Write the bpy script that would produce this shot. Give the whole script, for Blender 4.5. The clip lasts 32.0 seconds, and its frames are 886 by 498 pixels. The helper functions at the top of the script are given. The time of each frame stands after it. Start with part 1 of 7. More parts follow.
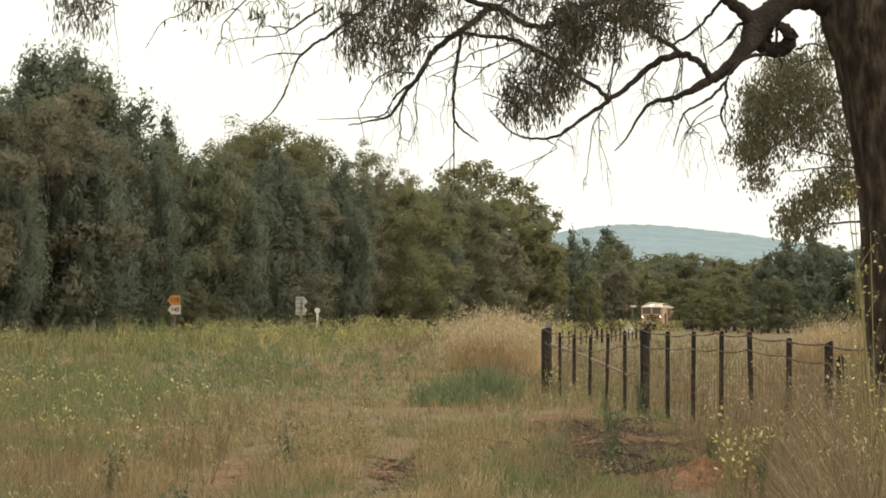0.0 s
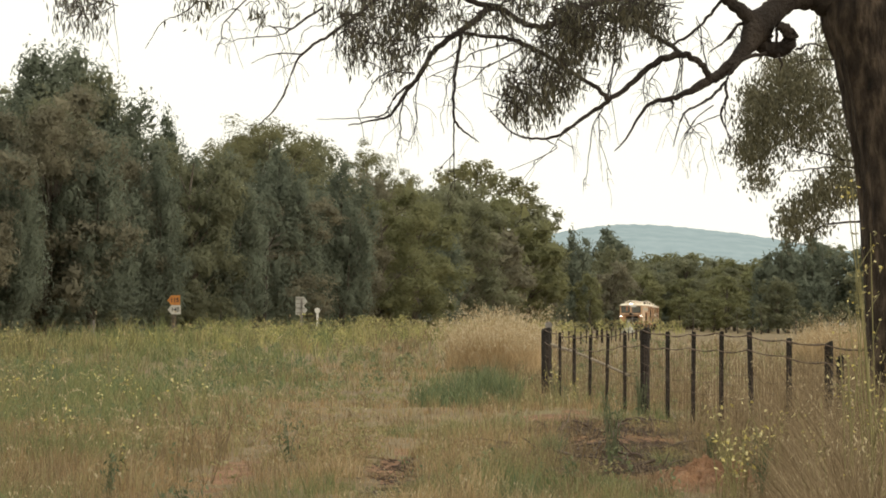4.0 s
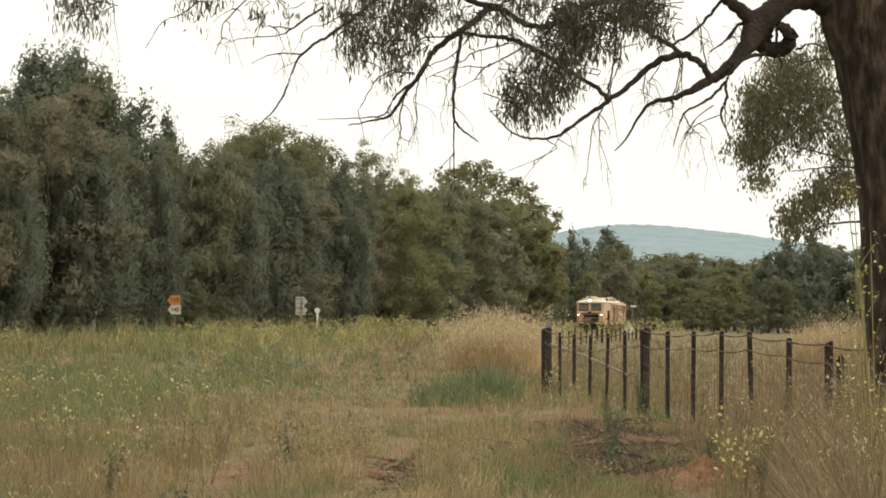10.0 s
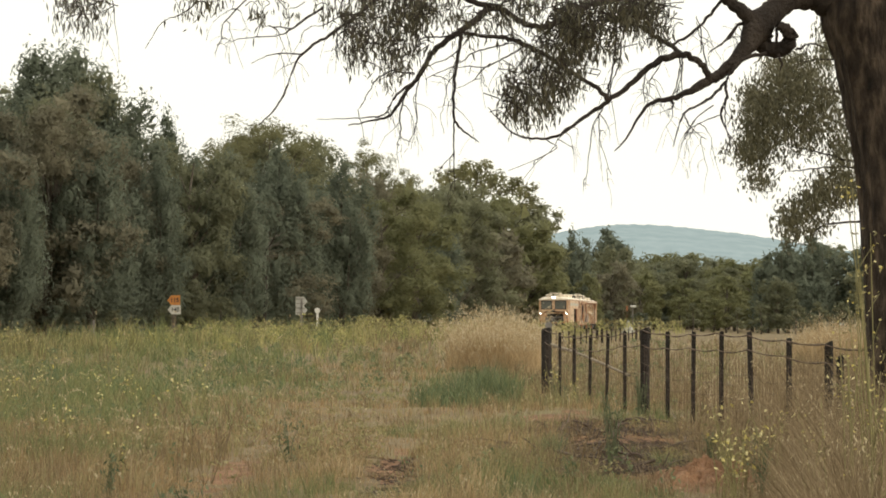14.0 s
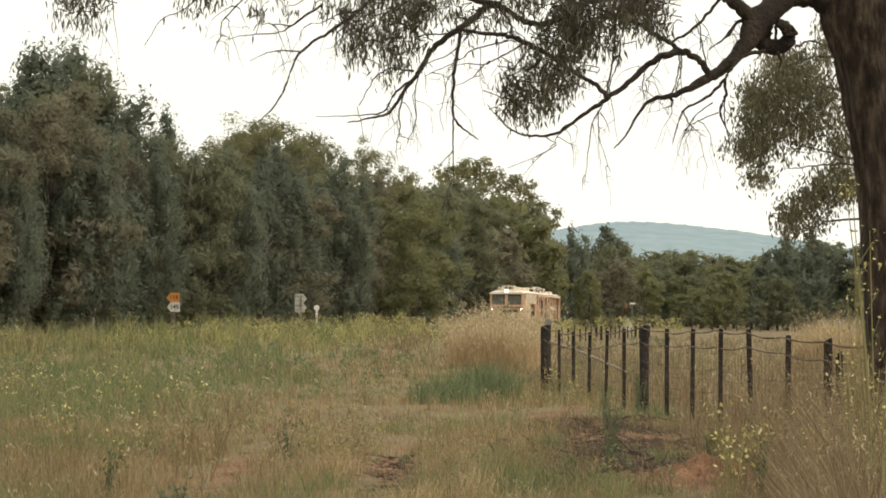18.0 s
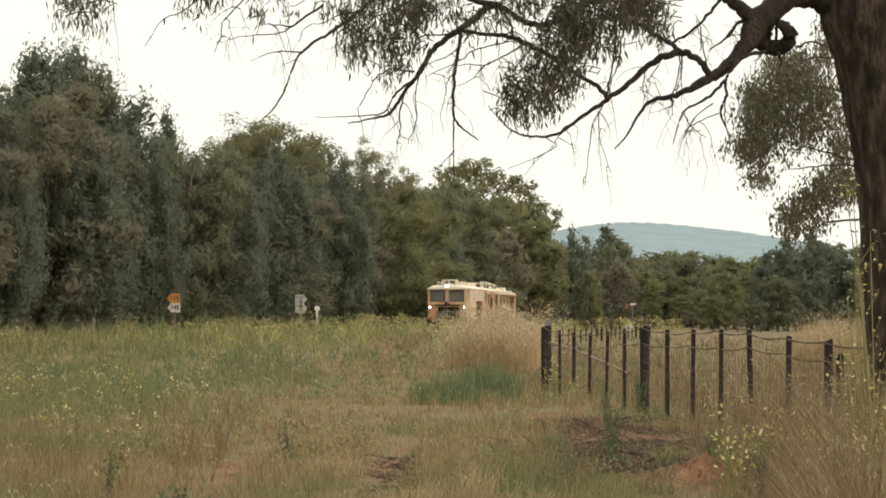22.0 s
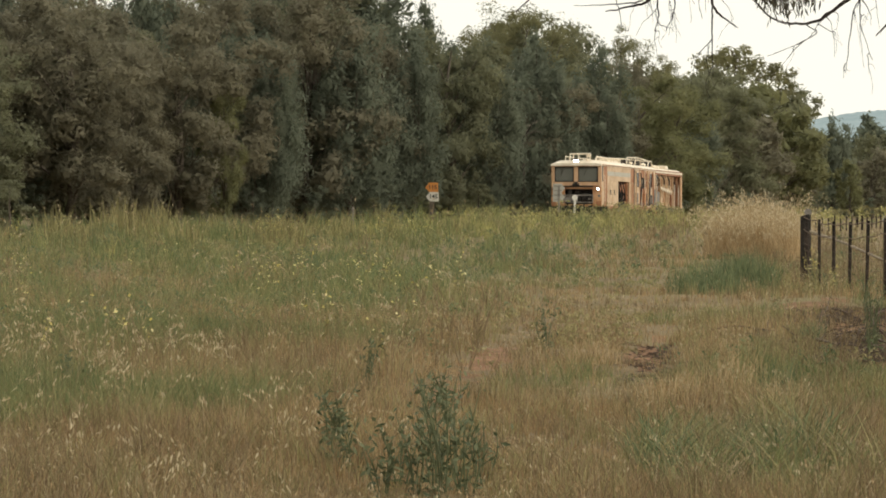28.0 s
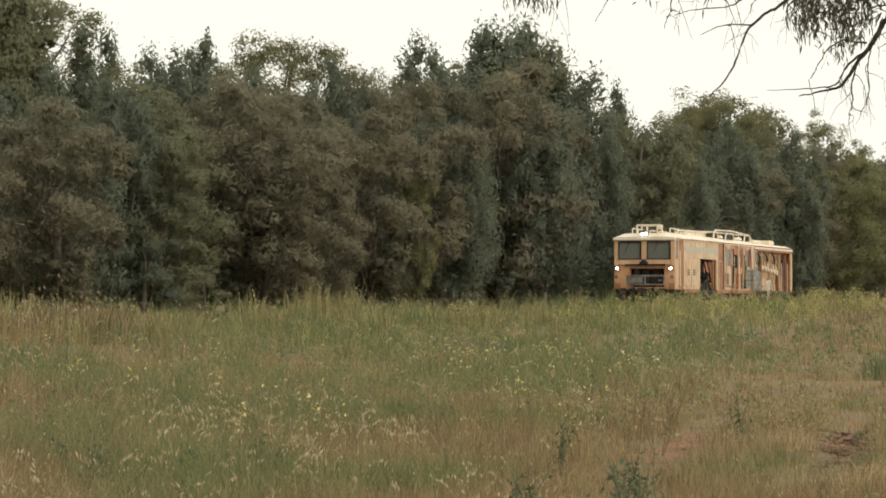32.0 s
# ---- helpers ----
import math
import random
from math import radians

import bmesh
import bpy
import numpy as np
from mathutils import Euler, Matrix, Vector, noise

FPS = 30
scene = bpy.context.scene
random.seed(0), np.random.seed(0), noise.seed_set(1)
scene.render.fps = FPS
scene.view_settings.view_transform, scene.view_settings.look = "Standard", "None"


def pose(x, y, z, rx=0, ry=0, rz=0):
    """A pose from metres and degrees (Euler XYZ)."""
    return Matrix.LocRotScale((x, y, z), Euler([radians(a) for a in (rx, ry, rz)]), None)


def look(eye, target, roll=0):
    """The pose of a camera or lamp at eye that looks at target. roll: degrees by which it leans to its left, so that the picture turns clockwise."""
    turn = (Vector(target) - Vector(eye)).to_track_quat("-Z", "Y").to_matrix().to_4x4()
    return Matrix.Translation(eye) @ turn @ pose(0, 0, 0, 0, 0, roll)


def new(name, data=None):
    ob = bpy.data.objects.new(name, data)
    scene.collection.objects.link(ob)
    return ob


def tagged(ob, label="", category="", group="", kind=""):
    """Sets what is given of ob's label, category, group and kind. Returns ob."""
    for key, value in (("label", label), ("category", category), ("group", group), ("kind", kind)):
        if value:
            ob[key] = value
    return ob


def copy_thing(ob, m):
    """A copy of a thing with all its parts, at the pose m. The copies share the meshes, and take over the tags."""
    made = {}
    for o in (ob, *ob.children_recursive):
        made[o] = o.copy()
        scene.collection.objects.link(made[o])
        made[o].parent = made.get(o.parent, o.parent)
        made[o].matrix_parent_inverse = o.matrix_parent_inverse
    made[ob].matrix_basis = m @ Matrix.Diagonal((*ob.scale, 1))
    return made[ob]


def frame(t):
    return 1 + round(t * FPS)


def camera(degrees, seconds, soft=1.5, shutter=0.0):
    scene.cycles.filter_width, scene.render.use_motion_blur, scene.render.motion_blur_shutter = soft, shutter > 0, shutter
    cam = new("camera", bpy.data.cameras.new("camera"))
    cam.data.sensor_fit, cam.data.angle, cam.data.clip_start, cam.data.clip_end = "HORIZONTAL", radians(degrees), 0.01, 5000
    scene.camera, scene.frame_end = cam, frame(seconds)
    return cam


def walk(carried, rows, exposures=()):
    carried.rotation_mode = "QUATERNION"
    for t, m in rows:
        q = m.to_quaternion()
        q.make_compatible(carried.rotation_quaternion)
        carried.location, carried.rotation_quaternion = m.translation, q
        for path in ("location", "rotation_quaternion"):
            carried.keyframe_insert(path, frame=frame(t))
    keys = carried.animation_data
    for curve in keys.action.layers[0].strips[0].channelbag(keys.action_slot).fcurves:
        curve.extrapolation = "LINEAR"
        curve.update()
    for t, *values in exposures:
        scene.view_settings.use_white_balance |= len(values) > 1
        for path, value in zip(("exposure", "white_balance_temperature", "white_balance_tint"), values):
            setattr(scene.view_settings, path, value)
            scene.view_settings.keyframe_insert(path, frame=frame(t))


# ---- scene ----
cam = camera(18.55, 32.0, soft=1.8)

# The tripod stands at the origin. Bearings (u, to the right) and elevations (v, up) are in 1/4800 rad, distances in metres.
F = 4800.0
EYE = 1.4
PAN = [(0, 0, 0), (14.0, 0, 0), (14.5, 0, -1.5), (16.5, 0, -2), (17.5, -1, -4.5), (19, -1.5, -5), (20.2, -2, -7.5), (21, 0, -6), (22, -0.5, -3.5),
       (24.5, 0, -3), (25.5, 28, -6), (26.0, 72, -10), (26.5, 151, -18), (27, 251, -40), (27.5, 395, -50), (27.7, 409, -74), (27.8, 418, -126),
       (27.9, 432, -178), (28, 455, -200), (28.1, 476, -201), (28.2, 517, -192), (28.3, 568, -184), (28.5, 694, -166), (28.7, 771, -130),
       (28.9, 794, -107), (29.1, 796, -103), (30.1, 796, -103), (30.5, 796, -90), (31, 796, -61), (31.5, 795, -57), (32, 795, -49)]
walk(cam, [(t, pose(0, 0, EYE, 90 + math.degrees(math.atan((133 + v) / F)), 0, math.degrees(u / F))) for t, u, v in PAN],
     exposures=((0, 0.13), (19, 0.13), (24, 0.04), (32, 0.02)))


def polar(u, d):
    return d * math.sin(u / F), d * math.cos(u / F)


def lift(v, d):
    return EYE + v * d / F


# ---- light ----
world = bpy.data.worlds.new("overcast_sky")
scene.world = world
world.use_nodes = True
wn, wl = world.node_tree.nodes, world.node_tree.links
bg = wn["Background"]
sky = wn.new("ShaderNodeTexSky")
sky.sky_type = "NISHITA"
sky.sun_disc = False
sky.sun_elevation, sky.sun_rotation = radians(32), radians(120)
sky.dust_density, sky.air_density = 6.0, 1.5
veil = wn.new("ShaderNodeMix")
veil.data_type = "RGBA"
veil.inputs[0].default_value = 0.93
veil.inputs[7].default_value = (9.0, 8.75, 7.72, 1)
wl.new(sky.outputs[0], veil.inputs[6])
wl.new(veil.outputs[2], bg.inputs[0])
bg.inputs[1].default_value = 0.125
sun = new("sun", bpy.data.lights.new("sun", "SUN"))
sun.data.energy, sun.data.angle, sun.data.color = 1.2, radians(14), (1.0, 0.91, 0.77)
sun.matrix_world = look((0, 0, 0), (-0.72, 0.42, -0.52))
scene.view_settings.exposure = 0.0


# ---- materials ----
def shade(name, cols, scale=4.0, rough=0.8, metal=0.0, bump=0.3, island=0.0, through_light=0.0, detail=6.0, spec=0.3, fine=40.0, objvar=0.0):
    """A surface that wanders between two or three colours at two scales, with a fine relief."""
    m = bpy.data.materials.new(name)
    m.use_nodes = True
    n, l = m.node_tree.nodes, m.node_tree.links
    b = n["Principled BSDF"]
    co = n.new("ShaderNodeTexCoord")
    no = n.new("ShaderNodeTexNoise")
    no.inputs["Scale"].default_value, no.inputs["Detail"].default_value = scale, detail
    l.new(co.outputs["Object"], no.inputs["Vector"])
    ramp = n.new("ShaderNodeValToRGB")
    e = ramp.color_ramp.elements
    e[0].position, e[1].position = 0.32, 0.68
    e[0].color, e[1].color = (*cols[0], 1), (*cols[-1], 1)
    if len(cols) == 3:
        x = e.new(0.5)
        x.color = (*cols[1], 1)
    src = no.outputs["Fac"]
    if island or objvar:
        ge = n.new("ShaderNodeNewGeometry") if island else n.new("ShaderNodeObjectInfo")
        mx = n.new("ShaderNodeMix")
        mx.inputs[0].default_value = island or objvar
        l.new(src, mx.inputs[2])
        l.new(ge.outputs["Random Per Island" if island else "Random"], mx.inputs[3])
        src = mx.outputs[0]
    l.new(src, ramp.inputs[0])
    n2 = n.new("ShaderNodeTexNoise")
    n2.inputs["Scale"].default_value, n2.inputs["Detail"].default_value = fine, 4
    l.new(co.outputs["Object"], n2.inputs["Vector"])
    var = n.new("ShaderNodeMix")
    var.data_type, var.blend_type = "RGBA", "OVERLAY"
    var.inputs[0].default_value = 0.35
    l.new(ramp.outputs[0], var.inputs[6])
    l.new(n2.outputs["Fac"], var.inputs[7])
    l.new(var.outputs[2], b.inputs["Base Color"])
    b.inputs["Roughness"].default_value, b.inputs["Metallic"].default_value = rough, metal
    b.inputs["Specular IOR Level"].default_value = spec
    if bump:
        bp = n.new("ShaderNodeBump")
        bp.inputs["Strength"].default_value = bump
        bp.inputs["Distance"].default_value = 0.05
        l.new(n2.outputs["Fac"], bp.inputs["Height"])
        l.new(bp.outputs[0], b.inputs["Normal"])
    if through_light:
        tr = n.new("ShaderNodeBsdfTranslucent")
        l.new(var.outputs[2], tr.inputs["Color"])
        mix = n.new("ShaderNodeMixShader")
        mix.inputs[0].default_value = through_light
        l.new(b.outputs[0], mix.inputs[1])
        l.new(tr.outputs[0], mix.inputs[2])
        l.new(mix.outputs[0], n["Material Output"].inputs["Surface"])
    return m


def glow(name, col, strength):
    m = bpy.data.materials.new(name)
    m.use_nodes = True
    b = m.node_tree.nodes["Principled BSDF"]
    b.inputs["Base Color"].default_value = (*col, 1)
    b.inputs["Emission Color"].default_value = (*col, 1)
    b.inputs["Emission Strength"].default_value = strength
    return m


# Pine, gum and brown gum: leaf colours lifted and blued in place of haze.
M_PINE = shade("pine_foliage", [(0.152, 0.174, 0.126), (0.184, 0.208, 0.15), (0.218, 0.242, 0.172)], 0.6, 0.75, bump=0, island=0.12, through_light=0.56, fine=3)
M_GUM = shade("gum_foliage", [(0.174, 0.182, 0.113), (0.212, 0.218, 0.132), (0.258, 0.26, 0.152)], 0.5, 0.6, bump=0, island=0.12, through_light=0.56, fine=3)
M_BROWNGUM = shade("brown_gum_foliage", [(0.19, 0.18, 0.125), (0.228, 0.212, 0.144), (0.272, 0.248, 0.165)], 0.5, 0.65, bump=0, island=0.12, through_light=0.56, fine=3)
# Leaf colour lightened and yellowed for light on the crown and far haze.
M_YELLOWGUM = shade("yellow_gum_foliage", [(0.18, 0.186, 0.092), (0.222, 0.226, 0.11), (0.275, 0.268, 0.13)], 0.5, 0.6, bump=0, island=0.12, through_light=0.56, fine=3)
M_AIRYGUM = shade("thin_gum_foliage", [(0.19, 0.188, 0.1), (0.235, 0.228, 0.118), (0.29, 0.272, 0.138)], 0.5, 0.6, bump=0, island=0.12, through_light=0.66, fine=3)
# Gum leaves and limbs: colours darkened to stand for silhouettes against the sky.
M_NEARLEAF = shade("drooping_leaves", [(0.055, 0.05, 0.028), (0.08, 0.073, 0.042), (0.12, 0.108, 0.062)], 1.5, 0.5, bump=0, island=0.7, through_light=0.3, fine=6, spec=0.4)
M_BARK = shade("dark_bark", [(0.02, 0.0155, 0.0125), (0.04, 0.031, 0.025), (0.07, 0.055, 0.044)], 5, 0.9, bump=0.9, fine=28)
M_FARBARK = shade("grey_bark", [(0.07, 0.055, 0.04), (0.12, 0.1, 0.08), (0.2, 0.17, 0.14)], 1.5, 0.9, bump=0.4, fine=12)
M_EARTH = shade("dry_grass_ground", [(0.15, 0.11, 0.062), (0.2, 0.15, 0.08), (0.18, 0.15, 0.07)], 0.35, 0.95, bump=0.7, fine=9)
M_SOIL = shade("red_soil", [(0.15, 0.08, 0.044), (0.22, 0.12, 0.065), (0.31, 0.178, 0.1)], 2.2, 0.95, bump=0.8, fine=25)
M_GREEN = shade("green_grass", [(0.118, 0.145, 0.062), (0.168, 0.196, 0.082), (0.235, 0.256, 0.11)], 0.25, 0.7, bump=0, island=0.6, through_light=0.3, fine=2)
M_OLIVE = shade("olive_grass", [(0.185, 0.168, 0.077), (0.26, 0.235, 0.106), (0.355, 0.312, 0.15)], 0.25, 0.7, bump=0, island=0.6, through_light=0.3, fine=2)
M_STRAW = shade("dry_straw", [(0.145, 0.102, 0.056), (0.225, 0.165, 0.094), (0.34, 0.262, 0.158)], 0.3, 0.7, bump=0, island=0.7, through_light=0.3, fine=2)
M_PINKDRY = shade("reddish_dry_grass", [(0.27, 0.177, 0.09), (0.36, 0.248, 0.13), (0.45, 0.324, 0.18)], 0.3, 0.75, bump=0, island=0.45, through_light=0.3, fine=2)
M_SEED = shade("pale_seed_heads", [(0.34, 0.265, 0.15), (0.44, 0.355, 0.215), (0.55, 0.465, 0.31)], 0.4, 0.7, bump=0, island=0.7, through_light=0.4, fine=3)
M_FEATHER = shade("feathery_seed_heads", [(0.42, 0.33, 0.19), (0.54, 0.44, 0.28), (0.66, 0.57, 0.4)], 0.4, 0.7, bump=0, island=0.7, through_light=0.4, fine=3)
M_YELLOW = shade("yellow_weed", [(0.29, 0.28, 0.105), (0.375, 0.355, 0.135), (0.47, 0.43, 0.18)], 0.3, 0.7, bump=0, island=0.45, through_light=0.3, fine=2)
M_FLOWER = shade("yellow_flowers", [(0.5, 0.42, 0.12), (0.65, 0.56, 0.2), (0.75, 0.68, 0.36)], 2, 0.6, bump=0, island=0.8, through_light=0.3, fine=4)
M_WEEDGREEN = shade("dark_weed_leaves", [(0.085, 0.105, 0.055), (0.125, 0.145, 0.075), (0.17, 0.185, 0.1)], 2, 0.65, bump=0, island=0.6, through_light=0.25, fine=5)
M_LUSH = shade("lush_grass", [(0.1, 0.128, 0.066), (0.145, 0.178, 0.086), (0.2, 0.226, 0.11)], 2, 0.65, bump=0, island=0.5, through_light=0.3, fine=5)
M_DRYSTAND = shade("tall_dry_grass", [(0.34, 0.24, 0.125), (0.46, 0.335, 0.185), (0.57, 0.44, 0.265)], 0.8, 0.7, bump=0, island=0.5, through_light=0.35, fine=2)
# Lighter than the near leaves: light on the crown's front is in the colour.
M_GUMLIGHT = shade("frontlit_gum_leaves", [(0.085, 0.082, 0.046), (0.12, 0.112, 0.064), (0.17, 0.155, 0.095)], 1.0, 0.55, bump=0, island=0.6, through_light=0.35, fine=6)
M_SIDEGLASS = shade("dark_side_glass", [(0.03, 0.03, 0.028), (0.05, 0.048, 0.044)], 3, 0.18, bump=0.02, spec=0.5)
M_DEADGREY = shade("bleached_dead_wood", [(0.16, 0.135, 0.11), (0.23, 0.2, 0.165), (0.3, 0.27, 0.23)], 4, 0.9, bump=0.4)
M_POST = shade("weathered_dark_timber", [(0.012, 0.01, 0.008), (0.024, 0.019, 0.016), (0.05, 0.042, 0.035)], 6, 0.9, bump=0.8, fine=35)
M_WIRE = shade("rusty_wire", [(0.07, 0.045, 0.03), (0.12, 0.08, 0.055), (0.18, 0.13, 0.1)], 5, 0.8, 0.3, bump=0.2)
M_PALEWOOD = shade("grey_split_rail", [(0.2, 0.16, 0.11), (0.3, 0.25, 0.18), (0.38, 0.32, 0.24)], 8, 0.9, bump=0.4)
M_DEADWOOD = shade("dead_branches", [(0.07, 0.05, 0.038), (0.115, 0.086, 0.066), (0.175, 0.138, 0.108)], 6, 0.9, bump=0.5)
M_BALLAST = shade("ballast", [(0.12, 0.1, 0.085), (0.2, 0.17, 0.15), (0.28, 0.25, 0.22)], 9, 0.95, bump=1.0, fine=30)
M_RAIL = shade("rail_steel", [(0.11, 0.07, 0.05), (0.17, 0.11, 0.08)], 5, 0.55, 0.7, bump=0.1)
M_SLEEPER = shade("sleeper_timber", [(0.08, 0.065, 0.05), (0.14, 0.115, 0.09)], 4, 0.9, bump=0.5)
M_CREAM = shade("cream_paint", [(0.5, 0.35, 0.215), (0.6, 0.435, 0.28), (0.68, 0.52, 0.36)], 1.3, 0.5, bump=0.05, fine=14)
M_ORANGE = shade("faded_orange_paint", [(0.45, 0.225, 0.105), (0.55, 0.3, 0.155), (0.62, 0.385, 0.225)], 1.6, 0.5, bump=0.05, fine=14)
M_BROWN = shade("orange_brown_paint", [(0.27, 0.115, 0.055), (0.36, 0.165, 0.083), (0.44, 0.225, 0.125)], 1.6, 0.55, bump=0.05, fine=14)
M_CABTOP = shade("sun_bleached_orange_paint", [(0.5, 0.3, 0.165), (0.6, 0.385, 0.23), (0.67, 0.46, 0.3)], 1.6, 0.5, bump=0.05, fine=14)
M_WHITE = shade("off_white_roof_paint", [(0.72, 0.62, 0.48), (0.8, 0.71, 0.57), (0.86, 0.79, 0.66)], 1.2, 0.5, bump=0.05, fine=14)
M_GREYBAND = shade("faded_grey_stripe", [(0.42, 0.4, 0.34), (0.5, 0.48, 0.42)], 2, 0.5, bump=0.03)
M_DARK = shade("dark_machinery", [(0.018, 0.016, 0.015), (0.04, 0.035, 0.03), (0.08, 0.065, 0.055)], 5, 0.7, 0.2, bump=0.3)
M_STEEL = shade("grimy_grey_steel", [(0.14, 0.13, 0.12), (0.22, 0.2, 0.18), (0.3, 0.28, 0.26)], 4, 0.55, 0.4, bump=0.2)
M_RUBBER = shade("black_rubber", [(0.012, 0.012, 0.012), (0.03, 0.03, 0.03)], 8, 0.7, bump=0.1)
M_LAMP = glow("lit_headlamp", (1.0, 0.97, 0.9), 9.0)
M_SIGNORANGE = shade("orange_sign_face", [(0.4, 0.155, 0.035), (0.49, 0.21, 0.05)], 3, 0.5, bump=0.03)
M_SIGNWHITE = shade("white_sign_face", [(0.42, 0.41, 0.36), (0.54, 0.52, 0.46)], 3, 0.5, bump=0.03)
M_SIGNGREY = shade("grey_sign_back", [(0.36, 0.355, 0.31), (0.45, 0.44, 0.39)], 3, 0.6, 0.2, bump=0.05)
M_BLACK = shade("black_lettering", [(0.02, 0.02, 0.02), (0.035, 0.032, 0.03)], 4, 0.6, bump=0.02)
M_POSTWHITE = shade("white_post_paint", [(0.6, 0.58, 0.52), (0.75, 0.73, 0.68)], 5, 0.6, bump=0.1)
M_TRUNK = shade("furrowed_bark", [(0.014, 0.0105, 0.008), (0.048, 0.035, 0.025), (0.12, 0.09, 0.064)], 13, 0.92, bump=1.0, fine=42)
for _k in ("Noise Texture", "Noise Texture.001"):
    _m = M_TRUNK.node_tree.nodes.new("ShaderNodeMapping")
    _m.inputs["Scale"].default_value = (1.0, 1.0, 0.3)
    _s = M_TRUNK.node_tree.nodes[_k].inputs["Vector"]
    M_TRUNK.node_tree.links.new(M_TRUNK.node_tree.nodes["Texture Coordinate"].outputs["Object"], _m.inputs["Vector"])
    M_TRUNK.node_tree.links.new(_m.outputs["Vector"], _s)
M_GLASS = bpy.data.materials.new("cab_glass")
M_GLASS.use_nodes = True
_g = M_GLASS.node_tree.nodes["Principled BSDF"]
# base colour lightened in place of the sky's reflection in the panes
_g.inputs["Base Color"].default_value = (0.24, 0.245, 0.215, 1)
_g.inputs["Roughness"].default_value = 0.06
_g.inputs["Transmission Weight"].default_value = 0.35
_g.inputs["IOR"].default_value = 1.45
# Far ridge: the pale haze over it is put into an emissive colour.
M_HILL = bpy.data.materials.new("painted_haze_hill")
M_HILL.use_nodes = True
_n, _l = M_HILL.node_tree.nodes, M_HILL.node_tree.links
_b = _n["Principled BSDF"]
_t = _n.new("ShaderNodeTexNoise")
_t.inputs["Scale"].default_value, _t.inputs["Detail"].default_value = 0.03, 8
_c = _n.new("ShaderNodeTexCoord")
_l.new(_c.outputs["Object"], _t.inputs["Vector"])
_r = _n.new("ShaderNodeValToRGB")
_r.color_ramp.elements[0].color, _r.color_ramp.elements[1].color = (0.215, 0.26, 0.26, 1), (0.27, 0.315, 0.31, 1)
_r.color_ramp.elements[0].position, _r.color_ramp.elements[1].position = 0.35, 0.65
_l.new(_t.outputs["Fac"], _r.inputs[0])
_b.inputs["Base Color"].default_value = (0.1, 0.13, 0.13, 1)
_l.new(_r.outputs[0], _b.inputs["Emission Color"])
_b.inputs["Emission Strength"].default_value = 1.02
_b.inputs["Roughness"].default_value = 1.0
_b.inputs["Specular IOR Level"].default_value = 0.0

# ---- the lie of the land ----
TSLOPE, TY0 = 0.159, 208.8          # the railway: x = TSLOPE * (y - TY0)
TLEN = math.hypot(1, TSLOPE)
RAIL = 0.75                         # height of the rail heads


def off_track(x, y):
    """Metres from the railway's middle, positive on the tripod's side."""
    return (x - TSLOPE * (y - TY0)) / TLEN


def sstep(a, b, x):
    t = np.clip((x - a) / (b - a), 0, 1)
    return t * t * (3 - 2 * t)


def grade(y):
    """How far the line has dropped at a distance along the view."""
    return -0.28 * sstep(125, 250, y)


def waves(x, y, k, seed):
    """Cheap smooth noise, about -1 to 1."""
    r = np.random.RandomState(seed)
    out = 0
    for i in range(7):
        a, f, p = r.uniform(0, 6.28), k * r.uniform(0.6, 1.8), r.uniform(0, 6.28)
        out = out + np.sin((x * math.cos(a) + y * math.sin(a)) * f + p + 1.3 * np.sin((y * math.cos(a) - x * math.sin(a)) * f * 0.7 + p * 2))
    return out / 3.6


def rut(x, y):
    """1 in the two wheel tracks of the old road."""
    w = 0.05 * np.sin(y * 0.3)
    a = np.exp(-((x + 1.9 + w) / 0.24) ** 2) * np.exp(-((y - 23.5) / 5.0) ** 2) + 0.9 * np.exp(-((x + 0.47 + w) / 0.18) ** 2) * np.exp(-((y - 27) / 5.0) ** 2)
    return a * 0.85 * sstep(13, 17, y) * (1 - sstep(38, 56, y))


def cropped(x, y):
    """1 where the growth is worn short: along the ruts and before the soil heap."""
    w = 0.05 * np.sin(y * 0.3)
    a = np.exp(-((x + 1.97 + w) / 0.3) ** 4) + np.exp(-((x + 0.5 + w) / 0.33) ** 4)
    a = a * sstep(18, 21, y) * (1 - sstep(30, 36, y))
    b = np.exp(-((x - 0.101 * y) / (0.034 * y)) ** 4) * sstep(7, 9, y) * (1 - sstep(25.5, 27, y))
    c = 0.45 * np.exp(-(((x - 0.042 * y) / 0.8) ** 4 + ((y - 37) / 3.5) ** 4))
    return np.clip(a + b + c, 0, 1)


def heap(x, y):
    return 0.05 * np.exp(-(((x - 2.25) / 0.5) ** 4 + ((y - 24.0) / 1.3) ** 2)) + 0.14 * np.exp(-(((x - 2.1) / 1.0) ** 2 + ((y - 34.5) / 2.2) ** 2)) + 0.13 * np.exp(-(((x - 1.6) / 0.8) ** 2 + ((y - 39.5) / 2.0) ** 2))


def ground(x, y):
    q = off_track(x, y)
    rise = (0.66 + grade(y)) * (1 - sstep(3.5, 17, np.abs(q) * np.where(q < 0, 0.0, 1.0)))
    # unseen rise added behind the wood to block sky under the crowns
    rise = rise + 4.0 * sstep(30, 80, -q)
    near = 1 / (1 + (np.hypot(x, y) / 150) ** 2)
    return rise + near * (0.05 * waves(x, y, 0.5, 3) + 0.025 * waves(x, y, 2.1, 4)) - 0.05 * rut(x, y) + heap(x, y)


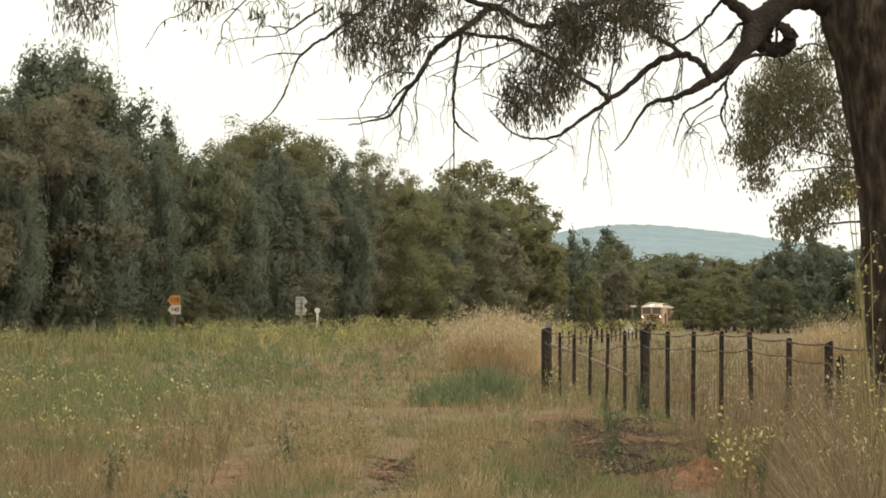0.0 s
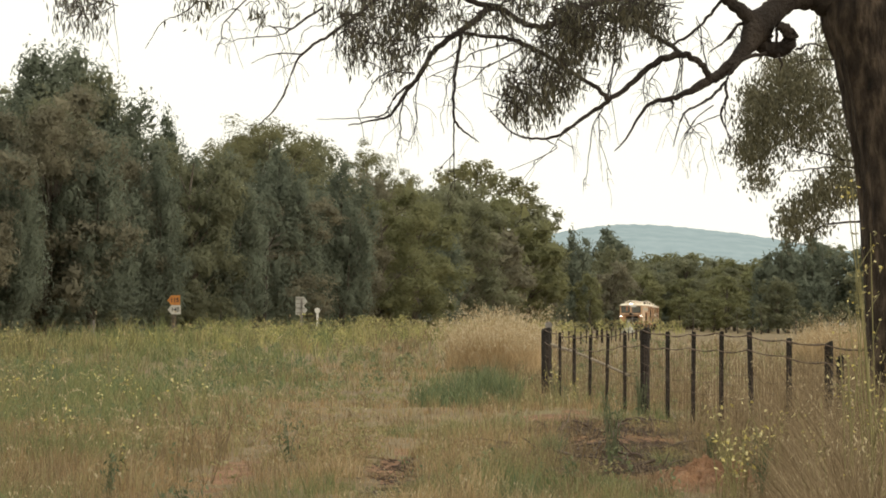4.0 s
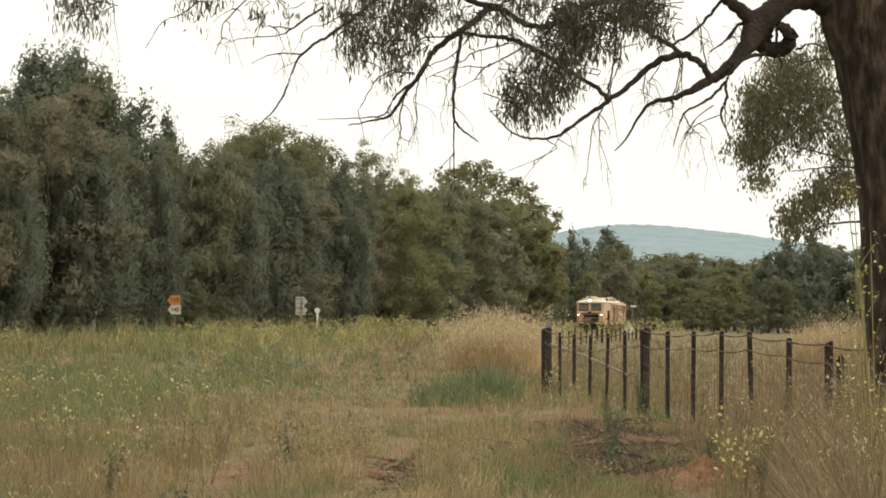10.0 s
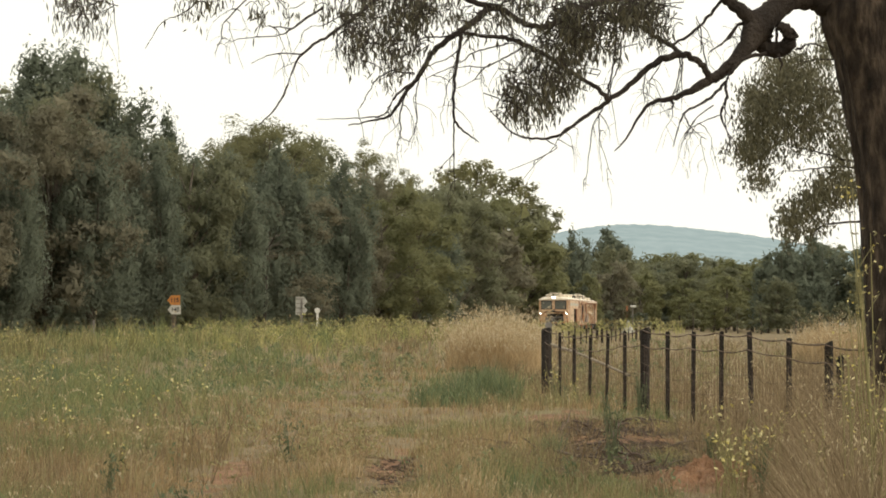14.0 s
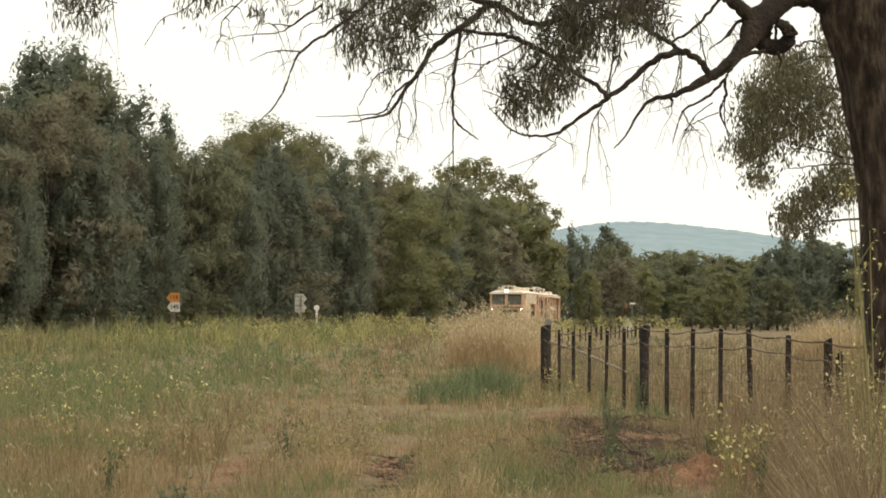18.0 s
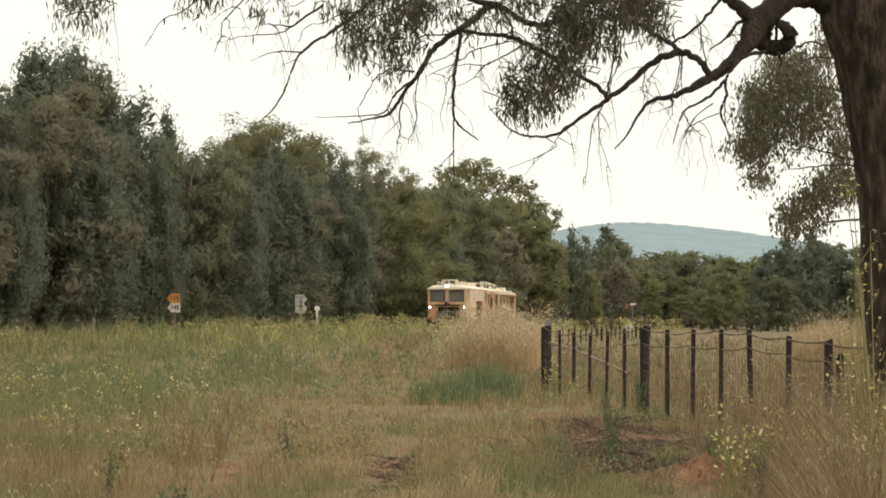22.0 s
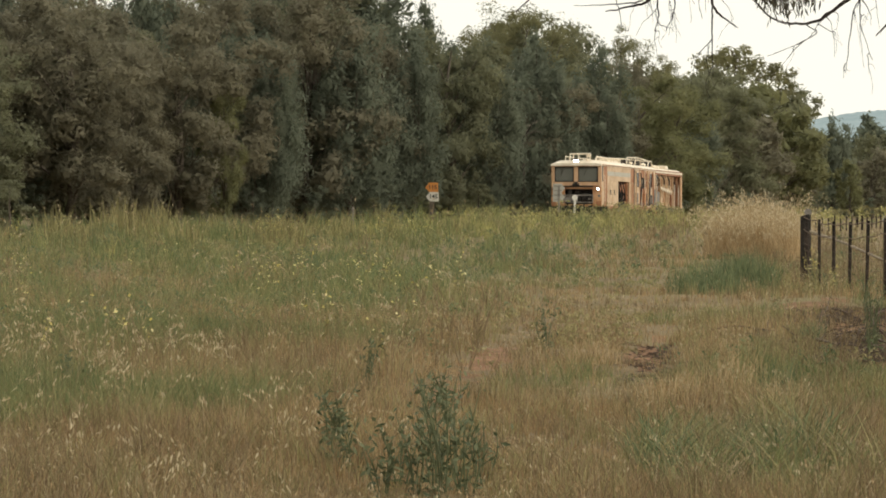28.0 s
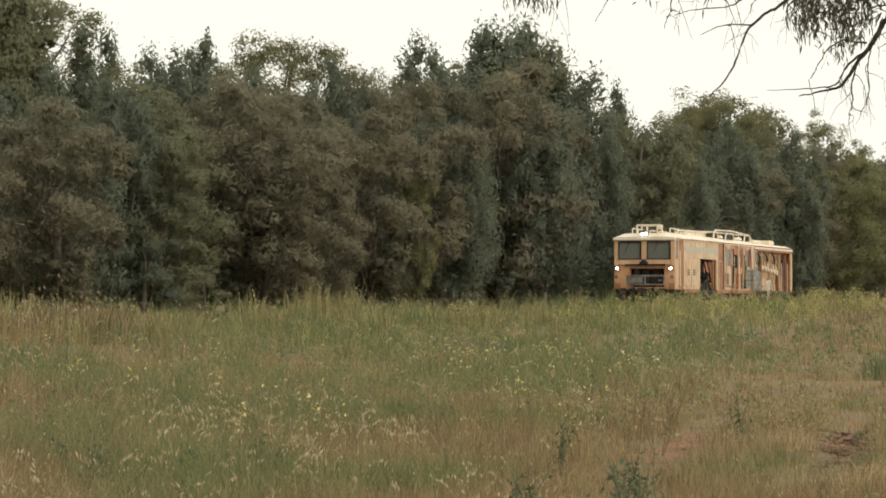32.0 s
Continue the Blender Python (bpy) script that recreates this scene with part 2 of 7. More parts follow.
def bare(x, y):
    """How bare the soil is: ruts and the scraped patch by the fence."""
    patch = (0.55 + 0.3 * waves(x, y, 1.6, 14)) * np.exp(-(((x - 0.055 * y - 0.1) / 0.95) ** 4 + ((y - 31.5) / 7.0) ** 4)) + 1.1 * np.exp(-(((x - 2.28) / 0.55) ** 2 + ((y - 23.6) / 2.2) ** 2))
    patch = patch + (0.42 + 0.5 * waves(x, y, 3.5, 12)) * np.exp(-(((x - 0.042 * y) / 0.62) ** 4 + ((y - 38.0) / 1.9) ** 4))
    return np.clip(rut(x, y) * (1.0 + 0.5 * waves(x, y, 0.9, 8) + 0.35 * waves(x, y, 4.5, 10)) + patch * (0.85 + 0.25 * waves(x, y, 2.0, 9)), 0, 1.2)


# ---- mesh tools ----
def mesh_of(name, verts, faces, mat, smooth=False, normals=None):
    """A mesh from arrays; faces all of one size; normals, one a corner point, round off leaf masses."""
    verts, faces = np.asarray(verts, dtype=np.float32), np.asarray(faces, dtype=np.int32)
    me = bpy.data.meshes.new(name)
    k = faces.shape[1]
    me.vertices.add(len(verts))
    me.vertices.foreach_set("co", verts.ravel())
    me.loops.add(faces.size)
    me.loops.foreach_set("vertex_index", faces.ravel())
    me.polygons.add(len(faces))
    me.polygons.foreach_set("loop_start", np.arange(0, faces.size, k, dtype=np.int32))
    me.polygons.foreach_set("use_smooth", np.full(len(faces), smooth))
    me.materials.append(mat)
    me.update(calc_edges=True)
    me.validate()
    if normals is not None:
        me.polygons.foreach_set("use_smooth", np.full(len(faces), True))
        me.normals_split_custom_set_from_vertices(np.asarray(normals, dtype=np.float32))
    return me


def part(name, bm, material, parent=None, label="", smooth=False):
    """Links a bmesh, or a mesh, as one object under a thing."""
    if isinstance(bm, bpy.types.Mesh):
        me = bm
    else:
        me = bpy.data.meshes.new(name)
        for f in bm.faces:
            f.smooth = smooth
        bm.to_mesh(me)
        bm.free()
        me.materials.append(material)
    ob = new(name, me)
    ob.parent = parent
    return tagged(ob, label)


def boxes(*specs, bevel=0.0):
    """One bmesh of boxes (x0, x1, y0, y1, z0, z1), edges rounded."""
    bm = bmesh.new()
    for x0, x1, y0, y1, z0, z1 in specs:
        r = bmesh.ops.create_cube(bm, size=1)
        bmesh.ops.scale(bm, verts=r["verts"], vec=(x1 - x0, y1 - y0, z1 - z0))
        bmesh.ops.translate(bm, verts=r["verts"], vec=((x0 + x1) / 2, (y0 + y1) / 2, (z0 + z1) / 2))
    if bevel:
        bmesh.ops.bevel(bm, geom=bm.edges[:], offset=bevel, segments=2, affect="EDGES")
    return bm


def tubes(lines, sides=6):
    """Tapered tubes along polylines: each a list of (x, y, z, radius). Returns vertices and quads."""
    vs, fs, base = [], [], 0
    for pts in lines:
        p = np.array(pts, dtype=float)
        c, r = p[:, :3], p[:, 3]
        tan = np.gradient(c, axis=0)
        tan /= np.linalg.norm(tan, axis=1)[:, None] + 1e-9
        ref = np.where(np.abs(tan[:, 2:3]) > 0.9, [[1.0, 0, 0]], [[0, 0, 1.0]])
        a = np.cross(tan, ref)
        a /= np.linalg.norm(a, axis=1)[:, None] + 1e-9
        b = np.cross(tan, a)
        ang = np.arange(sides) * 2 * math.pi / sides
        ring = c[:, None] + r[:, None, None] * (a[:, None] * np.cos(ang)[None, :, None] + b[:, None] * np.sin(ang)[None, :, None])
        vs.append(ring.reshape(-1, 3))
        n = len(p)
        for i in range(n - 1):
            for j in range(sides):
                k = (j + 1) % sides
                fs.append((base + i * sides + j, base + i * sides + k, base + (i + 1) * sides + k, base + (i + 1) * sides + j))
        base += n * sides
    return np.concatenate(vs), np.array(fs)


def smooth_line(pts, steps=5):
    """A Catmull-Rom line through points of any width."""
    p = np.array(pts, dtype=float)
    p = np.vstack([2 * p[0] - p[1], p, 2 * p[-1] - p[-2]])
    out = []
    for i in range(1, len(p) - 2):
        for t in np.arange(steps) / steps:
            out.append(0.5 * (2 * p[i] + (p[i + 1] - p[i - 1]) * t + (2 * p[i - 1] - 5 * p[i] + 4 * p[i + 1] - p[i + 2]) * t ** 2
                              + (3 * p[i] - p[i - 1] - 3 * p[i + 1] + p[i + 2]) * t ** 3))
    out.append(p[-2])
    return np.array(out)


def leaf_quads(c, axis, length, width, rng):
    """Pointed leaves: centres, axes, lengths and widths to diamond quads."""
    n = len(c)
    axis = axis / (np.linalg.norm(axis, axis=1)[:, None] + 1e-9)
    side = np.cross(axis, rng.normal(size=(n, 3)))
    side /= np.linalg.norm(side, axis=1)[:, None] + 1e-9
    l, w = (np.asarray(length) * np.ones(n))[:, None] / 2, (np.asarray(width) * np.ones(n))[:, None] / 2
    v = np.stack([c - axis * l, c + side * w - axis * l * 0.1, c + axis * l, c - side * w - axis * l * 0.1], axis=1).reshape(-1, 3)
    return v, np.arange(4 * n).reshape(-1, 4)


def blades(x, y, z, h, w, lean, rng):
    """Grass blades from roots, heights, widths and lean: five corners and three triangles each."""
    n = len(x)
    a = rng.uniform(0, 2 * math.pi, n)
    dx, dy = np.cos(a), np.sin(a)
    b = rng.uniform(-0.9, 0.9, n)
    sx, sy = np.cos(b) * w / 2, np.sin(b) * w / 2
    mid, tip = 0.55, lean * h
    v = np.empty((n, 5, 3))
    v[:, 0] = np.stack([x - sx, y - sy, z - 0.02], 1)
    v[:, 1] = np.stack([x + sx, y + sy, z - 0.02], 1)
    v[:, 2] = np.stack([x + dx * tip * 0.3 - sx * 0.8, y + dy * tip * 0.3 - sy * 0.8, z + h * mid], 1)
    v[:, 3] = np.stack([x + dx * tip * 0.3 + sx * 0.8, y + dy * tip * 0.3 + sy * 0.8, z + h * mid], 1)
    v[:, 4] = np.stack([x + dx * tip, y + dy * tip, z + h], 1)
    k = np.arange(n)[:, None] * 5
    f = np.concatenate([k + [[0, 1, 3]], k + [[0, 3, 2]], k + [[2, 3, 4]]])
    return v.reshape(-1, 3), f


# ---- ground, hill, railway ----
def build_ground():
    """One sheet in rings round the tripod, fine where the view is near, out to the horizon."""
    rad = np.concatenate([np.linspace(0.4, 12, 9), np.geomspace(13, 42, 190), np.geomspace(43, 420, 90), np.geomspace(440, 4600, 24)])
    ang = np.concatenate([np.linspace(-24, 14, 130), np.linspace(20, 330, 40)])
    r, a = np.meshgrid(rad, np.radians(ang), indexing="ij")
    x, y = r * np.sin(a), r * np.cos(a)
    z = ground(x, y)
    nr, na = x.shape
    v = np.stack([x, y, z], -1).reshape(-1, 3)
    i, j = np.meshgrid(np.arange(nr - 1), np.arange(na), indexing="ij")
    k = (j + 1) % na
    f = np.stack([i * na + j, (i + 1) * na + j, (i + 1) * na + k, i * na + k], -1).reshape(-1, 4)
    hub = len(v)
    v = np.vstack([v, [[0, 0, float(ground(np.float64(0), np.float64(0)))]]])
    j = np.arange(0, na, 2)
    f = np.vstack([f, np.stack([np.full(len(j), hub), j, (j + 1) % na, (j + 2) % na], -1)])
    me = mesh_of("ground", v, f, M_EARTH, True)
    ob = tagged(new("ground", me), "dry grassy paddock soil with red bare patches", "ground", kind="structure")
    # red soil where it is bare, by the middle of each face
    me.materials.append(M_SOIL)
    c = np.empty(len(me.polygons) * 3, dtype=np.float32)
    me.polygons.foreach_get("center", c)
    c = c.reshape(-1, 3)
    idx = (bare(c[:, 0], c[:, 1]) > 0.42).astype(np.int32)
    me.polygons.foreach_set("material_index", idx)
    return ob


build_ground()


def build_hill():
    """A long wooded ridge, far off, its haze put into a glowing colour."""
    u = np.linspace(60, 900, 140)
    crest = np.interp(u, [60, 150, 201, 270, 320, 380, 450, 520, 590, 700, 900], [140, 152, 162, 173, 176.5, 175, 168, 160, 149, 130, 100]) + 0.6 * np.sin(u * 0.21) + 0.4 * np.sin(u * 0.47 + 1) + np.random.RandomState(5).uniform(-0.4, 0.4, 140)
    rows = []
    for d, k in ((3300, -0.02), (3450, 0.25), (3600, 0.5), (3800, 0.8), (4000, 1.0), (4300, 0.6)):
        x, y = d * np.sin(u / F), d * np.cos(u / F)
        rows.append(np.stack([x, y, EYE + crest * 4000 / F * k], 1))
    v = np.concatenate(rows)
    n = len(u)
    f = [(i * n + j, i * n + j + 1, (i + 1) * n + j + 1, (i + 1) * n + j) for i in range(5) for j in range(n - 1)]
    tagged(new("hill_backdrop", mesh_of("hill", v, f, M_HILL, True)), "distant wooded ridge with blue-grey haze glowing in its colour", "hill", kind="structure")


build_hill()


def build_railway():
    """Ballast bank, sleepers and two rails, standard gauge."""
    ang = -math.degrees(math.atan(TSLOPE))
    o = new("railway_track")
    o.matrix_basis = pose(0, TY0, 0, 0, 0, ang)
    tagged(o, "straight railway track on a low ballast bank", "railway track", kind="structure")
    ys = np.linspace(-175, 330, 102)
    drop = grade(TY0 + ys * math.cos(math.radians(ang)))

    def sweep(prof, closed):
        """One profile drawn along the line, following its grade."""
        bm = bmesh.new()
        ring = [[bm.verts.new((x, y, z + d)) for x, z in prof] for y, d in zip(ys, drop)]
        for p, q in zip(ring, ring[1:]):
            for k in range(len(prof) if closed else len(prof) - 1):
                j = (k + 1) % len(prof)
                bm.faces.new((p[k], p[j], q[j], q[k]))
        return bm

    part("ballast_bank", sweep([(-2.6, 0.4), (-1.55, RAIL - 0.2), (1.55, RAIL - 0.2), (2.6, 0.4)], False), M_BALLAST, o)
    for sx in (-0.755, 0.755):
        half = [(0.065, -0.155), (0.065, -0.13), (0.01, -0.115), (0.01, -0.04), (0.035, -0.035), (0.035, -0.005), (0.025, 0.0)]
        part("rail", sweep([(sx + a, RAIL + b) for a, b in half] + [(sx - a, RAIL + b) for a, b in half[::-1]], True), M_RAIL, o)
    me = None
    for i in range(260):
        if me is None:
            s = part("sleeper", boxes((-1.25, 1.25, -0.115, 0.115, 0, 0.14), bevel=0.012), M_SLEEPER, o)
            me = s.data
        else:
            s = part("sleeper", me, M_SLEEPER, o)
        s.location = (0, -150 + i * 0.68, RAIL - 0.296 + float(grade(TY0 + (-150 + i * 0.68) * math.cos(math.radians(ang)))))


build_railway()


# ---- trees of the wood ----
def leaf_tris(c, axis, normal, length, width):
    """Small pointed leaf sprays: one triangle each, lying across the given normals."""
    side = np.cross(axis, normal)
    side /= np.linalg.norm(side, axis=1)[:, None] + 1e-9
    ax = np.cross(normal, side)
    ax /= np.linalg.norm(ax, axis=1)[:, None] + 1e-9
    l, w = length[:, None] / 2, width[:, None] / 2
    v = np.stack([c - ax * l, c + ax * l * 0.6 + side * w, c + ax * l - side * w * 0.6], axis=1).reshape(-1, 3)
    return v, np.arange(3 * len(c)).reshape(-1, 3)


def far_tree(name, kind, seed, leaves, leaf, label, mat, bark=None):
    """A tree ten metres high: a tapered trunk with limbs and a ragged crown of leaf sprays on many small clumps."""
    rng = np.random.RandomState(seed)
    lines, domes = [], []
    if kind == "pine":
        # several upright leaders, each a plume of narrow clumps, the outer ones shorter
        lead = [(0.0, 0.0, 9.4)]
        for i in range(6):
            a, r = i * 1.05 + rng.uniform(-0.4, 0.4), rng.uniform(0.7, 1.75)
            lead.append((r * math.cos(a), r * math.sin(a), 9.2 - 1.15 * r * rng.uniform(0.5, 1.6)))
        for j, (lx, ly, top) in enumerate(lead):
            low = 0.6 if j == 0 else rng.uniform(0.4, 2.4)
            lines.append(smooth_line([(0, 0, -0.3 if j == 0 else low * 0.6, 0.2 if j == 0 else 0.08), (lx * 0.6, ly * 0.6, low + 1.6, 0.12 if j == 0 else 0.06), (lx, ly, top - 0.8, 0.02)], 4))
            n = 18 if j == 0 else 10
            for i in range(n):
                t = (i + rng.uniform(0, 1)) / n
                h = low + (top - 0.5 - low) * t
                a = i * 2.4 + rng.uniform(-0.7, 0.7)
                r = (1.25 * (1 - t) ** 0.7 + 0.12) * rng.uniform(0.35, 1.1)
                w = rng.uniform(0.5, 0.78) * (1.2 - 0.42 * t)
                k = min(1.0, 0.45 + t)
                domes.append((lx * k + r * math.cos(a), ly * k + r * math.sin(a), h, w, w * rng.uniform(1.3, 1.9)))
    elif kind == "airy":
        # an open umbrella: bare forking limbs that end in small flat clumps
        lines.append(smooth_line([(0, 0, -0.3, 0.2), (rng.uniform(-0.2, 0.2), 0.1, 3.2, 0.15), (rng.uniform(-0.3, 0.3), 0, 5.4, 0.1)], 4))
        for i in range(15):
            a, r = i * 2.4 + rng.uniform(-0.5, 0.5), 2.5 * math.sqrt((i + 0.5) / 15)
            h = 8.9 - 2.6 * (r / 2.5) ** 2 * rng.uniform(0.5, 1.2)
            x, y = r * math.cos(a), r * math.sin(a)
            lines.append(smooth_line([(0, 0, rng.uniform(3.4, 5.2), 0.075), (x * 0.4, y * 0.4, h - 1.9, 0.05), (x * 0.85, y * 0.85, h - 0.6, 0.028), (x, y, h, 0.012)], 3))
            for _ in range(5):
                w = rng.uniform(0.26, 0.46)
                domes.append((x + rng.normal() * 0.4, y + rng.normal() * 0.4, h + rng.normal() * 0.32, w, w * rng.uniform(0.75, 1.05)))
    else:
        # broad crown: main lobes on short limbs, each lobe a heap of clumps
        n, lo, mid, span, wide, per_lobe = {"gum": (16, 1.2, 4.8, 4.9, 3.0, 7), "shrub": (7, 1.5, 3.0, 6.4, 2.3, 4)}[kind]
        lines.append(smooth_line([(0, 0, -0.3, 0.2), (rng.uniform(-0.2, 0.2), rng.uniform(-0.2, 0.2), 2.8, 0.16), (rng.uniform(-0.3, 0.3), rng.uniform(-0.3, 0.3), 5.6, 0.09), (0, 0, 7.8, 0.03)], 4))
        for i in range(n):
            t = (i + rng.uniform(0.1, 0.9)) / n
            h = lo + (8.3 - lo) * t
            env = wide * math.sqrt(max(0.02, 1 - ((h - mid) / span) ** 2))
            a = i * 2.4 + rng.uniform(-0.5, 0.5)
            r = env * rng.uniform(0.25, 0.8)
            x, y = r * math.cos(a), r * math.sin(a)
            if kind == "gum":
                k0 = max(0.8, h - rng.uniform(1.6, 2.8))
                lines.append(smooth_line([(0, 0, k0, 0.07), (x * 0.45, y * 0.45, k0 + (h - k0) * 0.55, 0.045), (x, y, h, 0.015)], 3))
            size = rng.uniform(1.0, 1.4)
            for _ in range(per_lobe):
                d = rng.normal(size=3)
                d = d / np.linalg.norm(d) * rng.uniform(0.45, 0.95) * size
                w = rng.uniform(0.42, 0.7) * size
                domes.append((x + d[0] + 0.15 * math.cos(a), y + d[1] + 0.15 * math.sin(a), max(0.5, h + d[2] * 0.75), w, w * rng.uniform(0.7, 0.95)))
    # small sprays on the outside of each clump, broad ones within
    sets = []
    lean = 0.25 if kind == "pine" else 0.12
    for per, size, r0, r1 in ((max(4, leaves // len(domes)), leaf, 0.58, 1.15), (max(4, leaves // len(domes) // (8 if kind == "airy" else 4)), leaf * (1.3 if kind == "airy" else 2.2), 0.1, 0.8)):
        for x, y, h, w, tall_ in domes:
            e = rng.normal(size=(per, 3)) + [x * lean, y * lean, 0.2]
            e /= np.linalg.norm(e, axis=1)[:, None]
            lump = 1 + 0.2 * np.sin(e[:, 0] * 5 + x * 9) * np.sin(e[:, 1] * 5 + y * 7) + 0.12 * np.sin(e[:, 2] * 9 + h * 5)
            c = np.array([x, y, h]) + e * (lump * rng.uniform(r0, r1, per))[:, None] * [w, w, tall_]
            nm = e * [1, 1, w / tall_] + rng.normal(size=(per, 3)) * 0.5
            rounds = e * [1, 1, w / tall_] * 0.8 + rng.normal(size=(per, 3)) * 0.15 + [x * 0.16, y * 0.16, 0.12]
            sets.append((c, nm, rounds, rng.uniform(0.5, 1.4, per) * size))
    c, nm, rounds, ln = (np.concatenate([q[i] for q in sets]) for i in range(4))
    rounds /= np.linalg.norm(rounds, axis=1)[:, None]
    m = len(c)
    ax = rng.normal(size=(m, 3)) * 0.7 + (np.stack([c[:, 0] * 0.25, c[:, 1] * 0.25, np.ones(m)], 1) if kind == "pine" else np.array([[0, 0, -0.7]]))
    o = new(name)
    v, f = tubes(lines, 5)
    part("trunk", mesh_of("trunk", v, f, bark or M_FARBARK, True), None, o)
    v, f = leaf_tris(c, ax, nm, ln, ln * rng.uniform(0.35, 0.65, m))
    w3 = v.reshape(-1, 3, 3)
    flip = np.einsum("ij,ij->i", np.cross(w3[:, 1] - w3[:, 0], w3[:, 2] - w3[:, 0]), rounds) < 0
    f[flip] = f[flip][:, ::-1]
    nv = np.repeat(rounds, 3, 0)
    part("crown", mesh_of("crown", v, f, mat, True, nv), None, o)
    TOPS[o.name] = float(np.percentile(v[:, 2], 99.7))
    tagged(o, label, "tree", "trees of the wood")
    return o


TOPS = {}
KINDS = {"pine": ("cypress_pine", "pine", "dark green cypress pine with a dense upright crown", M_PINE), "gum": ("gum_tree", "gum", "olive green gum tree with domed leaf clumps", M_GUM),
         "brown": ("gum_tree", "gum", "brownish gum tree with a dull rounded crown", M_BROWNGUM), "yellow": ("gum_tree", "gum", "yellow-green gum tree with light put into its leaf colour", M_YELLOWGUM),
         "airy": ("gum_tree", "airy", "tall thin-crowned gum tree with sky showing through", M_AIRYGUM), "shrub": ("shrub", "shrub", "dense olive shrub at the foot of the wood", M_GUM),
         "darkshrub": ("shrub", "shrub", "dense dark green shrub at the foot of the wood", M_PINE)}
TREES = {}
for _k, (_name, _shape, _label, _mat) in KINDS.items():
    for _far in (0, 1):
        TREES[_k, _far] = [far_tree(_name, _shape, 11 * len(TREES) + s, (3600 if _far else 18000) // (2 if _shape == "shrub" else 1) - (0 if _shape != "airy" else 800 if _far else 7500),
                                    (0.36 if _far else 0.165) * (0.7 if _shape == "airy" else 1), _label, _mat) for s in range(2 if _far else 3)]
USED = set()


def plant(kind, x, y, height, wide=1.0, rng=random, far=None):
    if far is None:
        far = 1 if math.hypot(x, y) > 260 else 0
    k = rng.randrange(len(TREES[kind, far]))
    proto = TREES[kind, far][k]
    sc = height / TOPS[proto.name]
    wide = min(wide, 1.2 + 0.35 * max(0.0, wide - 1.2))
    z = float(ground(np.float64(x), np.float64(y))) - 0.05
    m = Matrix.Translation((x, y, z)) @ Matrix.Rotation(rng.uniform(0, 6.28), 4, "Z")
    if (kind, far, k) in USED:
        t = copy_thing(proto, m)
    else:
        USED.add((kind, far, k))
        t = proto
        t.matrix_basis = m
    t.scale = (sc * wide, sc * wide, sc)
    return t


def behind(u, q):
    """The place on bearing u that lies q metres beyond the railway."""
    y = (TSLOPE * TY0 + q * TLEN) / (TSLOPE - math.tan(u / F))
    return math.tan(u / F) * y, y


def plant_at(kind, u, v, q, wide=1.0, rng=random, far=None):
    """A tree beyond the railway, on bearing u, whose top stands at elevation v."""
    x, y = behind(u, q)
    d = math.hypot(x, y)
    return plant(kind, x, y, lift(v, d) - float(ground(np.float64(x), np.float64(y))), wide, rng, far)


